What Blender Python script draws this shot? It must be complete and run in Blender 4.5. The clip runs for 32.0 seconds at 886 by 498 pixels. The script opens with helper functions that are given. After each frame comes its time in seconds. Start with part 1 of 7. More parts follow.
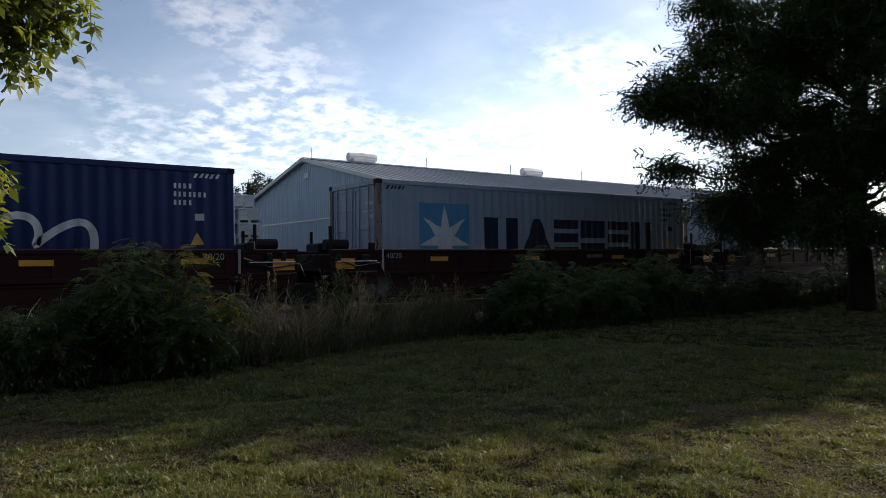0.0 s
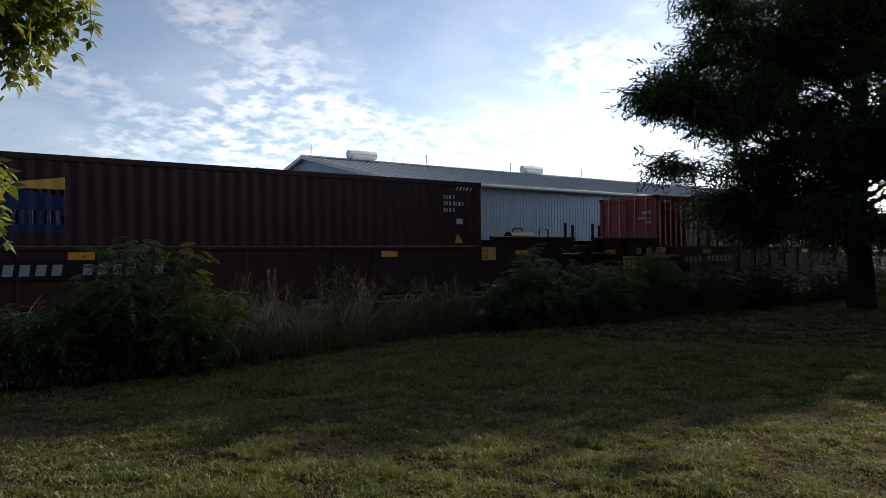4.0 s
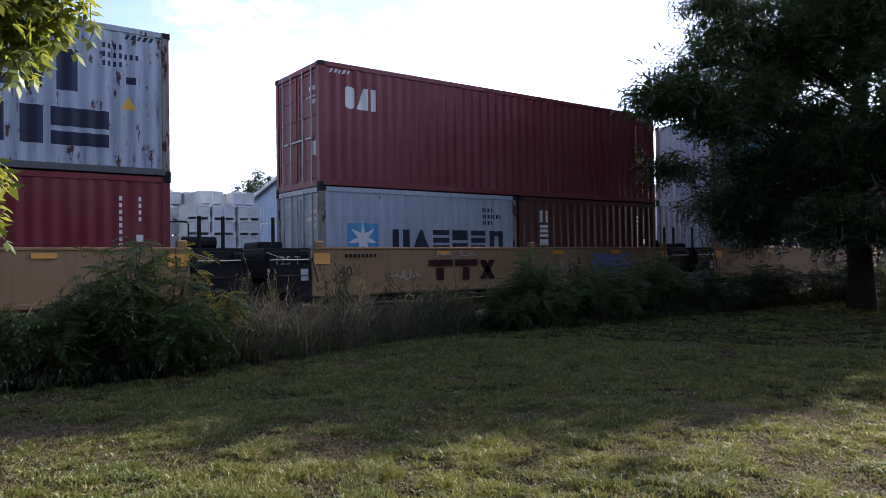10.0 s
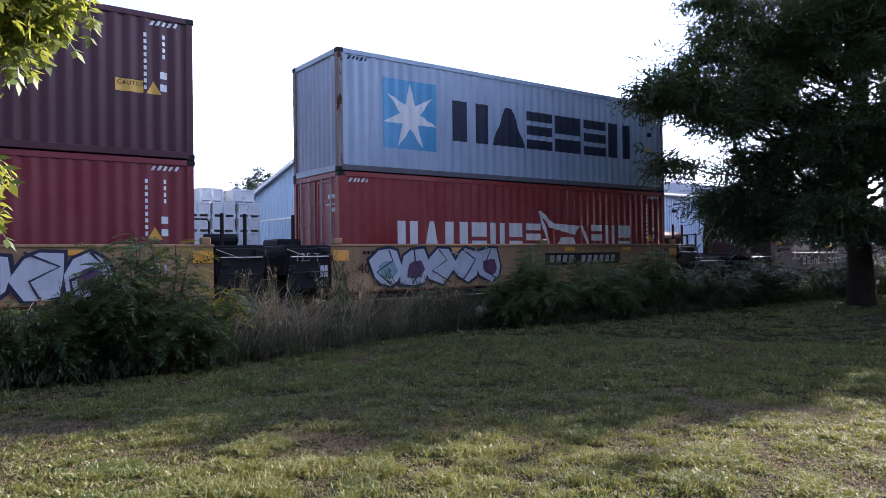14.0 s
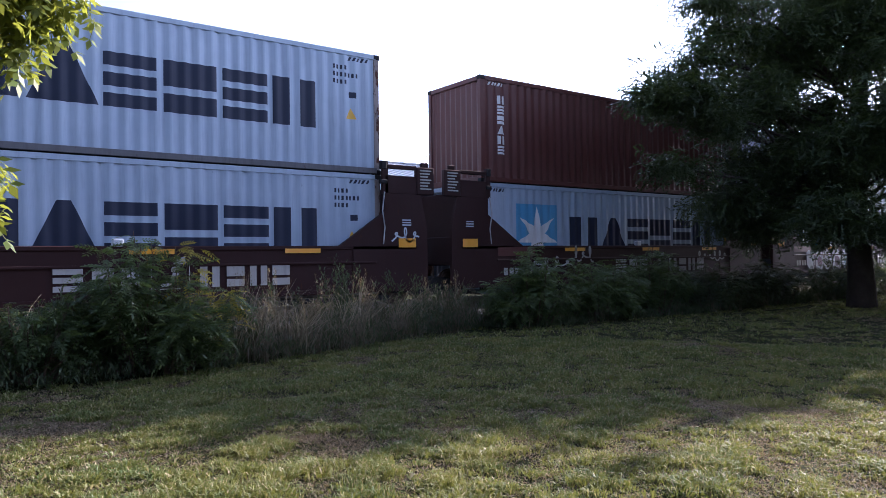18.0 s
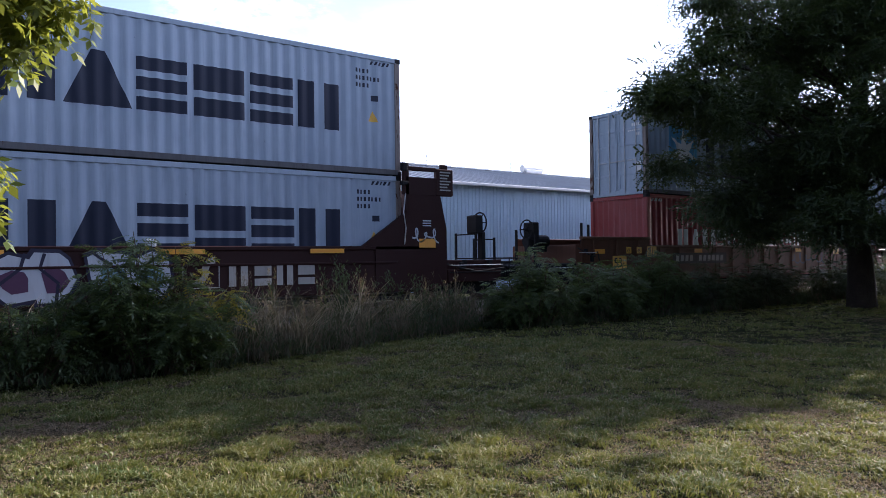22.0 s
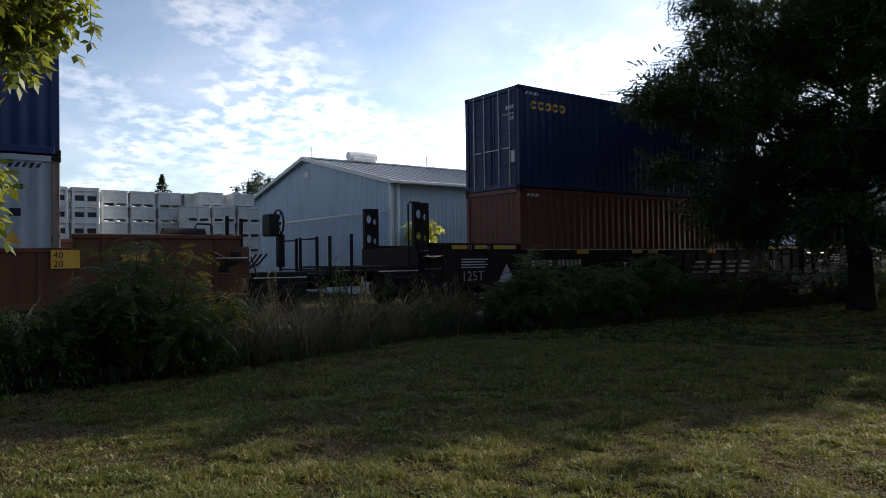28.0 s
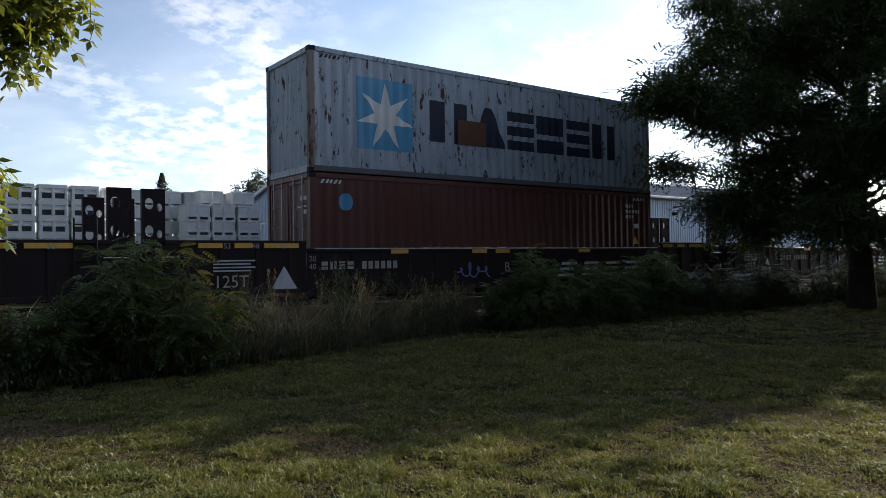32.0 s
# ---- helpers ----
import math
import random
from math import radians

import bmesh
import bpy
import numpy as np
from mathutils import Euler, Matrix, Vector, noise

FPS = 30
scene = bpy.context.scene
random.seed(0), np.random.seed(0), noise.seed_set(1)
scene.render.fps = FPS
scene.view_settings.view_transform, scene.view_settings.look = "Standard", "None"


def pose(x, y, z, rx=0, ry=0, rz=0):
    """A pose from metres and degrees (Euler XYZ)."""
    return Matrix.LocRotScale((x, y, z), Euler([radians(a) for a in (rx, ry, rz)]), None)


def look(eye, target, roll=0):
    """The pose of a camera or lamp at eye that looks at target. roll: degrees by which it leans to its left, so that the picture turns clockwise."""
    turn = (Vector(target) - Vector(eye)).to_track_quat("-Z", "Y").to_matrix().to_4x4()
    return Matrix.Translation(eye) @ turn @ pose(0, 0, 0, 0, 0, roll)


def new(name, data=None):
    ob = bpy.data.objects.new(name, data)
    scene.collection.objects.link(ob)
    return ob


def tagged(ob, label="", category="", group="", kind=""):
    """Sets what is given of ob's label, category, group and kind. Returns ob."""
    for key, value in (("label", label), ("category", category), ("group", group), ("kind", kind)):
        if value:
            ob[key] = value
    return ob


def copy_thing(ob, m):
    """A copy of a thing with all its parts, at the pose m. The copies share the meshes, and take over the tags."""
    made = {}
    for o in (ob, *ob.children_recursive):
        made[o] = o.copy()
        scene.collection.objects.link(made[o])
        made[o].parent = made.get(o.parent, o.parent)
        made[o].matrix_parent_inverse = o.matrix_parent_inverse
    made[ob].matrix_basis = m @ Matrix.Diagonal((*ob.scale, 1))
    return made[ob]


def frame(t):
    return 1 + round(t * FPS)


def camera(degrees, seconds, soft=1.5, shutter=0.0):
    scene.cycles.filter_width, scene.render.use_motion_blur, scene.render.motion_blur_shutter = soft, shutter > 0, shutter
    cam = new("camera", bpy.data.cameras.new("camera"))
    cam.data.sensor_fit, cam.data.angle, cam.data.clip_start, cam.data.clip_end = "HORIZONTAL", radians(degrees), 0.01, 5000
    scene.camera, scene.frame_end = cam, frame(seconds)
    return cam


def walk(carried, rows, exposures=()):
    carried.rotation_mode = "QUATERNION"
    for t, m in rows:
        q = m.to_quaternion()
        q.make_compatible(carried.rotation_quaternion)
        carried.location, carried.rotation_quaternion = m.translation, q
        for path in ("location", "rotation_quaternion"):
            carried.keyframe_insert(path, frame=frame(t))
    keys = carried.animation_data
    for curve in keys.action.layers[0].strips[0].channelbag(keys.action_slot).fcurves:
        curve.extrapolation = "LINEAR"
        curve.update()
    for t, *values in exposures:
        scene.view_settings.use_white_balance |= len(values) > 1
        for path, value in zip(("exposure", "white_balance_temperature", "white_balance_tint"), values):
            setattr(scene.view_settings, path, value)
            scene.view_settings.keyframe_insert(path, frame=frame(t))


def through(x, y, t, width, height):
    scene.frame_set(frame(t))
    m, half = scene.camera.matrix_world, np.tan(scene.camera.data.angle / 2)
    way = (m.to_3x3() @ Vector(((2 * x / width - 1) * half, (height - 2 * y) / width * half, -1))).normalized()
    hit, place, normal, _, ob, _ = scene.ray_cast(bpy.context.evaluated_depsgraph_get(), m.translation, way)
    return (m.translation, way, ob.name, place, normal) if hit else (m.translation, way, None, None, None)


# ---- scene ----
SECONDS = 32.0
cam = camera(63.05, SECONDS, soft=0.4)
EYE = (0.0, 0.0, 1.6)
YAW, PITCH, ROLL = 36.52, 0.771, -0.78
# the hand's small nod, in degrees, every half second
NOD = [(0, .2), (.5, .11), (1, .1), (1.5, .14), (2, .12), (3, .12), (3.5, .06), (5.5, -.06), (6, -.13), (6.5, -.15), (7, -.18), (7.5, -.15), (8, .06), (9, .08),
       (10, .04), (11, 0), (11.5, .01), (12, .03), (12.5, -.18), (13, -.07), (13.5, -.14), (14, -.2), (14.5, -.2), (16.5, .01), (18, -.06), (18.5, .06),
       (19, 0), (20, 0), (20.5, .05), (21, .02), (22, -.04), (22.5, -.1), (23, -.15), (24, -.18), (24.5, -.12), (25, -.06), (25.5, .06), (27.5, .06), (28, .15), (29, .14),
       (29.5, .08), (30, .15), (30.5, -.05), (31, -.03), (32, .03)]
# stops by which the clip's own exposure wanders
EV = [(0, -0.91), (3, -0.98), (6, -0.94), (7, -1.21), (7.6, -1.06), (8.3, -1.04), (9, -0.49), (9.5, 0.25), (10, 0.38), (11, 0.43), (12, 0.6),
      (13, 0.2), (14, 0.95), (14.5, 0.9), (16.5, -0.56), (17, -0.11), (18, 1), (19, 0.76), (20, 0.75), (21, 0.62), (22, 0.45), (22.5, 0.08),
      (23, -0.16), (23.5, 0.2), (24, 0.75), (24.5, 0.7), (25, -0.03), (25.5, 0.4), (27.5, 0.1), (28, -0.66), (29, -0.17), (30, 0.5), (31, 0.05),
      (32, -0.46)]
# brighter stretches are rendered warmer
STOPS = [(t, s, 6260 - 700 * max(0.0, min(1.0, s + .3)), 13 + 15 * max(0.0, min(1.0, s + .3))) for t, s in EV]


def aim(nod):
    a, p = radians(YAW), radians(PITCH + nod)
    way = Vector((math.sin(a) * math.cos(p), math.cos(a) * math.cos(p), math.sin(p)))
    return look(EYE, Vector(EYE) + way * 10, ROLL)


walk(cam, [(t, aim(n)) for t, n in NOD], STOPS)

# ---- light ----
SUN_AZ, SUN_EL = 88.5, 25.0          # degrees from +y towards +x, and above the horizon
world = bpy.data.worlds.new("sky")
scene.world = world
world.use_nodes = True
wt = world.node_tree
wt.nodes.clear()


def wn(kind, **kw):
    n = wt.nodes.new(kind)
    for k, v in kw.items():
        n.inputs[k].default_value = v
    return n


sky = wt.nodes.new("ShaderNodeTexSky")
sky.sky_type, sky.sun_disc = "NISHITA", False
sky.sun_elevation, sky.sun_rotation = radians(SUN_EL), radians(SUN_AZ)
sky.air_density, sky.dust_density, sky.ozone_density = 1.0, 1.0, 1.7
co = wt.nodes.new("ShaderNodeTexCoord")
sep = wt.nodes.new("ShaderNodeSeparateXYZ")
wt.links.new(co.outputs["Generated"], sep.inputs[0])
lift = wn("ShaderNodeMath")
lift.operation = "MAXIMUM"
wt.links.new(sep.outputs["Z"], lift.inputs[0])
lift.inputs[1].default_value = 0.0
add = wt.nodes.new("ShaderNodeMath")
add.operation = "ADD"
wt.links.new(lift.outputs[0], add.inputs[0])
add.inputs[1].default_value = 0.26
flat = wt.nodes.new("ShaderNodeVectorMath")
flat.operation = "DIVIDE"
wt.links.new(co.outputs["Generated"], flat.inputs[0])
comb = wt.nodes.new("ShaderNodeCombineXYZ")
for i in range(3):
    wt.links.new(add.outputs[0], comb.inputs[i])
wt.links.new(comb.outputs[0], flat.inputs[1])


def cloud_layer(scale, detail, rough, low, high, dist=0.0):
    n = wn("ShaderNodeTexNoise", Scale=scale, Detail=detail, Roughness=rough, Distortion=dist)
    wt.links.new(flat.outputs[0], n.inputs["Vector"])
    r = wn("ShaderNodeMapRange")
    r.interpolation_type = "SMOOTHSTEP"
    r.inputs["From Min"].default_value, r.inputs["From Max"].default_value = low, high
    wt.links.new(n.outputs["Fac"], r.inputs["Value"])
    return r.outputs["Result"]


patch = cloud_layer(1.5, 3, .5, .42, .60)
puffs = cloud_layer(17.0, 6, .58, .34, .66, .1)
wisps = cloud_layer(2.2, 7, .55, .42, .85, .3)
m1 = wt.nodes.new("ShaderNodeMath")
m1.operation = "MULTIPLY"
wt.links.new(patch, m1.inputs[0])
wt.links.new(puffs, m1.inputs[1])
m2 = wt.nodes.new("ShaderNodeMath")
m2.operation = "MAXIMUM"
wt.links.new(m1.outputs[0], m2.inputs[0])
m3 = wt.nodes.new("ShaderNodeMath")
m3.operation = "MULTIPLY"
wt.links.new(wisps, m3.inputs[0])
m3.inputs[1].default_value = 0.4
wt.links.new(m3.outputs[0], m2.inputs[1])
soft = wt.nodes.new("ShaderNodeMath")
soft.operation = "MULTIPLY_ADD"
soft.inputs[2].default_value = 0.12
wt.links.new(m2.outputs[0], soft.inputs[0])
soft.inputs[1].default_value = 0.8
mixc = wt.nodes.new("ShaderNodeMix")
mixc.data_type = "RGBA"
wt.links.new(soft.outputs[0], mixc.inputs["Factor"])
wt.links.new(sky.outputs["Color"], mixc.inputs["A"])
grey = wt.nodes.new("ShaderNodeRGBToBW")
wt.links.new(sky.outputs["Color"], grey.inputs[0])
lit = wt.nodes.new("ShaderNodeMath")
lit.operation = "MULTIPLY"
wt.links.new(grey.outputs[0], lit.inputs[0])
lit.inputs[1].default_value = 2.3
tone = wt.nodes.new("ShaderNodeMix")
tone.data_type = "RGBA"
tone.blend_type = "MULTIPLY"
tone.inputs["Factor"].default_value = 1.0
wt.links.new(lit.outputs[0], tone.inputs["A"])
tone.inputs["B"].default_value = (.94, .99, 1.08, 1)
wt.links.new(tone.outputs["Result"], mixc.inputs["B"])
# haze: the sky is brighter towards the sun and towards the horizon
toward = wt.nodes.new("ShaderNodeVectorMath")
toward.operation = "DOT_PRODUCT"
wt.links.new(co.outputs["Generated"], toward.inputs[0])
toward.inputs[1].default_value = (math.sin(radians(SUN_AZ)) * math.cos(radians(SUN_EL)), math.cos(radians(SUN_AZ)) * math.cos(radians(SUN_EL)), math.sin(radians(SUN_EL)))


def ramp(source, a, b, va, vb):
    r = wn("ShaderNodeMapRange")
    for key, val in (("From Min", a), ("From Max", b), ("To Min", va), ("To Max", vb)):
        r.inputs[key].default_value = val
    wt.links.new(source, r.inputs["Value"])
    return r.outputs["Result"]


haze = wt.nodes.new("ShaderNodeMath")
haze.operation = "MULTIPLY"
wt.links.new(ramp(toward.outputs["Value"], -.5, .7, .6, 1.5), haze.inputs[0])
wt.links.new(ramp(lift.outputs[0], 0.0, .7, 1.5, .68), haze.inputs[1])
power = wt.nodes.new("ShaderNodeMath")
power.operation = "MULTIPLY"
wt.links.new(haze.outputs[0], power.inputs[0])
power.inputs[1].default_value = 0.16
bg = wn("ShaderNodeBackground")
wt.links.new(power.outputs[0], bg.inputs["Strength"])
wt.links.new(mixc.outputs["Result"], bg.inputs["Color"])
wo = wt.nodes.new("ShaderNodeOutputWorld")
wt.links.new(bg.outputs[0], wo.inputs["Surface"])

a, e = radians(SUN_AZ), radians(SUN_EL)
SUN_WAY = Vector((math.sin(a) * math.cos(e), math.cos(a) * math.cos(e), math.sin(e)))
sun = new("sun", bpy.data.lights.new("sun", "SUN"))
sun.data.energy, sun.data.angle, sun.data.color = 9.5, radians(.53), (1.0, .90, .74)
sun.matrix_world = look(SUN_WAY * 200, (0, 0, 0))

# ---- materials ----


def nodes(name):
    m = bpy.data.materials.new(name)
    m.use_nodes = True
    t = m.node_tree
    return m, t, t.nodes["Principled BSDF"]


def mathn(t, op, a, b):
    n = t.nodes.new("ShaderNodeMath")
    n.operation = op
    for i, v in enumerate((a, b)):
        if isinstance(v, (int, float)):
            n.inputs[i].default_value = v
        else:
            t.links.new(v, n.inputs[i])
    return n.outputs[0]


def coords(t, stretch=(1, 1, 1), shuffle=True):
    c = t.nodes.new("ShaderNodeTexCoord")
    mp = t.nodes.new("ShaderNodeMapping")
    mp.inputs["Scale"].default_value = stretch
    if shuffle:
        info = t.nodes.new("ShaderNodeObjectInfo")
        v = t.nodes.new("ShaderNodeVectorMath")
        v.operation = "ADD"
        s = mathn(t, "MULTIPLY", info.outputs["Random"], 57.0)
        cx = t.nodes.new("ShaderNodeCombineXYZ")
        for i in range(3):
            t.links.new(s, cx.inputs[i])
        t.links.new(c.outputs["Object"], v.inputs[0])
        t.links.new(cx.outputs[0], v.inputs[1])
        t.links.new(v.outputs[0], mp.inputs["Vector"])
    else:
        t.links.new(c.outputs["Object"], mp.inputs["Vector"])
    return mp.outputs[0]


def noise_n(t, vec, scale, detail=4, rough=.55, low=0.0, high=1.0):
    n = t.nodes.new("ShaderNodeTexNoise")
    n.inputs["Scale"].default_value, n.inputs["Detail"].default_value, n.inputs["Roughness"].default_value = scale, detail, rough
    t.links.new(vec, n.inputs["Vector"])
    r = t.nodes.new("ShaderNodeMapRange")
    r.inputs["From Min"].default_value, r.inputs["From Max"].default_value = low, high
    t.links.new(n.outputs["Fac"], r.inputs["Value"])
    return r.outputs["Result"]


def mixn(t, fac, a, b):
    n = t.nodes.new("ShaderNodeMix")
    n.data_type = "RGBA"
    for key, v in (("Factor", fac), ("A", a), ("B", b)):
        if isinstance(v, (int, float)):
            n.inputs[key].default_value = v
        elif isinstance(v, tuple):
            n.inputs[key].default_value = (*v[:3], 1)
        else:
            t.links.new(v, n.inputs[key])
    return n.outputs["Result"]


def bumpn(t, b, height, strength, dist=.01):
    n = t.nodes.new("ShaderNodeBump")
    n.inputs["Strength"].default_value, n.inputs["Distance"].default_value = strength, dist
    t.links.new(height, n.inputs["Height"])
    t.links.new(n.outputs[0], b.inputs["Normal"])


def shade(c, k):
    return tuple(min(1, v * k) for v in c)


def surface(name, c, rough=.7, metal=0.0, scale=2.0, fine=30.0, vary=.25, bump=.25, dist=.01, second=None, shuffle=True):
    """A plain surface with two scales of variation."""
    m, t, b = nodes(name)
    v = coords(t, shuffle=shuffle)
    n1 = noise_n(t, v, scale, 5, .6, .3, .7)
    n2 = noise_n(t, v, fine, 4, .6, .25, .75)
    base = mixn(t, n1, shade(c, 1 - vary), second or shade(c, 1 + vary))
    base = mixn(t, mathn(t, "MULTIPLY", n2, .35), base, shade(c, .55))
    t.links.new(base, b.inputs["Base Color"])
    b.inputs["Roughness"].default_value, b.inputs["Metallic"].default_value = rough, metal
    bumpn(t, b, n2, bump, dist)
    return m


def paint(name, c, rough=.42, rust=.2, dirt=.35, fade=.2):
    """Weathered paint on steel: faded fields, rain streaks and rust that runs down."""
    m, t, b = nodes(name)
    v = coords(t)
    vs = coords(t, (3.5, 3.5, .35))
    big = noise_n(t, v, .6, 4, .6, .3, .72)
    base = mixn(t, mathn(t, "MULTIPLY", big, 1.0), shade(c, 1 - fade * .6), tuple(x + (max(c) * 1.35 + .02 - x) * fade * .5 for x in c))
    streak = noise_n(t, vs, 2.2, 5, .65, .48, .8)
    base = mixn(t, mathn(t, "MULTIPLY", streak, dirt), base, tuple(x * .25 + .012 for x in c))
    spots = noise_n(t, coords(t, (2.4, 2.4, .8)), 2.6, 5, .68, .75 - rust * .28, .79 - rust * .25)
    runs = noise_n(t, vs, 1.7, 6, .7, .76 - rust * .28, .85 - rust * .2)
    both = mathn(t, "MAXIMUM", spots, mathn(t, "MULTIPLY", runs, .8))
    fine = noise_n(t, v, 45, 3, .6, .2, .8)
    rc = mixn(t, fine, (.032, .015, .01), (.105, .042, .022))
    base = mixn(t, mathn(t, "MULTIPLY", both, min(1, .35 + rust)), base, rc)
    t.links.new(base, b.inputs["Base Color"])
    b.inputs["Specular IOR Level"].default_value = .12 if rough >= .6 else .28
    rr = mixn(t, both, (rough,) * 3, (.85,) * 3)
    t.links.new(rr, b.inputs["Roughness"])
    bumpn(t, b, mathn(t, "ADD", mathn(t, "MULTIPLY", both, .6), mathn(t, "MULTIPLY", fine, .12)), .25, .004)
    return m


def leaf(name, c, c2, through=.45, rough=.5):
    m, t, b = nodes(name)
    g = t.nodes.new("ShaderNodeNewGeometry")
    base = mixn(t, g.outputs["Random Per Island"], c, c2)
    v = coords(t, shuffle=False)
    base = mixn(t, mathn(t, "MULTIPLY", noise_n(t, v, .8, 3, .5, .35, .7), .45), base, shade(c, .6))
    t.links.new(base, b.inputs["Base Color"])
    b.inputs["Roughness"].default_value = rough
    tr = t.nodes.new("ShaderNodeBsdfTranslucent")
    hue = mixn(t, .5, base, (min(1, c2[0] * 1.7), min(1, c2[1] * 1.5), c2[2] * .6))
    t.links.new(hue, tr.inputs["Color"])
    mx = t.nodes.new("ShaderNodeMixShader")
    mx.inputs[0].default_value = through
    t.links.new(b.outputs[0], mx.inputs[1])
    t.links.new(tr.outputs[0], mx.inputs[2])
    t.links.new(mx.outputs[0], t.nodes["Material Output"].inputs["Surface"])
    return m


GREY = paint("grey_paint", (.33, .41, .51), rust=.18, dirt=.3)
GREY_RUSTY = paint("rusty_grey_paint", (.35, .41, .48), rust=.62, dirt=.45)
GREY_PLAIN = paint("pale_grey_paint", (.37, .42, .49), rust=.3, dirt=.4)
RED_BOX = paint("deep_red_paint", (.20, .022, .03), rust=.1, dirt=.3)
RED_SUD = paint("bright_red_paint", (.27, .026, .026), rust=.1, dirt=.25)
BROWN_BOX = paint("brown_paint", (.105, .03, .024), rust=.12, dirt=.3)
PLUM_BOX = paint("plum_brown_paint", (.075, .022, .03), rust=.08, dirt=.3)
DARK_BOX = paint("dark_brown_paint", (.05, .017, .017), rust=.1, dirt=.3)
BLUE_BOX = paint("navy_blue_paint", (.012, .028, .11), rust=.1, dirt=.25)
SEA_BLUE = paint("marine_blue_paint", (.008, .024, .12), rust=.12, dirt=.25)
RUST_BOX = paint("rust_red_paint", (.16, .045, .03), rust=.12, dirt=.3)
SKY_BLUE = paint("sky_blue_paint", (.06, .30, .52), rust=.1, dirt=.2)
INK = paint("dark_ink_paint", (.014, .02, .045), rust=.08, dirt=.15, rough=.55)
RUSTY_POST = paint("rust_stained_grey_post", (.27, .23, .21), rust=.75, dirt=.5, rough=.7)
# container grey darkened both for grime and for the shade along the bottom rail
GRIMY_SHADED_RAIL = paint("grimy_shaded_grey_rail", (.13, .13, .14), rust=.35, dirt=.5, rough=.7)
WHITE = paint("white_paint", (.72, .72, .70), rust=.06, dirt=.3)
FADED_WHITE = paint("faded_white_paint", (.40, .39, .37), rust=.12, dirt=.4, rough=.6)
YELLOW = paint("yellow_mark_paint", (.75, .42, .03), rust=.05, dirt=.25)
ORANGE = paint("orange_reflector", (.85, .38, .02), rust=.02, dirt=.15, rough=.3)
STEEL_BLACK = paint("black_steel", (.018, .018, .02), rust=.2, dirt=.2, rough=.6)
MAROON = paint("maroon_wagon_paint", (.036, .011, .01), rust=.3, dirt=.4, rough=.6)
TTX_DARK = paint("dark_brown_wagon_paint", (.055, .028, .022), rust=.3, dirt=.4, rough=.6)
TTX_BROWN = paint("brown_wagon_paint", (.13, .058, .034), rust=.3, dirt=.5, rough=.6)
TTX_YELLOW = paint("ochre_wagon_paint", (.34, .205, .10), rust=.22, dirt=.45, rough=.6)
CSX_BROWN = paint("dark_umber_wagon_paint", (.036, .015, .014), rust=.3, dirt=.3, rough=.6)
BN_BLACK = paint("sooty_wagon_paint", (.026, .018, .02), rust=.25, dirt=.3, rough=.6)
WHEEL_STEEL = surface("wheel_steel", (.10, .07, .055), .55, .7, 6, 60)
RUBBER = surface("black_rubber", (.015, .015, .015), .7, 0, 4, 40)
SILVER = surface("galvanised_rod", (.42, .43, .44), .45, .6, 5, 60)
SPRAY_SILVER = paint("silver_spray", (.50, .54, .60), rust=.05, dirt=.3)
SPRAY_DARK = paint("dark_spray", (.03, .03, .06), rust=.02, dirt=.1)
SPRAY_BLUE = paint("blue_spray", (.13, .18, .45), rust=.02, dirt=.2)
SPRAY_TEAL = paint("teal_spray", (.22, .36, .40), rust=.02, dirt=.25)
SPRAY_PURPLE = paint("plum_spray", (.11, .05, .10), rust=.02, dirt=.2)
SIGN_RED = paint("oxide_sign_paint", (.10, .03, .025), rust=.1, dirt=.2)
# white cladding with the blue of skylit shade put into its colour
SHELL = surface("sky_tinted_white_steel", (.40, .52, .67), .38, .1, .7, 14, .06, .06)
ROOF_STEEL = surface("grey_roof_steel", (.50, .52, .55), .35, .3, .6, 12, .1, .06)
TRIM_WHITE = surface("white_trim", (.78, .79, .80), .45, 0, 2, 30, .08, .05)
BIN_WHITE = surface("white_bin_plastic", (.66, .68, .68), .5, 0, 2.0, 25, .12, .08)
# near-black that stands for the shade inside the bins' slots
BIN_SHADE = surface("slot_shade", (.03, .03, .035), .8)
BARK = surface("grey_brown_bark", (.055, .042, .034), .9, 0, 3, 22, .35, .9, .03)
TWIG = surface("brown_twig", (.10, .07, .045), .85, 0, 6, 40, .3, .4)
BALLAST = surface("grey_ballast", (.12, .11, .10), .9, 0, 3, 18, .35, .8, .03)
RAIL = surface("worn_rail_steel", (.34, .29, .24), .4, .7, 3, 40, .3, .2)
TIE = surface("weathered_tie_wood", (.10, .08, .06), .9, 0, 3, 25, .35, .6)
LEAF_LOCUST = leaf("locust_leaf", (.028, .05, .02), (.075, .105, .036), .3, .4)
LEAF_ASH = leaf("ash_leaf", (.085, .135, .026), (.24, .27, .05), .5)
LEAF_SUMAC = leaf("sumac_leaf", (.025, .052, .018), (.13, .185, .07), .4, .45)
LEAF_GOLD = leaf("yellowing_leaf", (.30, .27, .04), (.42, .36, .06), .5)
LEAF_YOUNG = leaf("young_tree_leaf", (.22, .30, .06), (.42, .45, .10), .5)
LEAF_FAR = leaf("dark_far_leaf", (.02, .035, .018), (.04, .06, .025), .25)
STRAW = leaf("dry_straw", (.045, .038, .032), (.26, .225, .18), .3, .85)
STRAW_PALE = leaf("pale_straw", (.15, .13, .10), (.40, .36, .28), .3, .85)
WEED = leaf("weed_green", (.035, .06, .03), (.085, .11, .05), .35, .7)
BLADE_DRY = leaf("dry_grass_blade", (.065, .048, .032), (.30, .24, .155), .25, .85)


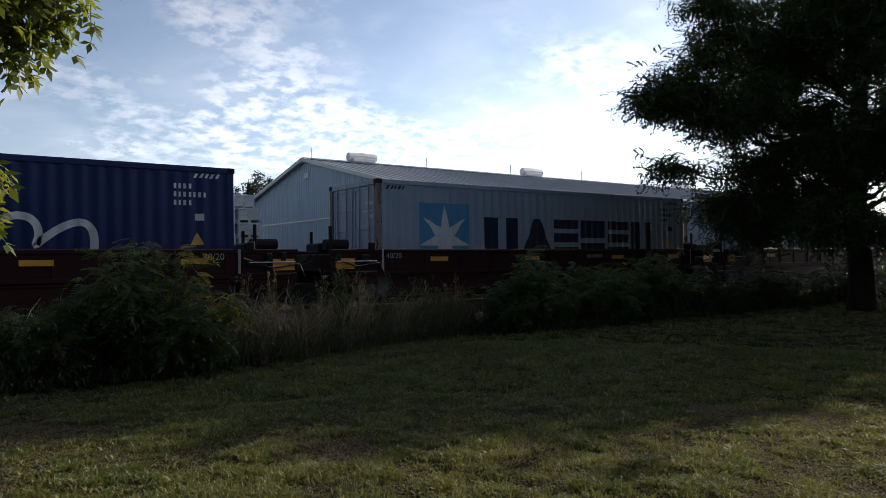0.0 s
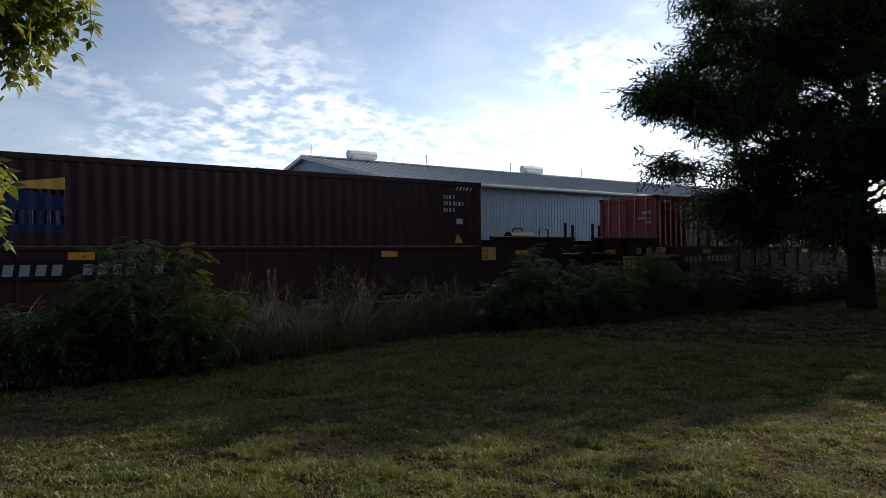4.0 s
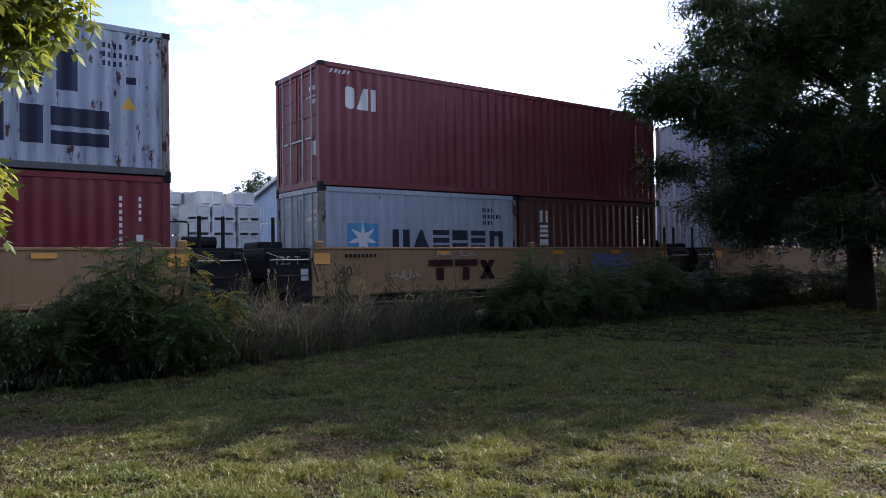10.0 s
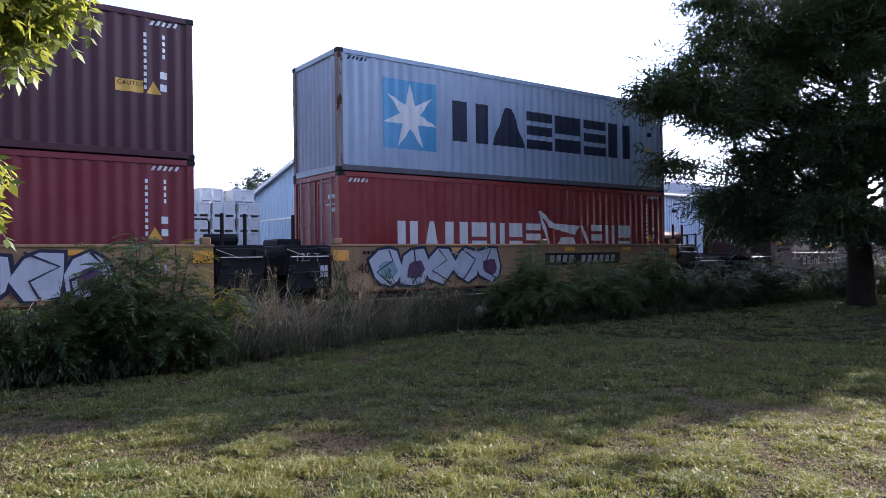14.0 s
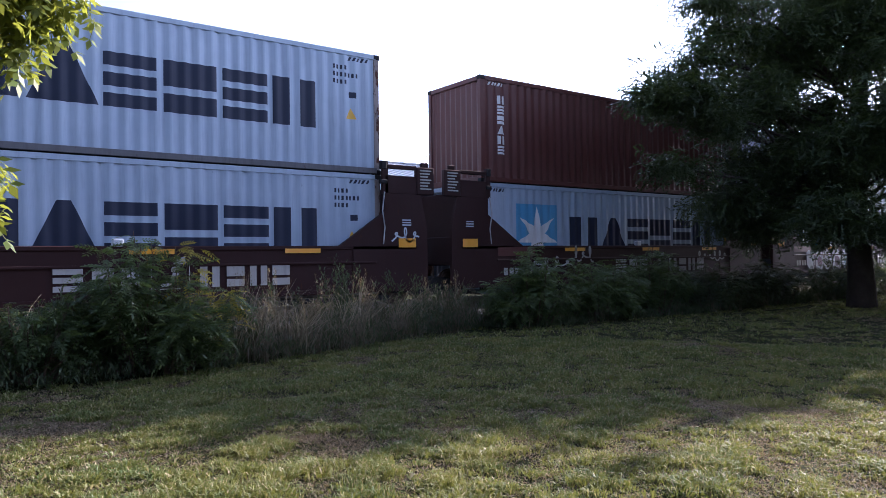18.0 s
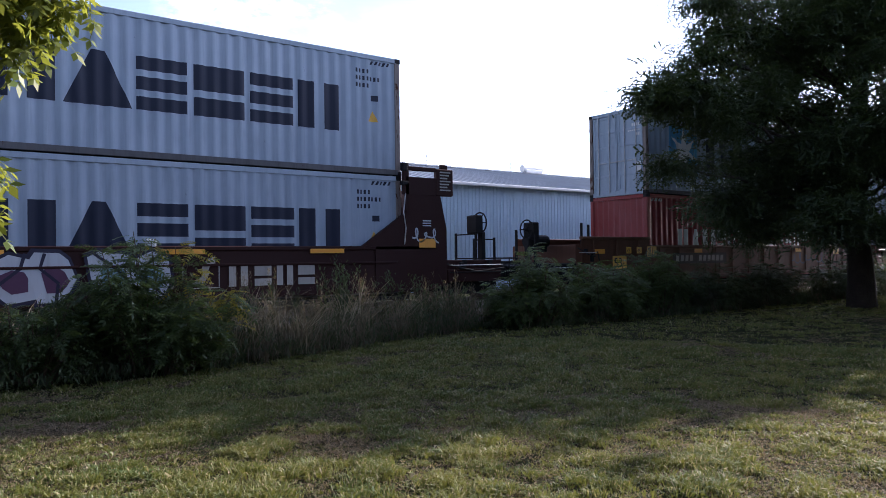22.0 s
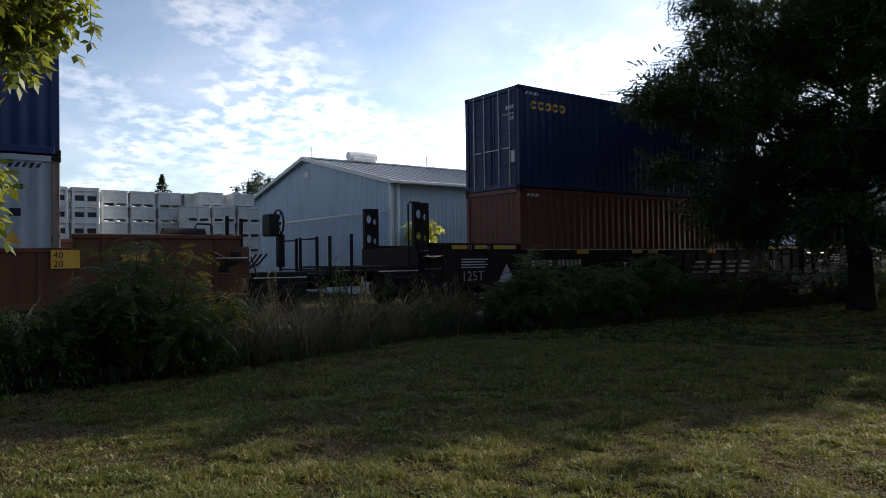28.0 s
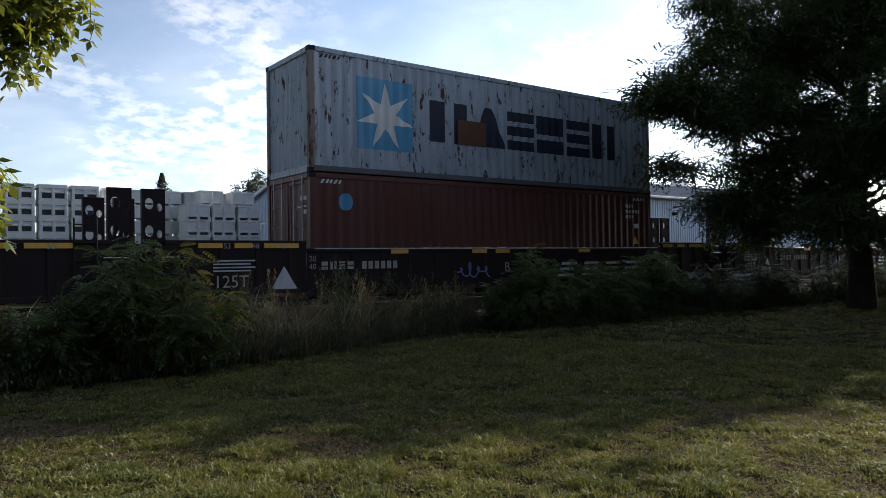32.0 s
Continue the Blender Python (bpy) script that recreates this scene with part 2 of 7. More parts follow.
def blade_material():
    """Grass blades: each its own green, clumps yellower or deeper, a few straw-tipped."""
    m, t, b = nodes("grass_blade")
    g = t.nodes.new("ShaderNodeNewGeometry")
    v = coords(t, shuffle=False)
    clump = noise_n(t, v, 1.3, 4, .6, .36, .64)
    small = noise_n(t, v, 7.0, 3, .6, .32, .68)
    base = mixn(t, clump, (.044, .1, .02), (.165, .172, .034))
    base = mixn(t, mathn(t, "MULTIPLY", small, .5), base, (.036, .082, .018))
    one = g.outputs["Random Per Island"]
    base = mixn(t, mathn(t, "MULTIPLY", one, .45), base, (.19, .175, .036))
    pale = t.nodes.new("ShaderNodeMapRange")
    pale.inputs["From Min"].default_value, pale.inputs["From Max"].default_value = .84, .97
    t.links.new(one, pale.inputs["Value"])
    base = mixn(t, pale.outputs["Result"], base, (.40, .34, .19))
    t.links.new(base, b.inputs["Base Color"])
    b.inputs["Roughness"].default_value = .6
    tr = t.nodes.new("ShaderNodeBsdfTranslucent")
    t.links.new(mixn(t, .45, base, (.30, .27, .045)), tr.inputs["Color"])
    mx = t.nodes.new("ShaderNodeMixShader")
    mx.inputs[0].default_value = .33
    t.links.new(b.outputs[0], mx.inputs[1])
    t.links.new(tr.outputs[0], mx.inputs[2])
    t.links.new(mx.outputs[0], t.nodes["Material Output"].inputs["Surface"])
    return m


BLADE = blade_material()


def ground_material():
    m, t, b = nodes("mown_grass_soil")
    v = coords(t, shuffle=False)
    n0 = noise_n(t, v, .35, 4, .6, .35, .68)
    n1 = noise_n(t, v, 2.2, 6, .65, .38, .66)
    n2 = noise_n(t, v, 28, 5, .7, .25, .75)
    g = mixn(t, n0, (.026, .042, .012), (.036, .052, .015))
    g = mixn(t, mathn(t, "MULTIPLY", n1, .6), g, (.075, .048, .026))
    g = mixn(t, mathn(t, "MULTIPLY", n2, .6), g, (.013, .012, .007))
    t.links.new(g, b.inputs["Base Color"])
    b.inputs["Roughness"].default_value, b.inputs["Specular IOR Level"].default_value = .95, .05
    bumpn(t, b, n2, .9, .05)
    return m


GROUND = ground_material()

# ---- geometry helpers ----


class Geo:
    """Collects vertices and faces for one mesh."""

    def __init__(self):
        self.v, self.f = [], []

    def add(self, vs, fs):
        n = len(self.v)
        self.v += [tuple(p) for p in vs]
        self.f += [tuple(n + i for i in f) for f in fs]
        return self

    def box(self, x0, y0, z0, x1, y1, z1, c=0.0):
        """A box with chamfered edges where c is given."""
        if not c:
            return self.add([(x, y, z) for x in (x0, x1) for y in (y0, y1) for z in (z0, z1)],
                            [(0, 1, 3, 2), (4, 6, 7, 5), (0, 4, 5, 1), (2, 3, 7, 6), (0, 2, 6, 4), (1, 5, 7, 3)])
        vs, idx = [], {}
        for i, x in enumerate((x0, x1)):
            for j, y in enumerate((y0, y1)):
                for k, z in enumerate((z0, z1)):
                    sx, sy, sz = (1 - 2 * i) * c, (1 - 2 * j) * c, (1 - 2 * k) * c
                    for a, p in enumerate(((x, y + sy, z + sz), (x + sx, y, z + sz), (x + sx, y + sy, z))):
                        idx[i, j, k, a] = len(vs)
                        vs.append(p)
        fs = []
        for i in (0, 1):
            q = [idx[i, j, k, 0] for j, k in ((0, 0), (0, 1), (1, 1), (1, 0))]
            fs.append(q if not i else q[::-1])
            q = [idx[j, i, k, 1] for j, k in ((0, 0), (1, 0), (1, 1), (0, 1))]
            fs.append(q if not i else q[::-1])
            q = [idx[j, k, i, 2] for j, k in ((0, 0), (0, 1), (1, 1), (1, 0))]
            fs.append(q if not i else q[::-1])
        for i in (0, 1):
            for j in (0, 1):
                fs.append([idx[i, j, 0, 0], idx[i, j, 1, 0], idx[i, j, 1, 1], idx[i, j, 0, 1]])
                fs.append([idx[i, 0, j, 0], idx[i, 1, j, 0], idx[i, 1, j, 2], idx[i, 0, j, 2]])
                fs.append([idx[0, i, j, 1], idx[1, i, j, 1], idx[1, i, j, 2], idx[0, i, j, 2]])
                for k in (0, 1):
                    fs.append([idx[i, j, k, a] for a in range(3)])
        return self.add(vs, fs)

    def rod(self, p, q, r, n=8, r2=None):
        p, q = Vector(p), Vector(q)
        r2 = r if r2 is None else r2
        w = (q - p).normalized()
        u = w.orthogonal().normalized()
        s = w.cross(u)
        ring = [(math.cos(2 * math.pi * i / n), math.sin(2 * math.pi * i / n)) for i in range(n)]
        vs = [p + r * (c * u + d * s) for c, d in ring] + [q + r2 * (c * u + d * s) for c, d in ring]
        fs = [(i, (i + 1) % n, n + (i + 1) % n, n + i) for i in range(n)]
        fs += [tuple(range(n))[::-1], tuple(range(n, 2 * n))]
        return self.add(vs, fs)

    def tube(self, pts, r, n=7):
        """A bent tube through points; r may be a list."""
        rs = r if isinstance(r, list) else [r] * len(pts)
        pts = [Vector(p) for p in pts]
        rings, up = [], Vector((.31, .17, .93))
        for i, p in enumerate(pts):
            w = (pts[min(i + 1, len(pts) - 1)] - pts[max(i - 1, 0)]).normalized()
            u = w.cross(up)
            u = u.normalized() if u.length > 1e-3 else w.orthogonal().normalized()
            s = w.cross(u)
            rings.append([p + rs[i] * (math.cos(2 * math.pi * k / n) * u + math.sin(2 * math.pi * k / n) * s) for k in range(n)])
        vs = [q for ring in rings for q in ring]
        fs = [(i * n + k, i * n + (k + 1) % n, (i + 1) * n + (k + 1) % n, (i + 1) * n + k) for i in range(len(pts) - 1) for k in range(n)]
        fs += [tuple(range(n))[::-1], tuple((len(pts) - 1) * n + k for k in range(n))]
        return self.add(vs, fs)

    def ring(self, centre, axis, r, tube, n=20, m=6):
        axis = Vector(axis).normalized()
        u = axis.orthogonal().normalized()
        s = axis.cross(u)
        c = Vector(centre)
        vs = []
        for i in range(n):
            a = 2 * math.pi * i / n
            d = math.cos(a) * u + math.sin(a) * s
            for k in range(m):
                b = 2 * math.pi * k / m
                vs.append(c + d * (r + tube * math.cos(b)) + axis * tube * math.sin(b))
        fs = [(i * m + k, ((i + 1) % n) * m + k, ((i + 1) % n) * m + (k + 1) % m, i * m + (k + 1) % m) for i in range(n) for k in range(m)]
        return self.add(vs, fs)

    def slab(self, outline, y0, y1):
        """An outline in x and z, given depth along y."""
        n = len(outline)
        vs = [(x, y0, z) for x, z in outline] + [(x, y1, z) for x, z in outline]
        fs = [tuple(range(n)), tuple(range(n, 2 * n))[::-1]] + [(i, n + i, n + (i + 1) % n, (i + 1) % n) for i in range(n)]
        return self.add(vs, fs)

    def mesh(self, name, material, smooth=False):
        me = bpy.data.meshes.new(name)
        me.from_pydata(self.v, [], self.f)
        bm = bmesh.new()
        bm.from_mesh(me)
        bmesh.ops.recalc_face_normals(bm, faces=bm.faces)
        bm.to_mesh(me)
        bm.free()
        if smooth:
            for p in me.polygons:
                p.use_smooth = True
        me.materials.append(material)
        return me


def part(name, geo, material, parent, label="", at=None, smooth=False):
    """One mesh object under a thing or a part. geo: a Geo or a ready mesh."""
    me = geo if isinstance(geo, bpy.types.Mesh) else geo.mesh(name, material, smooth)
    ob = new(name, me)
    if label:
        ob["label"] = label
    ob.parent = parent
    if at:
        ob.location = at
    return ob


def fast_mesh(name, verts, faces_n, material):
    """A mesh from an array of vertices in which every face_n of them make one face."""
    me = bpy.data.meshes.new(name)
    n = len(verts)
    me.vertices.add(n)
    me.vertices.foreach_set("co", np.asarray(verts, dtype=np.float32).ravel())
    me.loops.add(n)
    me.loops.foreach_set("vertex_index", np.arange(n, dtype=np.int32))
    k = n // faces_n
    me.polygons.add(k)
    me.polygons.foreach_set("loop_start", np.arange(0, n, faces_n, dtype=np.int32))
    me.polygons.foreach_set("loop_total", np.full(k, faces_n, dtype=np.int32))
    me.update(calc_edges=True)
    me.materials.append(material)
    return me


def empty(name, m, label, category, group=""):
    ob = new(name)
    ob.empty_display_size = .3
    ob.matrix_basis = m
    return tagged(ob, label, category, group)


# ---- the train's plan ----
TRACK_Y, RAIL_Z = 16.12, 0.45
LONG, SHORT, WIDE, TALL, LOW = 12.192, 6.058, 2.438, 2.896, 2.591
FLOOR_Z = 0.28 + RAIL_Z
# metres run by the train at even seconds
RUN = (0.0, 23.11, 46.22, 69.32, 92.38, 115.4, 138.38, 161.3, 184.18, 207.01, 229.79, 252.55, 275.29, 298.02, 320.76, 343.53, 366.35)
AT = dict(A=-6.64, B=9.07, C=24.72, D=46.36, E=66.02, F=85.65, G=107.45, H=122.96, I=138.42, J=153.83, K=169.34, L=188.87, M=204.0,
          N=219.36, O=234.75, P=250.14, Q=271.86, R=291.47, S=310.83, T=334.5, U=354.1, V=373.66, W=393.22)
MOVERS = []       # (thing, x at the start, z)
WHEELS = []


# ---- freight containers ----
PITCH_X, DEEP = .278, .036
MARGIN = .12
STEPS = (.072, .067, .072, .067)


def breaks(length):
    xs, x, i = [], MARGIN, 0
    waves = int((length - 2 * MARGIN) / PITCH_X)
    k = (length - 2 * MARGIN) / (waves * PITCH_X)
    for w in range(waves):
        for j, s in enumerate(STEPS):
            xs.append((x, 0.0 if j in (0, 1) else DEEP))
            x += s * k
    xs.append((x, 0.0))
    return xs


def fold(length, x):
    """How deep the folded side lies behind its outer flats at x."""
    pts = BREAKS[length]
    if x <= pts[0][0] or x >= pts[-1][0]:
        return 0.0
    return float(np.interp(x, [p[0] for p in pts], [p[1] for p in pts]))


BREAKS = {LONG: breaks(LONG), SHORT: breaks(SHORT)}
CACHE = {}


def cached(key, make):
    if key not in CACHE:
        CACHE[key] = make()
    return CACHE[key]


def folded_panel(length, h, y, out, material, name="side_panel"):
    g = Geo()
    pts = BREAKS[length]
    n = len(pts)
    vs = []
    for z in (.15, h - .11):
        vs += [(x, y + out * d, z) for x, d in pts]
    g.add(vs, [(i, i + 1, n + i + 1, n + i) for i in range(n - 1)])
    return g.mesh(name, material, True)


def folded_end(h, x, inward, material):
    g = Geo()
    pts = []
    y, k = -WIDE / 2 + .14, 9
    w = (WIDE - .28) / k
    for i in range(k):
        for f, d in ((0, 0), (.27, 0), (.5, .045), (.77, .045)):
            pts.append((y + (i + f) * w, d))
    pts.append((y + k * w, 0))
    n = len(pts)
    vs = []
    for z in (.16, h - .12):
        vs += [(x + inward * d, q, z) for q, d in pts]
    return g.add(vs, [(i, i + 1, n + i + 1, n + i) for i in range(n - 1)]).mesh("end_panel", material, True)


def painted(length, shapes, material, name, lift=.004):
    """Flat paint that follows the folds of the near side. shapes: outlines in x and z."""
    bm = bmesh.new()
    for s in shapes:
        bm.faces.new([bm.verts.new((x, 0, z)) for x, z in s])
    bmesh.ops.remove_doubles(bm, verts=bm.verts, dist=.0004)
    bmesh.ops.triangulate(bm, faces=bm.faces)
    lo, hi = min(v.co.x for v in bm.verts), max(v.co.x for v in bm.verts)
    for x, _ in BREAKS[length]:
        if lo < x < hi:
            bmesh.ops.bisect_plane(bm, geom=bm.verts[:] + bm.edges[:] + bm.faces[:], plane_co=(x, 0, 0), plane_no=(1, 0, 0))
    for v in bm.verts:
        v.co.y = -WIDE / 2 + .008 + fold(length, v.co.x) - lift
    me = bpy.data.meshes.new(name)
    for f in bm.faces:
        f.smooth = True
    bm.normal_update()
    bm.to_mesh(me)
    bm.free()
    me.materials.append(material)
    return me


def rect(x0, z0, x1, z1, lean=0.0):
    return [(x0, z0), (x1, z0), (x1 + lean, z1), (x0 + lean, z1)]


def star(x, z, r, points=7, inner=.36):
    out = []
    for i in range(points * 2):
        a = math.pi / 2 + math.pi * i / points
        k = r if i % 2 == 0 else r * inner
        out.append((x + k * math.cos(a), z + k * math.sin(a)))
    c = (x, z)
    return [[c, out[i], out[(i + 1) % len(out)]] for i in range(len(out))]


def rounded(x0, z0, x1, z1, r):
    out = []
    for cx, cz, a0 in ((x1 - r, z1 - r, 0), (x0 + r, z1 - r, 90), (x0 + r, z0 + r, 180), (x1 - r, z0 + r, 270)):
        out += [(cx + r * math.cos(radians(a0 + a)), cz + r * math.sin(radians(a0 + a))) for a in (0, 30, 60, 90)]
    return out


def block_marks(cells, z0, h):
    """A row of plain blocks in place of a trade name: pairs of posts, wedges and stacks of bars."""
    out = []
    for x, w, kind in cells:
        s = w * .27
        if kind == "post":
            out += [rect(x, z0, x + s * 1.4, z0 + h), rect(x + w - s * 1.4, z0, x + w, z0 + h)]
        elif kind == "wedge":
            out += [[(x, z0), (x + w, z0), (x + w * .6, z0 + h), (x + w * .4, z0 + h)]]
        elif kind == "bars":
            out += [rect(x, z0 + h * k, x + w, z0 + h * (k + .25)) for k in (0, .375, .75)]
        elif kind == "slab":
            out += [rect(x, z0 + h * .5, x + w, z0 + h), rect(x, z0, x + w, z0 + h * .36)]
        else:
            out += [rect(x, z0, x + w, z0 + h)]
    return out


def arc_band(cx, cz, r0, r1, a0, a1, n=10):
    out = []
    for i in range(n):
        p, q = radians(a0 + (a1 - a0) * i / n), radians(a0 + (a1 - a0) * (i + 1) / n)
        out.append([(cx + r0 * math.cos(p), cz + r0 * math.sin(p)), (cx + r1 * math.cos(p), cz + r1 * math.sin(p)),
                    (cx + r1 * math.cos(q), cz + r1 * math.sin(q)), (cx + r0 * math.cos(q), cz + r0 * math.sin(q))])
    return out


def ribbon(pts, w):
    """A brush stroke through points in x and z, as quads that share their edges."""
    left, right = [], []
    n = len(pts)
    for i, (x, z) in enumerate(pts):
        (x0, z0), (x1, z1) = pts[max(0, i - 1)], pts[min(n - 1, i + 1)]
        d = math.hypot(x1 - x0, z1 - z0) or 1
        nx, nz = -(z1 - z0) / d * w / 2, (x1 - x0) / d * w / 2
        left.append((x + nx, z + nz))
        right.append((x - nx, z - nz))
    return [[right[i], right[i + 1], left[i + 1], left[i]] for i in range(n - 1)]


def scrawl(x, z, w, h, n, seed, width=.05):
    """Loops of spray paint or script that spell nothing."""
    rnd = random.Random(seed)
    pts = []
    for i in range(n * 14 + 1):
        a = i / 14 * 2 * math.pi
        k = i / (n * 14)
        amp = .5 + .35 * math.sin(k * 9 + seed) + rnd.uniform(-.03, .03)
        pts.append((x + w * k + .33 * w / n * math.sin(a), z + h * (.5 - .5 * math.cos(a) * amp)))
    return ribbon(pts, width)


WORD = [(3.38, 1.22, "post"), (4.72, 1.22, "wedge"), (6.02, .98, "bars"), (7.14, 1.08, "slab"), (8.34, 1.0, "bars"), (9.46, 1.04, "post")]
WORD2 = [(3.4, .98, "bars"), (4.5, .9, "bars"), (5.52, 1.1, "wedge"), (6.74, .85, "slab"), (7.72, 1.1, "wedge"), (8.94, 1.0, "post"), (10.06, 1.0, "slab")]
LINER = [(1.62, .62, "post"), (2.42, .5, "wedge"), (3.1, .72, "post"), (3.98, .5, "slab"), (4.62, .52, "post"), (5.28, .5, "slab"), (5.94, .56, "bars"),
         (8.62, .5, "bars"), (9.24, .46, "post"), (9.84, .56, "slab")]


def block_word(ob, length, key, shapes, material, label, lift=.005):
    """A row of painted blocks, each a mesh of its own."""
    for me in cached(("blocks", key, length), lambda: [painted(length, [q], material, "wordmark", lift) for q in shapes]):
        part("wordmark", me, material, ob, label)


def star_logo(ob, length, square, word, z=0.0, soft_box=False):
    sq = rounded(1.24, .64, 2.86, 2.36, .22) if soft_box else rect(1.24, .64, 2.86, 2.36)
    part("logo_panel", cached(("sq", length, soft_box), lambda: painted(length, [sq], SKY_BLUE, "logo_panel")), SKY_BLUE, ob, "sky-blue painted square")
    part("logo_star", cached(("star", length), lambda: painted(length, star(2.05, 1.46, .84), WHITE, "logo_star", .007)), WHITE, ob, "white seven-pointed star")
    if word == 1:
        block_word(ob, length, "word", block_marks(WORD, .98, 1.06), INK, "dark blue block mark")
    else:
        block_word(ob, length, "word2", block_marks([(x + .1, w * .92, k) for x, w, k in WORD], 1.52, .78) + block_marks(WORD2, .5, .7), INK, "dark blue block mark")


def deco_star(ob, length, h):
    star_logo(ob, length, SKY_BLUE, 1)


def deco_star_round(ob, length, h):
    star_logo(ob, length, SKY_BLUE, 1, soft_box=True)


def deco_star_two(ob, length, h):
    star_logo(ob, length, SKY_BLUE, 2, soft_box=True)


def deco_star_patch(ob, length, h):
    star_logo(ob, length, SKY_BLUE, 1)
    part("patch_plate", Geo().box(4.25, -WIDE / 2 - .012, .98, 5.2, -WIDE / 2 + .02, 1.62, .004), TTX_BROWN, ob, "rust-brown welded patch plate")


def deco_star_small(ob, length, h):
    part("logo_panel", painted(length, [rect(.7, 1.0, 1.55, 1.75)], SKY_BLUE, "logo_panel"), SKY_BLUE, ob)
    part("logo_star", painted(length, star(1.13, 1.38, .42), WHITE, "logo_star", .007), WHITE, ob)
    block_word(ob, length, "small", block_marks([(1.95 + .62 * i, .5, k) for i, k in enumerate(("post", "wedge", "bars", "slab", "bars", "post"))], 1.1, .52), INK, "dark blue block mark")


def deco_line(ob, length, h):
    part("logo_star", painted(length, star(.78, 2.3, .16), WHITE, "logo_star"), WHITE, ob)
    block_word(ob, length, "line", block_marks([(1.15 + .26 * i, .21, k) for i, k in enumerate(("post", "wedge", "bars", "slab", "bars", "post"))]
               + [(2.85 + .26 * i, .2, k) for i, k in enumerate(("slab", "post", "post", "bars"))], 2.18, .26), INK, "small dark block mark")


def deco_red_marks(ob, length, h):
    """Three white block marks near the end."""
    x = .68
    sh = [rounded(x, 1.86, x + .26, 2.38, .08), [(x + .3, 1.86), (x + .62, 1.86), (x + .62, 2.38), (x + .52, 2.38)], rect(x + .72, 1.86, x + .84, 2.38)]
    block_word(ob, length, "rm", sh, WHITE, "white block mark")


def deco_vertical(n, z1, size, x=.62, m=None):
    def deco(ob, length, h):
        kinds = ("post", "bars", "slab", "wedge", "post", "bars")
        sh = []
        for i in range(n):
            sh += block_marks([(x, size, kinds[i])], z1 - (i + 1) * size * 1.15, size * .95)
        block_word(ob, length, ("vert", n, z1, size, x), sh, WHITE, "white block mark")
    return deco


def deco_liner(ob, length, h):
    sh = block_marks(LINER, 1.0, .76)
    sail = [[(6.4, 2.12), (6.52, 2.14), (7.0, 1.78), (6.86, 1.66)], [(7.0, 1.78), (8.12, 1.72), (7.9, 1.45), (6.86, 1.66)],
            [(6.4, 2.12), (6.5, 2.1), (6.95, 1.05), (6.82, 1.05)], [(7.1, 1.05), (7.3, 1.38), (7.8, 1.38), (8.0, 1.05)], [(8.15, 1.75), (8.26, 1.72), (8.6, 1.0), (8.48, 1.0)]]
    block_word(ob, length, "liner", sh, WHITE, "white block mark", .004)
    part("sail_mark", cached(("liner", length), lambda: painted(length, sail, WHITE, "sail_mark")), WHITE, ob, "white sail shape")


def deco_script(ob, length, h):
    wave = [(3.4 + 6.0 * i / 150 + .2 * math.sin(i * .27), 1.45 + .3 * math.sin(i * .27 + .9) * (1 - .3 * math.sin(i * .11)) + .1 * math.sin(i * .07)) for i in range(151)]
    sh = ribbon(wave, .14) + arc_band(2.95, 1.95, .28, .46, 20, 300, 16) + arc_band(2.95, 1.2, .28, .46, -140, 130, 16)
    sh += arc_band(5.1, 2.2, .14, .3, -60, 200, 14) + ribbon([(2.7, .62), (4.0, .62), (5.2, .7), (6.6, .82), (8.0, .98)], .08)
    part("wordmark", cached(("script", length), lambda: painted(length, sh, WHITE, "wordmark")), WHITE, ob, "white looping brush script shape")


def deco_gold(x, z, k):
    def deco(ob, length, h):
        sh = []
        for i in range(5):
            cx = x + k * (.16 + .34 * i)
            sh += arc_band(cx, z + k * .15, k * .065, k * .15, 30 if i in (0, 1, 3) else 0, 330 if i in (0, 1, 3) else 360)
        part("wordmark", painted(length, sh, YELLOW, "wordmark"), YELLOW, ob, "golden yellow ring marks")
    return deco


def deco_beacon(ob, length, h):
    part("logo_panel", painted(length, [rect(.95, 1.45, 2.2, 2.25)], SEA_BLUE, "logo_panel"), SEA_BLUE, ob)
    part("logo", painted(length, [rect(.72, 1.5, .95, 2.2), rect(.66, 2.2, 1.0, 2.4)] + block_marks([(1.1 + .19 * i, .15, "post") for i in range(6)], 1.6, .26), WHITE, "logo"), WHITE, ob)
    part("logo_beam", painted(length, [[(1.0, 2.3), (2.2, 2.12), (2.2, 2.48)]], YELLOW, "logo_beam"), YELLOW, ob)


def deco_disc(ob, length, h):
    part("logo", painted(length, [[(.93 + .2 * math.cos(i * .393), 2.24 + .2 * math.sin(i * .393)) for i in range(16)]], SKY_BLUE, "logo"), SKY_BLUE, ob, "small round sky-blue sticker")


def deco_none(ob, length, h):
    pass


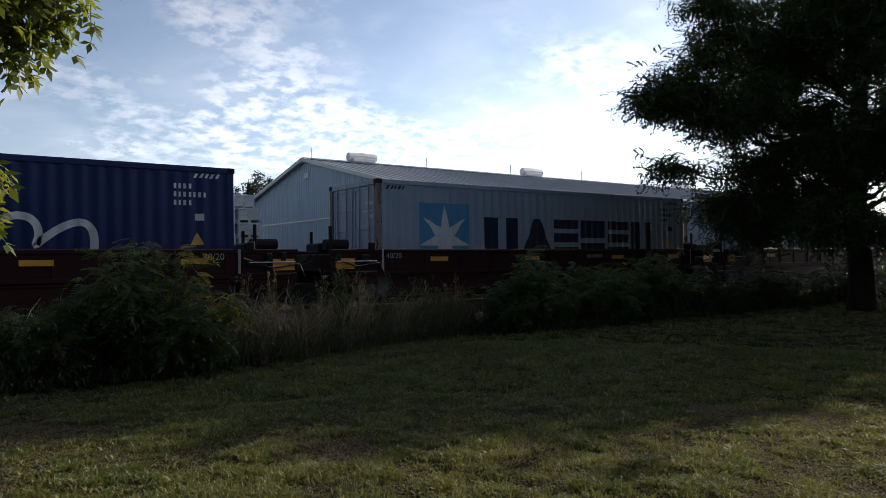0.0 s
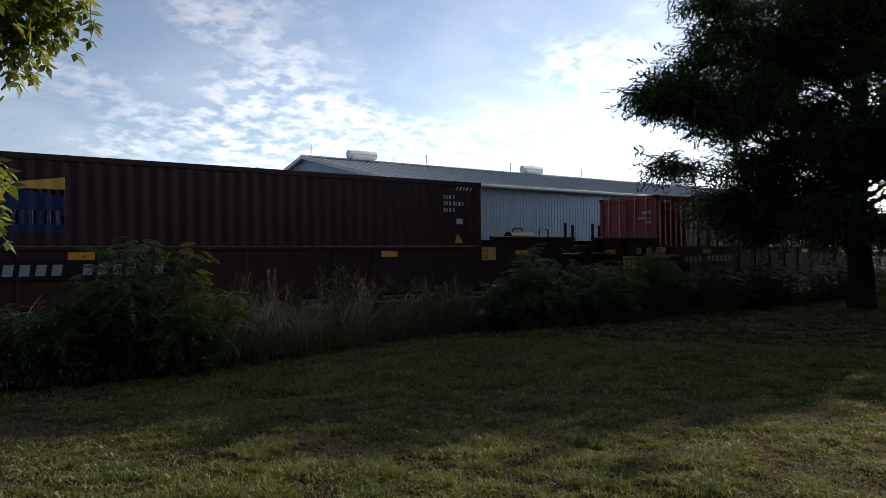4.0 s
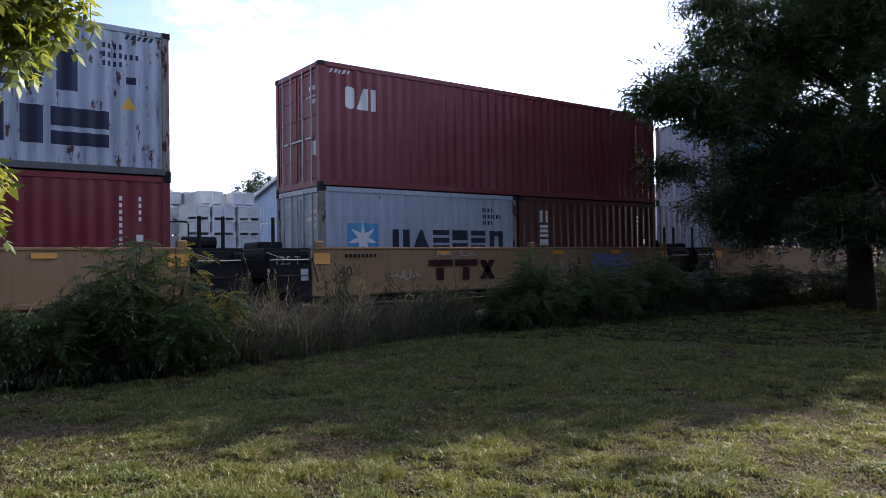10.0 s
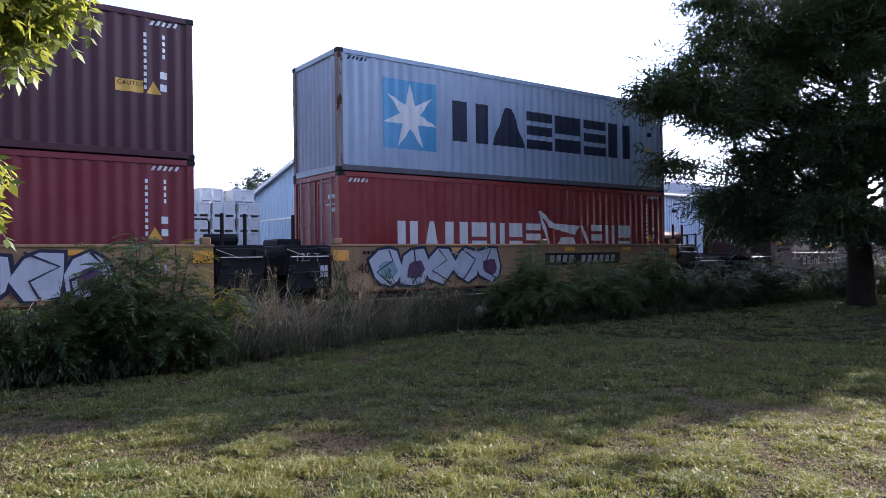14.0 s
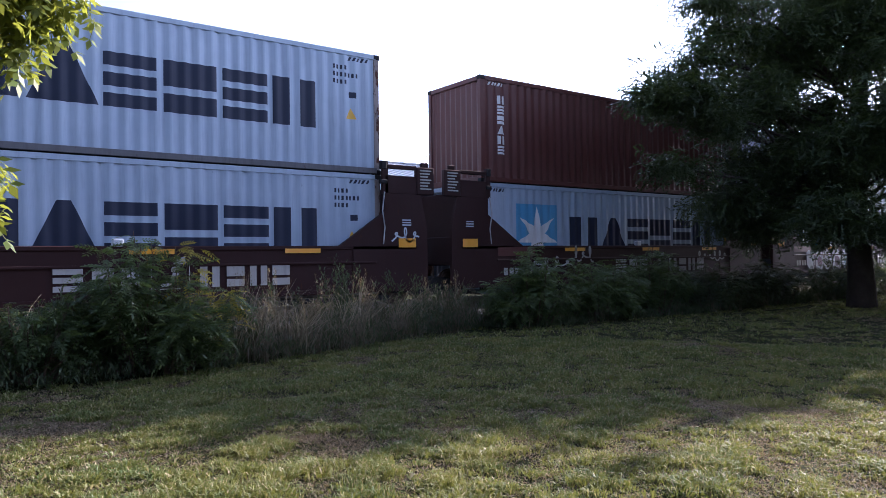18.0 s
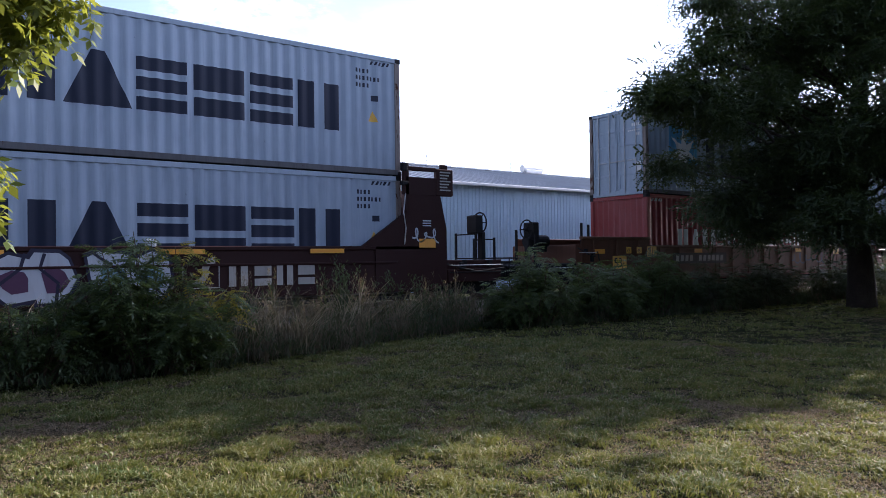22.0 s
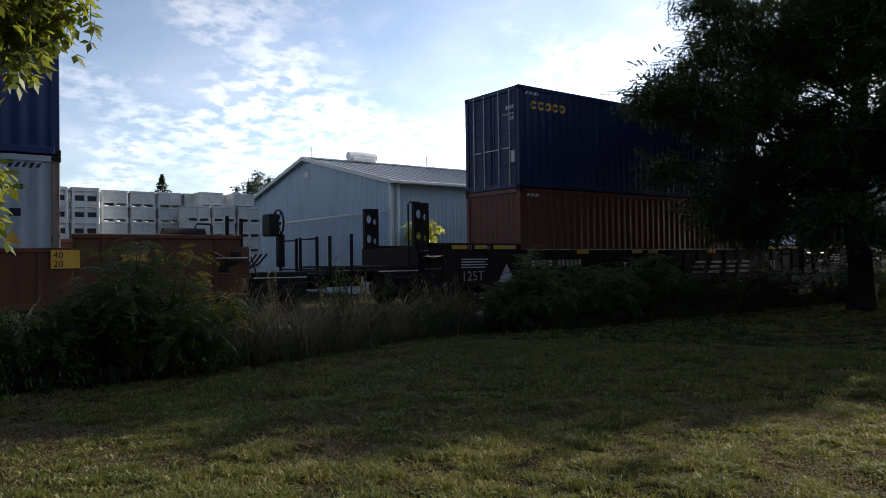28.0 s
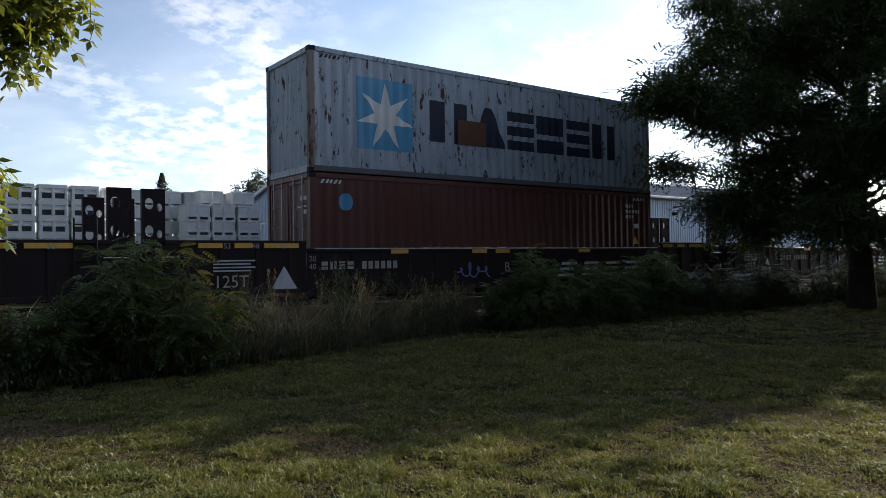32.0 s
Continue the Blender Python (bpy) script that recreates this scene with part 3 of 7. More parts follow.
def id_marks(ob, length, h, m, upright):
    """Serial marks as plain bars, with a warning triangle, by the far end."""
    def make():
        sh = []
        if upright:
            for i in range(9):
                sh.append(rect(length - .97, h - .5 - .13 * i, length - .915, h - .42 - .13 * i))
            for i in range(4):
                sh.append(rect(length - .61, h - .5 - .13 * i, length - .555, h - .42 - .13 * i))
            sh += [rect(length - .66, h - 1.3, length - .52, h - 1.16), rect(length - .66, h - 1.55, length - .52, h - 1.41)]
        else:
            for r, n in enumerate((4, 7, 4)):
                for i in range(n):
                    sh.append(rect(length - 1.25 + .1 * i, h - .47 - .17 * r, length - 1.20 + .1 * i, h - .37 - .17 * r))
            sh.append(rect(length - .82, h - 1.12, length - .64, h - .98))
        return [painted(length, [q], m, "id_mark") for q in sh]
    for me in cached(("id", length, h, m.name, upright), make):
        part("id_mark", me, m, ob)
    part("warning_mark", cached(("tri", length, h), lambda: painted(length, [[(length - .92, h - 1.62), (length - .64, h - 1.62), (length - .78, h - 1.36)]], YELLOW, "warning_mark")),
         YELLOW, ob, "yellow warning triangle")


def deco_upright_caution(ob, length, h):
    deco_vertical(3, 2.62, .34, .6)(ob, length, h)
    part("caution_sign", painted(length, [rect(length - 1.5, h - 1.62, length - .98, h - 1.38)], YELLOW, "caution_sign", .008), YELLOW, ob, "yellow caution sign")
    lettering("CAUTION", length - 1.47, h - 1.5, .09, STEEL_BLACK, ob, y=-WIDE / 2 - .012)



def container(key, z, material, deco, label, length=LONG, h=TALL, doors=False, marks=WHITE, upright=False, x=0.0):
    ob = empty("shipping_container", pose(AT[key] + x, TRACK_Y, z), label, "shipping container", "containers on the train")
    hw = WIDE / 2
    post = RUSTY_POST if material.name in ("grey_paint", "rusty_grey_paint", "pale_grey_paint") else material
    # grey boxes get a bottom rail with grime and shade in its colour
    low = GRIMY_SHADED_RAIL if post is RUSTY_POST else material
    tag = (length, h, material.name)
    part("side_panel", cached(("near", *tag), lambda: folded_panel(length, h, -hw + .008, 1, material)), material, ob)
    part("side_panel", cached(("far", *tag), lambda: folded_panel(length, h, hw - .008, -1, material)), material, ob)
    part("roof", cached(("roof", *tag), lambda: Geo().box(.06, -hw + .05, h - .04, length - .06, hw - .05, h - .012).mesh("roof", material)), material, ob)
    for s, nm in ((-1, "near"), (1, "far")):
        part("top_rail", cached(("tr", s, *tag), lambda: Geo().box(.1, s * hw - .03 * (s > 0) * 2, h - .12, length - .1, s * hw + .03 * (s < 0) * 2, h - .004, .008).mesh("top_rail", material)), material, ob)
        part("bottom_rail", cached(("br", s, length, low.name), lambda: Geo().box(.1, s * hw - .05 * (s > 0) - .012, .03, length - .1, s * hw + .05 * (s < 0) + .012, .158, .006).mesh("bottom_rail", low)), low, ob)
    part("underframe", cached(("uf", length), lambda: Geo().box(.1, -hw + .06, .06, length - .1, hw - .06, .16).mesh("underframe", STEEL_BLACK)), STEEL_BLACK, ob)
    for i in (0, 1):
        for s in (-1, 1):
            x0 = 0 if i == 0 else length - .16
            y0 = -hw if s < 0 else hw - .15
            part("corner_post", cached(("cp", i, s, *tag), lambda: Geo().box(x0 + .006, y0 + .006, .1, x0 + .154, y0 + .144, h - .1, .012).mesh("corner_post", post)), post, ob)
            for k in (0, 1):
                z0 = 0 if k == 0 else h - .118
                part("corner_casting", cached(("cc", i, s, k, length, h), lambda: Geo().box(x0 - .003, y0 - .003, z0, x0 + .175, y0 + .162, z0 + .118, .014).mesh("corner_casting", STEEL_BLACK)), STEEL_BLACK, ob)
    for i in (0, 1):
        x0 = .01 if i == 0 else length - .11
        part("end_header", cached(("eh", i, *tag), lambda: Geo().box(x0, -hw + .14, h - .13, x0 + .1, hw - .14, h - .006, .008).mesh("end_header", material)), material, ob)
        part("end_sill", cached(("es", i, *tag), lambda: Geo().box(x0, -hw + .14, .01, x0 + .1, hw - .14, .165, .008).mesh("end_sill", material)), material, ob)
    part("end_panel", cached(("ep1", *tag), lambda: folded_end(h, length - .05, -1, material)), material, ob)
    if not doors:
        part("end_panel", cached(("ep0", *tag), lambda: folded_end(h, .05, 1, material)), material, ob)
    else:
        for s in (-1, 1):
            def leafy():
                g = Geo()
                y0, y1 = (-hw + .145, -.01) if s < 0 else (.01, hw - .145)
                g.box(.05, y0, .17, .09, y1, h - .135, .006)
                return g.mesh("door", material)
            d = part("door", cached(("door", s, *tag), leafy), material, ob)
            y0, y1 = (-hw + .145, -.01) if s < 0 else (.01, hw - .145)
            for j in range(6):
                part("door_rib", cached(("rib", s, material.name), lambda: Geo().box(.028, y0 + .1, -.035, .052, y1 - .1, .035, .006).mesh("door_rib", material)), material, d, at=(0, 0, .2 + (h - .4) * j / 5))
            for yy in (y0 + .04, y1 - .1):
                part("door_edge", Geo().box(.03, yy, .19, .052, yy + .06, h - .15, .005), material, d)
            for q in (.33, .8):
                yy = s * q
                part("lock_rod", cached(("rod", q, s, h), lambda: Geo().rod((.012, yy, .08), (.012, yy, h - .06), .019, 8).mesh("lock_rod", SILVER)), SILVER, d)
                part("rod_handle", cached(("hdl", q, s), lambda: Geo().box(.0, yy - .02, 1.14, .02, yy - s * .34, 1.18, .004).mesh("rod_handle", SILVER)), SILVER, d)
            if s < 0:
                def plate():
                    out = []
                    for j, n in enumerate((5, 7, 3)):
                        for i2 in range(n):
                            out.append(Geo().box(.044, -1.02 + .085 * i2, h - .62 - .16 * j, .0485, -.96 + .085 * i2, h - .52 - .16 * j).mesh("id_mark", WHITE))
                    return out + [Geo().box(.044, -.98, .75, .0485, -.78, 1.08).mesh("id_mark", WHITE)]
                for me in cached(("dplate", h), plate):
                    part("id_mark", me, WHITE, d)
    if marks:
        id_marks(ob, length, h, marks, upright)
    if h == TALL and length == LONG:
        tick = WHITE if marks is WHITE else INK
        for me in cached(("ticks", tick.name), lambda: [painted(LONG, [q], tick, "height_mark") for q in [rect(.28 + .11 * i, h - .24, .34 + .11 * i, h - .15, .05) for i in range(5)]
             + [rect(LONG - .85 + .11 * i, h - .24, LONG - .79 + .11 * i, h - .15, .05) for i in range(5)]]):
            part("height_mark", me, tick, ob)
    deco(ob, length, h)
    MOVERS.append((ob, AT[key] + x, z))
    return ob


Z1 = FLOOR_Z
Z2, Z2L = FLOOR_Z + TALL, FLOOR_Z + LOW
STAR = "pale grey container with sky-blue star panel"


def containers():
    container("A", Z1, SEA_BLUE, deco_script, "marine blue shipping container with white script, riding in the well")
    container("B", Z1, GREY, deco_star, STAR + ", alone in the well", doors=True, marks=INK)
    container("C", Z1, GREY, deco_star, STAR + ", alone in the well", doors=True, marks=INK)
    container("D", Z1, DARK_BOX, deco_beacon, "dark brown shipping container with a small blue sign", doors=True)
    container("E", Z1, RED_SUD, deco_liner, "bright red shipping container with white marks and a sail", doors=True, upright=True)
    container("F", Z1, GREY_RUSTY, deco_star, "rust-spotted " + STAR, doors=True, marks=INK)
    container("G", Z1, BROWN_BOX, deco_vertical(4, 2.3, .36, .8), "dark brown twenty-foot container below a grey one", SHORT, LOW, True, upright=True)
    container("G", Z1, RED_BOX, deco_red_marks, "deep red twenty-foot container below a grey one", SHORT, LOW, upright=True, x=LONG - SHORT)
    container("G", Z2L, GREY_RUSTY, deco_star_two, "rust-streaked grey container with a rounded star panel, stacked on top", doors=True, marks=INK)
    container("H", Z1, GREY_PLAIN, deco_star_small, "grey twenty-foot container with small star panel, stacked below", SHORT, LOW, True, marks=INK)
    container("H", Z1, BROWN_BOX, deco_vertical(4, 2.3, .36, .8), "dark brown twenty-foot container stacked below a red one", SHORT, LOW, upright=True, x=LONG - SHORT)
    container("H", Z2L, RED_BOX, deco_red_marks, "deep red shipping container with doors, stacked on top", doors=True, upright=True)
    container("I", Z1, GREY_RUSTY, deco_star_round, "heavily rust-streaked grey container with rounded star panel", marks=None)
    container("I", Z2, GREY, deco_star, STAR + ", stacked on top", marks=INK)
    container("J", Z1, RED_BOX, deco_red_marks, "deep red shipping container with doors, stacked below", doors=True, upright=True)
    container("J", Z2, PLUM_BOX, deco_upright_caution, "plum-brown shipping container with white upright marks, on top", upright=True)
    container("K", Z1, RED_SUD, deco_liner, "bright red shipping container with white marks, stacked below", doors=True, upright=True)
    container("K", Z2, GREY, deco_star, STAR + ", stacked on a red one", marks=INK)
    container("L", Z1, GREY, deco_star, STAR + ", alone between high ends", marks=INK)
    container("M", Z1, GREY, deco_star, STAR + ", stacked below", marks=INK)
    container("M", Z2, GREY, deco_star, STAR + ", stacked on top", marks=INK)
    container("N", Z1, GREY, deco_star, STAR + ", below a brown one", marks=INK)
    container("N", Z2, BROWN_BOX, deco_vertical(6, 2.45, .24, .62), "dark brown shipping container with white upright marks, on top", upright=True)
    container("O", Z1, GREY, deco_star, STAR + ", stacked below", marks=INK)
    container("O", Z2, GREY_PLAIN, deco_line, "plain pale grey container with a small dark name mark", marks=INK)
    container("P", Z1, GREY, deco_star, STAR + ", stacked below", marks=INK)
    container("P", Z2, GREY, deco_star, STAR + ", stacked on top", marks=INK)
    container("Q", Z1, RED_SUD, deco_liner, "bright red shipping container with white marks, stacked below", upright=True)
    container("Q", Z2, GREY, deco_star, STAR + ", doors shut", doors=True, marks=INK)
    container("R", Z1, GREY_PLAIN, deco_star, STAR + ", stacked below", marks=INK)
    container("R", Z2, GREY_RUSTY, deco_star, "rust-spotted " + STAR + ", stacked on top", marks=INK)
    container("S", Z1, GREY_PLAIN, deco_star, STAR + ", doors shut, stacked below", doors=True, marks=INK)
    container("S", Z2, SEA_BLUE, deco_script, "marine blue shipping container with white script, stacked on top")
    container("T", Z1, RUST_BOX, deco_none, "plain rust-red shipping container, stacked below", upright=True)
    container("T", Z2, BLUE_BOX, deco_gold(.45, 2.25, .85), "navy blue shipping container with doors and golden marks", doors=True, upright=True)
    container("U", Z1, SEA_BLUE, deco_gold(.45, 2.05, .95), "navy blue shipping container with golden marks, stacked below", upright=True)
    container("U", Z2, GREY_RUSTY, deco_star, "rust-stained " + STAR + ", stacked on top", marks=INK)
    container("V", Z1, BROWN_BOX, deco_disc, "dark brown shipping container with a small blue disc", doors=True)
    container("V", Z2, GREY_RUSTY, deco_star_patch, "rust-stained grey container with star panel and patch plate", marks=None)


# ---- well wagons ----
SIDE = 1.45          # half width over the side sills


def lettering(body, x, z, size, material, parent, name="lettering", y=-SIDE - .006, label=""):
    """Readable marks, as flat painted letters on the near side."""
    def make():
        cu = bpy.data.curves.new(name, "FONT")
        cu.body, cu.size, cu.resolution_u = body, size / .72, 3
        tmp = bpy.data.objects.new(name, cu)
        me = tmp.to_mesh().copy()
        bpy.data.objects.remove(tmp)
        me.transform(Matrix(((1, 0, 0, 0), (0, 0, 1, 0), (0, 1, 0, 0), (0, 0, 0, 1))))
        me.materials.clear()
        me.materials.append(material)
        return me
    return part(name, cached(("txt", body, size, material.name), make), material, parent, label, at=(x, y, z))


def flat_marks(shapes, material, parent, name, y=-SIDE - .004, label="", at=None):
    """Flat paint on a wagon's side: every mark that stands apart is a mesh of its own."""
    groups = []
    for q in shapes:
        keys = {(round(x, 4), round(z, 4)) for x, z in q}
        hit = [g for g in groups if g[0] & keys]
        for g in hit:
            groups.remove(g)
        groups.append((keys.union(*[g[0] for g in hit]), [m for g in hit for m in g[1]] + [q]))
    for keys, quads in groups:
        index, vs, fs = {}, [], []
        for q in quads:
            f = []
            for x, z in q:
                k = (round(x, 4), round(z, 4))
                if k not in index:
                    index[k] = len(vs)
                    vs.append((x, y, z))
                if index[k] not in f:
                    f.append(index[k])
            if len(f) > 2:
                fs.append(f)
        ob = part(name, Geo().add(vs, fs), material, parent, label, at)
    return ob


def bogie(parent, x, key):
    """A two-axle truck under a wagon's end, with turning wheel sets."""
    def sides():
        g = Geo()
        for s in (side,):
            y = s * 1.0
            g.slab([(-1.15, .32), (-1.15, .52), (-.45, .66), (.45, .66), (1.15, .52), (1.15, .32), (.75, .36), (.38, .2), (-.38, .2), (-.75, .36)], y - .09, y + .09)
            for q in (-.89, .89):
                g.box(q - .17, y - .13, .3, q + .17, y + .13, .58, .03)
            for q in (-.22, 0, .22):
                g.rod((q, y, .24), (q, y, .48), .085, 10)
        return g
    bg_ = part("bolster", cached("bolster", lambda: Geo().box(-.22, -1.1, .42, .22, 1.1, .68, .04).mesh("bolster", STEEL_BLACK)), STEEL_BLACK, parent, at=(x, 0, 0))
    for side in (-1, 1):
        part("truck_frame", cached(("bogie", side), lambda: sides().mesh("truck_frame", STEEL_BLACK)), STEEL_BLACK, bg_)

    def wheels():
        g = Geo()
        for s in (-1, 1):
            y = s * .75
            for r0, r1, w0, w1 in ((.42, .42, y - .05 * s, y + .06 * s), (.45, .45, y - .08 * s, y - .05 * s), (.12, .12, y + .06 * s, y + .16 * s)):
                g.rod((0, w0, 0), (0, w1, 0), r0, 28, r1)
            g.ring((0, y + .06 * s, 0), (0, 1, 0), .37, .025, 24, 5)
        g.rod((0, -.75, 0), (0, .75, 0), .085, 10)
        for k in range(3):
            a = k * 2.094
            g.rod((.26 * math.cos(a), -.825, .26 * math.sin(a)), (.26 * math.cos(a), -.81, .26 * math.sin(a)), .035, 8)
        return g
    for q in (-.89, .89):
        w = part("wheelset", cached("wheels", lambda: wheels().mesh("wheelset", WHEEL_STEEL)), WHEEL_STEEL, bg_, at=(q, 0, .42))
        WHEELS.append((w, q))


def brake_wheel(parent, x, y, z, r=.28, sideways=False):
    """A spoked hand wheel on its housing; sideways: it faces the lineside."""
    g = Geo().ring((x, y, z), (0, 1, 0) if sideways else (1, 0, 0), r, .022, 24, 6)
    for i in range(6):
        a = i * 2 * math.pi / 6
        g.rod((x, y, z), (x + r * math.cos(a), y, z + r * math.sin(a)) if sideways else (x, y + r * math.cos(a), z + r * math.sin(a)), .014, 6)
    if sideways:
        g.rod((x, y - .05, z), (x, y + .12, z), .05, 10)
        part("hand_brake_wheel", g, STEEL_BLACK, parent)
        part("brake_housing", Geo().rod((x, y + .1, z - .02), (x, y + .25, z - .02), .2, 14).box(x - .17, y + .06, z - 1.15, x + .17, y + .3, z - .15, .03), STEEL_BLACK, parent)
        return
    g.rod((x - .12, y, z), (x + .06, y, z), .035, 8)
    part("hand_brake_wheel", g, STEEL_BLACK, parent)
    part("brake_housing", Geo().box(x + .06 if x < 5 else x - .3, y - .22, z - .3, x + .3 if x < 5 else x - .06, y + .22, z + .2, .03)
         .box(x - .02, y - .1, z - 1.0, x + .12, y + .1, z - .25, .02), STEEL_BLACK, parent)


def ladder(parent, x, y, z0, z1, w=.38):
    g = Geo()
    for q in (0, w):
        g.rod((x + q, y, z0), (x + q, y, z1), .018, 6)
    n = max(2, int((z1 - z0) / .3))
    for i in range(n):
        zz = z0 + .08 + (z1 - z0 - .2) * i / (n - 1)
        g.rod((x, y, zz), (x + w, y, zz), .014, 6)
    part("ladder", g, STEEL_BLACK, parent)


def hand_rail(parent, x, y, z0, z1, w=.0):
    g = Geo()
    if w:
        g.tube([(x, y, z0), (x, y, z1 - .06), (x + .05, y, z1), (x + w - .05, y, z1), (x + w, y, z1 - .06), (x + w, y, z0)], .022, 6)
    else:
        g.box(x - .035, y - .03, z0, x + .035, y + .03, z1, .01)
    part("hand_rail", g, STEEL_BLACK, parent)


def hoses(parent, x0, x1, z, seed):
    rnd = random.Random(seed)
    g = Geo()
    for i in range(3):
        y = -1.0 + .3 * i
        dip = rnd.uniform(.15, .35)
        g.tube([(x0, y, z), (x0 + (x1 - x0) * .25, y - .05, z - dip * .8), (x0 + (x1 - x0) * .5, y, z - dip), (x0 + (x1 - x0) * .8, y + .03, z - dip * .6), (x1, y, z + .05)], .024, 6)
    part("air_hose", g, RUBBER, parent)


def sill(parent, x0, x1, z0, z1, material, ribs=0, cap=.09):
    """The two long side beams of a well, each with top and bottom chords."""
    for s in (-1, 1):
        y = s * SIDE
        inn = -s * .11
        a, b = min(y, y + inn), max(y, y + inn)
        m = y + inn * .3
        beam = part("side_sill", Geo().box(x0 + .01, min(m, m + inn * .2), z0 + cap, x1 - .01, max(m, m + inn * .2), z1 - cap * .9), material, parent)
        part("top_chord", Geo().box(x0, a, z1 - cap, x1, b, z1, .012), material, beam)
        part("bottom_chord", Geo().box(x0, a, z0, x1, b, z0 + cap * 1.3, .012), material, beam)
        for i in range(ribs if s < 0 else 0):
            xx = x0 + (x1 - x0) * (i + .5) / ribs
            part("stiffener", Geo().box(xx - .04, y + .004, z0 + cap, xx + .04, m + .004, z1 - cap, .006), material, beam)


def well_floor(parent, x0, x1):
    g = Geo()
    for i in range(7):
        x = x0 + (x1 - x0) * i / 6
        g.box(x - .15, -1.34, .16, x + .15, 1.34, .27, .01)
    g.box(x0, -1.3, .16, x1, -1.05, .25)
    g.box(x0, 1.05, .16, x1, 1.3, .25)
    part("well_floor", g, STEEL_BLACK, parent)


def reflectors(parent, xs, z, w=.5, h=.12, y=-SIDE - .004):
    for x in xs:
        flat_marks([rect(x, z, x + w, z + h)], ORANGE, parent, "reflector", y, "orange reflector plate")


def end_platform(parent, x0, x1, z0, z1, material=None):
    material = material or STEEL_BLACK
    end_clutter(parent, x0, x1, z0 - .2, z1, int(x0 * 10) + int(z1 * 50))
    g = Geo().box(x0, -1.38, z0, x1, 1.38, z1, .02)
    g.box(x0 + .05, -1.42, z0 - .32, x1 - .05, -1.3, z0 + .02, .015).box(x0 + .05, 1.3, z0 - .32, x1 - .05, 1.42, z0 + .02, .015)
    return part("end_platform", g, material, parent)


def coupler_end(parent, side, x, zdeck, wheel_y=-.55):
    """The free end of a wagon set: coupler, walkway, brake wheel, steps and rails. side: -1 towards smaller x."""
    g = Geo().box(min(x, x + side * .6), -.16, .55, max(x, x + side * .6), .16, .85, .03)
    xe = x + side * .6
    g.box(min(xe, xe + side * .28), -.2, .5, max(xe, xe + side * .28), .22, .95, .05)
    part("coupler", g, STEEL_BLACK, parent)
    xa, xb = min(x, x + side * .62), max(x, x + side * .62)
    part("walkway", Geo().box(xa, -1.4, zdeck - .07, xb, 1.4, zdeck, .01), STEEL_BLACK, parent)
    ladder(parent, xb - .4 if side > 0 else xa, -1.44, .3, zdeck + .1)
    for y in (-1.36, .4, 1.36):
        hand_rail(parent, x + side * .56, y, zdeck - .1, zdeck + .85)
    part("end_rail", Geo().rod((x + side * .56, -1.36, zdeck + .08), (x + side * .56, 1.36, zdeck + .08), .022, 6)
         .rod((x + side * .56, .4, zdeck + .8), (x + side * .56, 1.36, zdeck + .8), .02, 6), STEEL_BLACK, parent)


def wagon(key, label, n=0):
    ob = empty("well_wagon", pose(AT[key], TRACK_Y, RAIL_Z), label, "rail wagon", "wagons of the train")
    MOVERS.append((ob, AT[key], RAIL_Z))
    return ob


SILL_TOP, SILL_LOW = 1.46, .36


def wagon_maroon(key, first=False, last=False):
    w = wagon(key, "low dark maroon well wagon with yellow reflectors, weathered")
    sill(w, -1.35, LONG + 1.35, SILL_LOW + .45, SILL_TOP, MAROON, 14)
    sill(w, .2, LONG - .2, SILL_LOW, SILL_LOW + .5, MAROON, 0)
    well_floor(w, .1, LONG - .1)
    for x0, x1 in ((-1.35, -.1), (LONG + .1, LONG + 1.35)):
        end_platform(w, x0, x1, .95, 1.36, MAROON)
    reflectors(w, (1.4, 4.6, 8.2, 11.0), 1.16, .55, .11)
    flat_marks([rect(-1.25, 1.0, -.75, 1.25)], ORANGE, w, "reflector", label="orange reflector plate")
    flat_marks([rect(LONG + .75, 1.0, LONG + 1.25, 1.25)], ORANGE, w, "reflector", label="orange reflector plate")
    for x in (.1, LONG - .75):
        lettering("40/20", x, 1.24, .14, FADED_WHITE, w)
    for x in (-.02, LONG - .02):
        flat_marks([rect(x, .95, x + .06, 1.46)], FADED_WHITE, w, "load_mark")
    flat_marks([rect(7.1 + .1 * i, 1.2, 7.16 + .1 * i, 1.3) for i in range(7)], FADED_WHITE, w, "number_mark")
    g = Geo()
    for s in (-1, 1):
        for x in (-.35, LONG + .2):
            g.box(x, s * 1.42 - .06, 1.44, x + .15, s * 1.42 + .06, 1.62, .02)
    part("container_guide", g, STEEL_BLACK, w)
    for x in (-.9, LONG + .8):
        part("valve_box", Geo().box(x - .3, -.5, 1.36, x + .3, .2, 1.62, .04).rod((x - .25, -.7, 1.58), (x + .35, -.7, 1.58), .13, 10), STEEL_BLACK, w)
        hand_rail(w, x - .35, -1.2, 1.3, 2.0)
        hand_rail(w, x + .2, .9, 1.3, 1.95)
    bogie(w, LONG + 1.75 if not last else LONG + 1.9, key)
    if first:
        bogie(w, -1.75, key)
    hoses(w, LONG + 1.0, LONG + 2.2, 1.3, 3)
    if last:
        end_platform(w, LONG + 1.35, LONG + 3.1, .95, 1.22, MAROON)
        brake_wheel(w, LONG + 2.45, -1.3, 1.93, .29, True)
        coupler_end(w, 1, LONG + 3.1, 1.15)


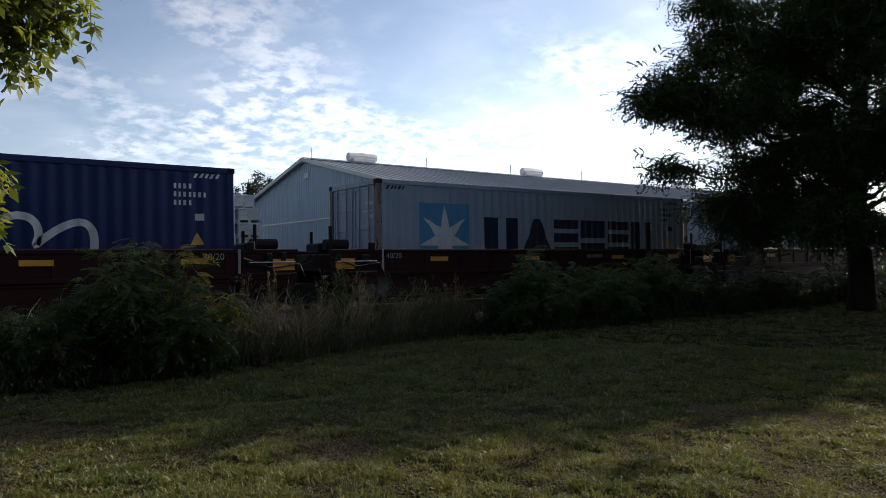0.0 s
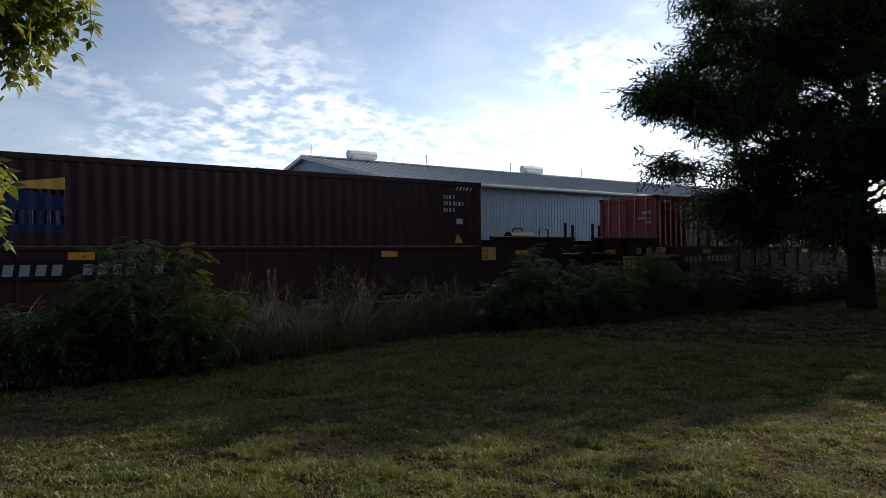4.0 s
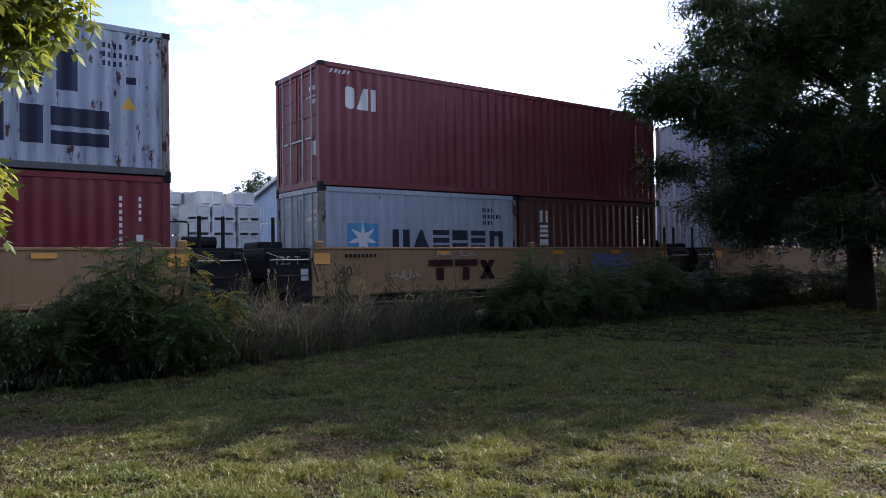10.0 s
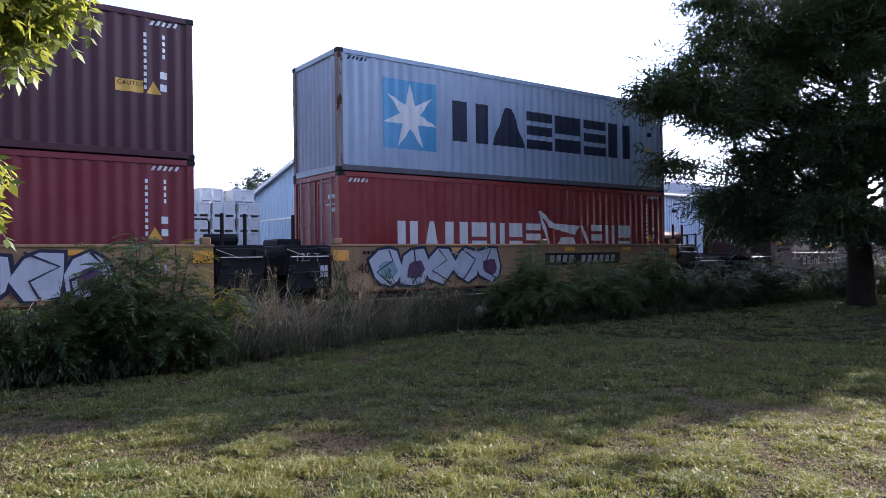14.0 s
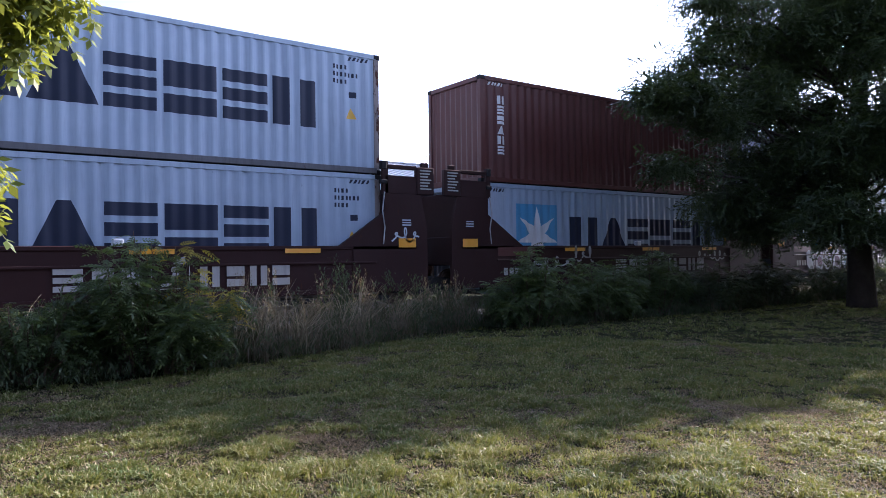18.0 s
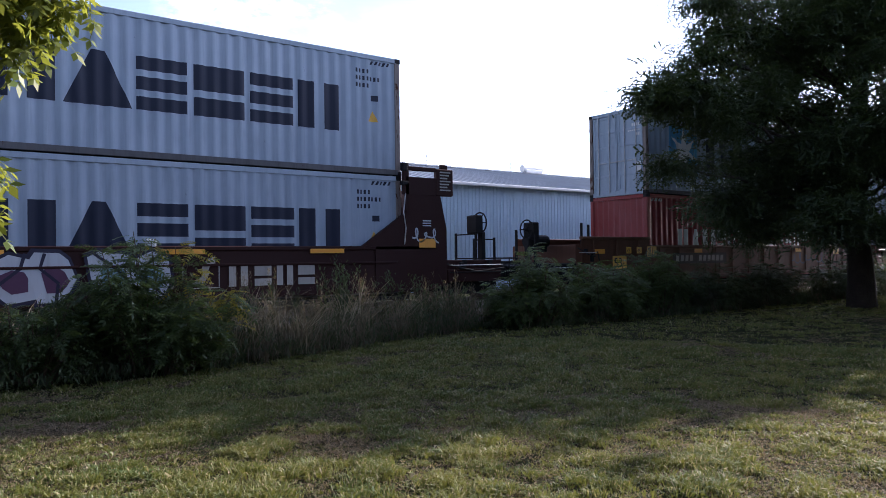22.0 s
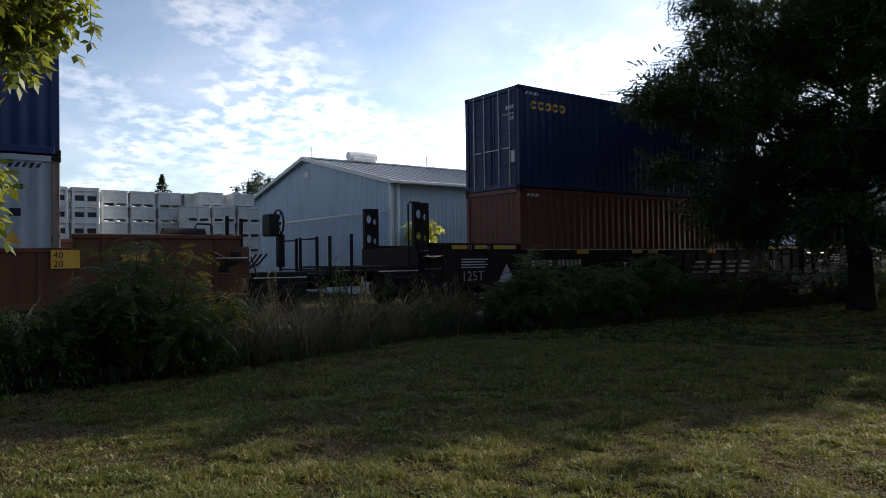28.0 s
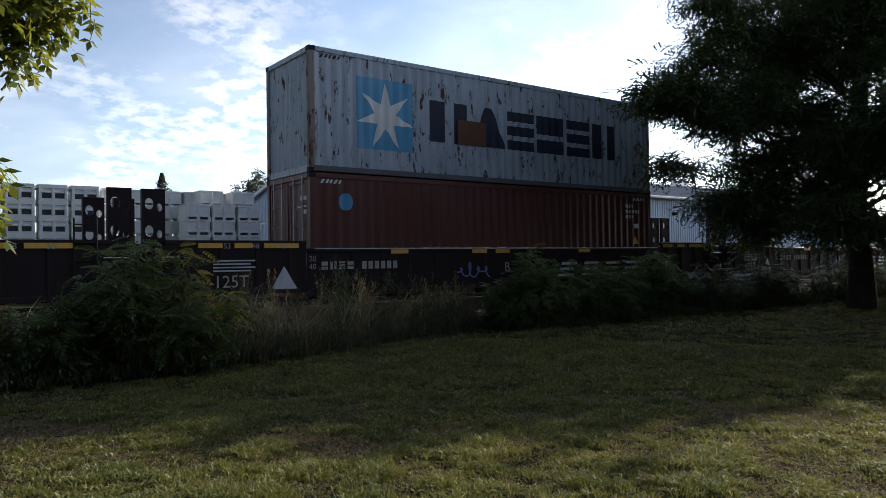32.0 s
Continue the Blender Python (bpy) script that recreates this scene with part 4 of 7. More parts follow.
def wagon_brown(key, first=False, last=False, material=None, number=True):
    m = material or TTX_BROWN
    w = wagon(key, "rusty brown long well wagon with raised ends, sprayed with paint" if m is TTX_BROWN else "dark brown long well wagon with raised ends")
    sill(w, -.15, LONG + .15, SILL_LOW, SILL_TOP + .02, m, 12)
    sill(w, -3.35, -.15, SILL_LOW + .1, SILL_TOP + .28, m, 3)
    sill(w, LONG + .15, LONG + 3.35, SILL_LOW + .1, SILL_TOP + .28, m, 3)
    well_floor(w, -2.9, LONG + 2.9)
    for x0, x1 in ((-3.55, -2.7), (LONG + 2.7, LONG + 3.55)):
        end_platform(w, x0, x1, .9, 1.5, m)
    for x in (-.12, LONG + .02):
        flat_marks([rect(x - .22, 1.1, x + .26, 1.44)], YELLOW, w, "load_mark", -SIDE - .004, "yellow load limit plate")
        lettering("40", x - .18, 1.29, .12, INK, w)
        lettering("20", x - .18, 1.13, .12, INK, w)
    flat_marks([rect(-2.0, .75, -1.35, 1.15)], YELLOW, w, "length_plate", label="yellow length plate")
    lettering("53", -1.95, .8, .3, INK, w, label="dark painted number")
    for x, tx in ((-1.35, "48"), (-.85, "45")):
        flat_marks([rect(x, 1.22, x + .24, 1.42)], YELLOW, w, "load_mark")
        lettering(tx, x + .02, 1.25, .12, INK, w)
    reflectors(w, (2.2, 8.9, -2.8, LONG + 1.0), 1.22, .45, .14)
    if number:
        flat_marks([rect(1.0, .86, 4.1, 1.22)], STEEL_BLACK, w, "number_board", label="black number board")
        flat_marks([rect(1.16 + .255 * i, .94, 1.32 + .255 * i, 1.14, .03) for i in range(11) if i != 4], FADED_WHITE, w, "number_mark", -SIDE - .007)
    else:
        flat_marks([rect(4.76, .62, 7.46, 1.17)], STEEL_BLACK, w, "logo_board", label="black board with pale slanted bars")
        flat_marks([rect(5.08 + .76 * i, .72, 5.36 + .76 * i, .985, .09) for i in range(2)] + [rect(6.5, .72, 7.1, .84, .04), rect(6.68, .845, 6.98, .995, .05)] + [rect(4.98 + .76 * i, 1.0, 5.62 + .76 * i, 1.12, .04) for i in range(3)],
                   FADED_WHITE, w, "logo_mark", -SIDE - .007)
    flat_marks(scrawl(8.6, .7, 2.6, .5, 6, ord(key), .045), SPRAY_DARK, w, "graffiti", -SIDE - .005, "dark sprayed scribble")
    bogie(w, LONG + 3.72, key)
    if first:
        bogie(w, -2.3, key)
    for x in (LONG + 3.1, -3.2):
        hand_rail(w, x, -1.3, 1.4, 2.15)
        hand_rail(w, x + .3, -1.3, 1.4, 2.1)
        hand_rail(w, x + .1, 1.1, 1.4, 2.1, .4)
    hoses(w, LONG + 3.2, LONG + 4.1, 1.3, 5)
    part("air_tank", Geo().rod((LONG + 2.2, .2, 1.75), (LONG + 3.1, .2, 1.75), .2, 16), STEEL_BLACK, w, smooth=False)
    if first:
        end_platform(w, -4.6, -3.5, .75, .95)
        coupler_end(w, -1, -4.6, .9)
        brake_wheel(w, -4.95, -.8, 1.95, .27)
        part("air_tank", Geo().rod((-4.5, -.3, 1.62), (-3.7, -.3, 1.62), .19, 16).box(-4.4, -.45, 1.3, -4.3, -.15, 1.5).box(-3.9, -.45, 1.3, -3.8, -.15, 1.5), STEEL_BLACK, w)
    if last:
        end_platform(w, LONG + 3.5, LONG + 4.9, .75, .95)
        brake_wheel(w, LONG + 4.5, -.7, 2.05, .3)
        coupler_end(w, 1, LONG + 4.9, .9)


def sprayed_piece(w, x0, x1, z0, z1, seed):
    """A large sprayed piece: jagged silver shapes with dark outlines and strokes that spell nothing."""
    rnd = random.Random(seed)
    n = max(3, int((x1 - x0) / .72))
    step = (x1 - x0) / n
    mid, half = (z0 + z1) / 2, (z1 - z0) / 2
    for i in range(n):
        cx = x0 + step * (i + .5) + rnd.uniform(-.08, .08)
        k = rnd.choice((7, 8, 9))
        ang = sorted(2 * math.pi * (j + rnd.uniform(-.3, .3)) / k for j in range(k))
        rad = [rnd.uniform(.72, 1.15) for _ in ang]
        shape = [(cx + step * .68 * r * math.cos(t), mid + half * 1.2 * r * math.sin(t)) for t, r in zip(ang, rad)]
        shape = [(x, min(z1, max(z0, z))) for x, z in shape]
        inner = [(cx + (x - cx) * .86, mid + (z - mid) * .86) for x, z in shape]
        core = [(cx + (x - cx) * .5 + .04, mid + (z - mid) * .42 - .06) for x, z in shape]
        flat_marks([shape], SPRAY_DARK, w, "graffiti", -SIDE - .0035 - .0008 * i, "dark sprayed outline")
        flat_marks([inner], SPRAY_SILVER, w, "graffiti", -SIDE - .011 - .0008 * i, "silver sprayed fill")
        flat_marks([core], rnd.choice((SPRAY_TEAL, SPRAY_PURPLE, SPRAY_SILVER)), w, "graffiti", -SIDE - .019 - .0004 * i)
        pts = [(cx + step * rnd.uniform(-.4, .4), mid + half * f) for f in (-.8, -.2, .3, .8)]
        flat_marks(ribbon(pts, rnd.uniform(.03, .06)), SPRAY_DARK, w, "graffiti", -SIDE - .024, "dark sprayed stroke")


def end_clutter(w, x0, x1, z0, z1, seed):
    """Brackets, pipes and grab irons on the near face of a wagon's end."""
    rnd = random.Random(seed)
    y = -1.44
    for i in range(3):
        x = rnd.uniform(x0, x1 - .2)
        z = rnd.uniform(z0, z1 - .15)
        part("bracket", Geo().box(x, y - .06, z, x + rnd.uniform(.1, .25), y + .02, z + rnd.uniform(.06, .2), .01), STEEL_BLACK, w)
    for i in range(2):
        z = z0 + (z1 - z0) * (.3 + .4 * i)
        part("grab_iron", Geo().tube([(x0 + .1, y, z), (x0 + .1, y - .08, z), (x1 - .1, y - .08, z), (x1 - .1, y, z)], .012, 5), SILVER if i else STEEL_BLACK, w)
    a = rnd.uniform(x0, x1)
    part("brake_pipe", Geo().tube([(x0, y - .03, z1 - .1), ((x0 + x1) / 2, y - .06, z1 - .3), (x1, y - .04, z1 - .22), (x1 + .15, y - .02, z0 + .1)], .02, 6), RUBBER, w)


def wagon_ochre(key, letter, first=False, last=False, board=False, art=0):
    w = wagon(key, "faded ochre yellow well wagon with black ends and graffiti")
    sill(w, -.32, LONG + .32, SILL_LOW, SILL_TOP, TTX_YELLOW, 0, .06)
    well_floor(w, 0, LONG)
    for x0, x1 in ((-1.42, -.34), (LONG + .34, LONG + 1.42)):
        end_platform(w, x0, x1, .78, 1.44)
        part("end_box", Geo().box(x0 + .08, -1.43, .5, x1 - .05, -1.36, 1.38, .02), STEEL_BLACK, w)
    lettering("125 T", -1.22, 1.08, .19, FADED_WHITE, w, y=-1.437, label="white painted weight mark")
    flat_marks([rect(-.6, .72, -.42, .98)], SPRAY_SILVER, w, "data_plate", -1.437, "pale data plate")
    reflectors(w, (-.28, LONG - .12), 1.08, .4, .24)
    reflectors(w, (3.1, 7.2, 9.7), 1.26, .42, .1)
    lettering("40", .35, .78, .24, STEEL_BLACK, w, label="black painted number")
    lettering(letter, 8.2, .98, .2, STEEL_BLACK, w)
    for x in (-.25, LONG + .05, 6.3):
        part("container_guide", Geo().box(x, -1.46, 1.45, x + .2, -1.32, 1.6, .02), TTX_YELLOW, w)
    for x in (-1.1, LONG + .6, LONG + 1.1):
        hand_rail(w, x, -1.1, 1.4, 2.12)
    hand_rail(w, LONG + .55, .9, 1.4, 2.1, .45)
    part("air_reservoir", Geo().rod((LONG + .5, -.3, 1.58), (LONG + 1.2, -.3, 1.58), .14, 12), STEEL_BLACK, w)
    part("end_gear", Geo().box(-1.2, -.5, 1.42, -.6, .4, 1.6, .04), STEEL_BLACK, w)
    hoses(w, LONG + 1.2, LONG + 2.3, 1.4, 7)
    for x in (4.0, 9.3):
        part("step_rail", Geo().box(x, -1.5, .36, x + 1.6, -1.43, .46, .01), TTX_YELLOW, w)
    if board:
        bx = 2.57 if key == "G" else 6.4
        flat_marks([rect(bx, .86, bx + 3.2, 1.2)], STEEL_BLACK, w, "number_board", label="black number board")
        flat_marks([rect(bx + .17 + .26 * i, .93, bx + .34 + .26 * i, 1.13, .04) for i in range(11) if i != 4], FADED_WHITE, w, "number_mark", -SIDE - .007)
    else:
        sh = -3.6 if key == "H" else 0
        flat_marks([[(x + sh, z) for x, z in q] for q in [rect(6.45, .98, 7.2, 1.14), rect(6.7, .62, 6.92, .94), rect(7.28, .98, 8.02, 1.14), rect(7.53, .62, 7.75, .94)]
                   + [[(8.1, .62), (8.3, .62), (8.62, 1.12), (8.42, 1.12)], [(8.42, .62), (8.62, .62), (8.3, 1.12), (8.1, 1.12)]]], MAROON, w, "logo_mark", -SIDE - (.031 if art == 4 else .004), label="oxide red block marks")
    flat_marks([rect(.5 + .11 * i, 1.22, .57 + .11 * i, 1.3) for i in range(8)], STEEL_BLACK, w, "number_mark")
    if art == 1:
        flat_marks(scrawl(.5, .55, 1.2, .7, 5, 2, .035), FADED_WHITE, w, "graffiti", label="white sprayed scribble")
        flat_marks(scrawl(2.7, 1.22, 1.1, .2, 4, 9, .03), FADED_WHITE, w, "graffiti", label="white sprayed scribble")
    elif art == 2:
        flat_marks(scrawl(1.6, .66, 1.0, .26, 5, 15, .03), FADED_WHITE, w, "graffiti", -SIDE - .008, "white sprayed scribble")
        flat_marks(scrawl(7.2, .55, .9, .62, 4, 5, .03), FADED_WHITE, w, "graffiti", -SIDE - .008, "white sprayed scribble")
        for a in range(7):
            zz = .72 + .08 * a
            flat_marks(ribbon([(8.75 + .1 * (a % 3), zz), (9.3, zz + .05), (9.9, zz - .03), (10.3 + .12 * (a % 4), zz + .03)], .075), SPRAY_BLUE, w, "graffiti", -SIDE - .003, "faded blue sprayed stroke")
    elif art == 5:
        flat_marks(scrawl(8.65, 1.1, 1.15, .3, 5, 12, .035), FADED_WHITE, w, "graffiti", label="white sprayed scribble")
        flat_marks(scrawl(8.7, .6, .85, .4, 5, 13, .03), FADED_WHITE, w, "graffiti", label="white sprayed scribble")
    elif art >= 3:
        x0 = .78 if art == 3 else 5.6
        sprayed_piece(w, x0, x0 + (4.0 if art == 3 else 4.9), .38, 1.42, art)
        if art == 4:
            flat_marks([rect(6.3, .56, 8.75, 1.2)], TTX_YELLOW, w, "logo_plate", -SIDE - .0285, "ochre plate around the marks")
            flat_marks(scrawl(10.95, .8, .65, .36, 5, 14, .025), FADED_WHITE, w, "graffiti", label="white sprayed scribble")
    flat_marks(scrawl(3.0, 1.16, 1.4, .24, 4, ord(key), .025), FADED_WHITE, w, "graffiti", -SIDE - .03 if art == 3 else -SIDE - .005, "thin white scribble")
    bogie(w, LONG + 1.62 if not last else LONG + 1.8, key)
    if first:
        bogie(w, -1.7, key)
        end_platform(w, -3.1, -1.42, .78, 1.0, TTX_YELLOW)
        coupler_end(w, -1, -3.1, 1.0)
        brake_wheel(w, -2.75, -.4, 1.95, .28)
    if last:
        end_platform(w, LONG + 1.42, LONG + 3.0, .78, 1.0)
        coupler_end(w, 1, LONG + 3.0, 1.0)
        part("air_tank", Geo().rod((LONG + .6, -.5, 1.68), (LONG + 1.7, -.5, 1.68), .22, 16), TTX_BROWN, w)


def high_end(w, x, s, key):
    """The tall gusseted end of a wagon: s = -1 at the low x end, 1 at the other. x: the container's end there."""
    for yy in (-1, 1):
        y0, y1 = (-SIDE, -SIDE + .1) if yy < 0 else (SIDE - .1, SIDE)
        g = Geo()
        pts = [(x - s * 1.25, SILL_TOP), (x - s * .02, 2.28), (x - s * .02, 2.72), (x + s * 1.02, 2.72), (x + s * 1.2, 1.9), (x + s * 1.2, .45), (x - s * .9, .45), (x - s * .9, SILL_TOP)]
        g.slab(pts, y0, y1)
        part("end_gusset", g, CSX_BROWN, w)
        a, b = sorted((x + s * .9, x + s * 1.42))
        part("sign_box", Geo().box(a, y0 - .02, 2.72, b, y1 + .02, 3.4, .02).box(a + .15, y0, 3.4, b - .15, y1, 3.52, .02), CSX_BROWN, w)
        if yy < 0:
            flat_marks([rect(a + .09, 3.3 - .075 * i, b - .09 - .05 * (i % 3), 3.335 - .075 * i) for i in range(7)], FADED_WHITE, w, "notice_mark", y0 - .024, "rows of white painted bars")
        # frame round the opening
        c, d = sorted((x - s * .02, x + s * .9))
        part("end_frame", Geo().box(c, y0, 3.32, d, y1, 3.42, .012).box(c, y0, 2.72, d, y1, 3.16, .012).box(x - s * .02 - .06, y0, 2.72, x - s * .02 + .1, y1, 3.5, .012), CSX_BROWN, w)
        part("lock_lugs", Geo().box(x - s * .05 - .07, y0 - .03, 3.3, x - s * .05 + .07, y1, 3.5, .015).box(x - s * .05 - .09, y0 - .03, 2.95, x - s * .05 + .09, y1, 3.05, .015), STEEL_BLACK, w)
    a, b = sorted((x + s * .3, x + s * 1.1))
    part("bulkhead", Geo().box(a, -SIDE + .1, .95, b, SIDE - .1, 1.7, .02).box(x + s * .5 - .06, -SIDE + .1, 1.7, x + s * .5 + .06, SIDE - .1, 2.9, .01), CSX_BROWN, w)
    flat_marks([rect(min(x + s * .35, x + s * .85), 1.42, max(x + s * .35, x + s * .85), 1.64)], ORANGE, w, "reflector", -SIDE - .004, "orange reflector plate")
    flat_marks([rect(x + s * .6 - .14 + .001, 1.95 + .06 * i, x + s * .6 + .12, 1.98 + .06 * i) for i in range(3)], SPRAY_SILVER, w, "notice_mark", -SIDE - .004)
    part("chain", Geo().tube([(x - s * .05, -SIDE - .03, 2.75), (x - s * .12, -SIDE - .04, 2.3), (x - s * .05, -SIDE - .03, 1.9), (x - s * .1, -SIDE - .03, 1.5)], .016, 5), SILVER, w)


def wagon_umber(key, art=0, first=False, last=False, plain=False):
    w = wagon(key, "dark umber well wagon with tall gusseted ends and notices")
    sill(w, -.9, LONG + .9, SILL_LOW, SILL_TOP, CSX_BROWN, 0)
    part("rub_rail", Geo().box(.3, -SIDE - .03, 1.05, LONG - .3, -SIDE, 1.1, .008), CSX_BROWN, w)
    well_floor(w, 0, LONG)
    high_end(w, 0, -1, key)
    high_end(w, LONG, 1, key)
    for x in (2.9, 6.4, 9.6):
        flat_marks([rect(x, 1.3, x + .85, 1.4)], ORANGE, w, "reflector", label="orange reflector plate")
    part("container_guide", Geo().box(6.1, -1.5, 1.45, 6.3, -1.36, 1.6, .02), SPRAY_SILVER, w)
    flat_marks([rect(.35, 1.18, 1.7, 1.42)], SIGN_RED, w, "notice_board", label="oxide red notice board")
    if plain:
        flat_marks(block_marks([(1.2 + .36 * i, .26, k) for i, k in enumerate(("slab", "bars", "post", "post"))], .62, .3), FADED_WHITE, w, "owner_mark")
        flat_marks([rect(3.0 + .3 * i, .66, 3.2 + .3 * i, .9) for i in range(5)], FADED_WHITE, w, "number_mark")
    else:
        flat_marks(block_marks([(5.1, .5, "bars"), (5.75, .38, "slab"), (6.25, .38, "slab"), (7.75, .4, "post"), (8.3, .38, "slab"), (8.8, .38, "post"), (9.3, .4, "slab")], .62, .42)
                   + arc_band(7.02, .97, .2, .32, 265, 350, 7) + arc_band(7.48, .95, .16, .3, 95, 180, 7) + [rect(6.8, .6, 7.55, .62), rect(6.8, 1.06, 7.55, 1.08), rect(6.8, .63, 6.82, 1.05), rect(7.53, .63, 7.55, 1.05)], FADED_WHITE, w, "logo_mark", label="large white block marks")
        flat_marks([rect(.55 + .2 * i, .66, .69 + .2 * i, .86) for i in range(9) if i != 4], FADED_WHITE, w, "number_mark")
    if art == 1:
        sprayed_piece(w, 1.3, 4.9, .36, 1.38, 7)
    elif art == 2:
        flat_marks(scrawl(9.3, .9, 1.8, .42, 6, 8, .05), FADED_WHITE, w, "graffiti", label="white sprayed scribble")
        flat_marks(scrawl(1.5, .75, 1.7, .45, 4, 3, .045), FADED_WHITE, w, "graffiti", label="white sprayed scribble")
        flat_marks(scrawl(3.2, .9, .9, .6, 3, 6, .05), FADED_WHITE, w, "graffiti", label="white sprayed scribble")
    elif art == 3:
        sprayed_piece(w, 2.6, 6.6, .36, 1.44, 9)
    else:
        flat_marks(scrawl(.4, .8, 2.2, .4, 5, ord(key), .05), FADED_WHITE, w, "graffiti", label="white sprayed scribble")
    flat_marks(scrawl(LONG + .15, 1.5, .8, .45, 3, ord(key) + 1, .04), SPRAY_SILVER, w, "graffiti", label="pale sprayed scribble")
    bogie(w, LONG + 1.55 if not last else LONG + 2.0, key)
    if first:
        bogie(w, -2.0, key)
        end_platform(w, -2.7, -1.2, .85, 1.1, CSX_BROWN)
        coupler_end(w, -1, -2.7, 1.05)
        brake_wheel(w, -2.4, -.7, 2.0)
    if last:
        end_platform(w, LONG + 1.2, LONG + 3.1, .85, 1.1, CSX_BROWN)
        coupler_end(w, 1, LONG + 3.1, 1.05)
        brake_wheel(w, LONG + 2.75, -.9, 2.1, .28)


def pierced_post(parent, x, s):
    """A tall upright with round holes on each side of the wagon's end."""
    for y in (-1.3, 1.12):
        g = Geo()
        # plate built as strips round each hole
        cells = ((x - .2, x + .02, 1.5, 2.03, x - .08, 1.78, .085), (x - .2, x + .02, 2.03, 2.58, x - .08, 2.32, .085),
                 (x + .02, x + .2, 1.5, 1.98, x + .115, 1.72, .06), (x + .02, x + .2, 1.98, 2.58, x + .115, 2.25, .06))
        for x0, x1, z0, z1, cx, cz, r in cells:
            n = 16
            ring = [(cx + r * math.cos(2 * math.pi * i / n), cz + 1.35 * r * math.sin(2 * math.pi * i / n)) for i in range(n)]
            edge = []
            for px, pz in ring:
                dx, dz = px - cx, pz - cz
                k = min((x1 - cx) / dx if dx > 1e-6 else (x0 - cx) / dx if dx < -1e-6 else 1e9, (z1 - cz) / dz if dz > 1e-6 else (z0 - cz) / dz if dz < -1e-6 else 1e9)
                edge.append((cx + dx * k, cz + dz * k))
            # corners pulled out so that the cell is full
            for qx, qz in ((x0, z0), (x1, z0), (x1, z1), (x0, z1)):
                j = min(range(n), key=lambda i: (edge[i][0] - qx) ** 2 + (edge[i][1] - qz) ** 2)
                edge[j] = (qx, qz)
            for i in range(n):
                j = (i + 1) % n
                g.slab([ring[i], ring[j], edge[j], edge[i]], y, y + .05)
        part("pierced_upright", g, BN_BLACK, parent)
        part("upright_edge", Geo().box(x - .22, y - .01, 1.45, x - .19, y + .12, 2.6, .005).box(x + .19, y - .01, 1.45, x + .22, y + .12, 2.6, .005)
             .box(x - .22, y - .01, 2.57, x + .22, y + .12, 2.61, .005), BN_BLACK, parent)


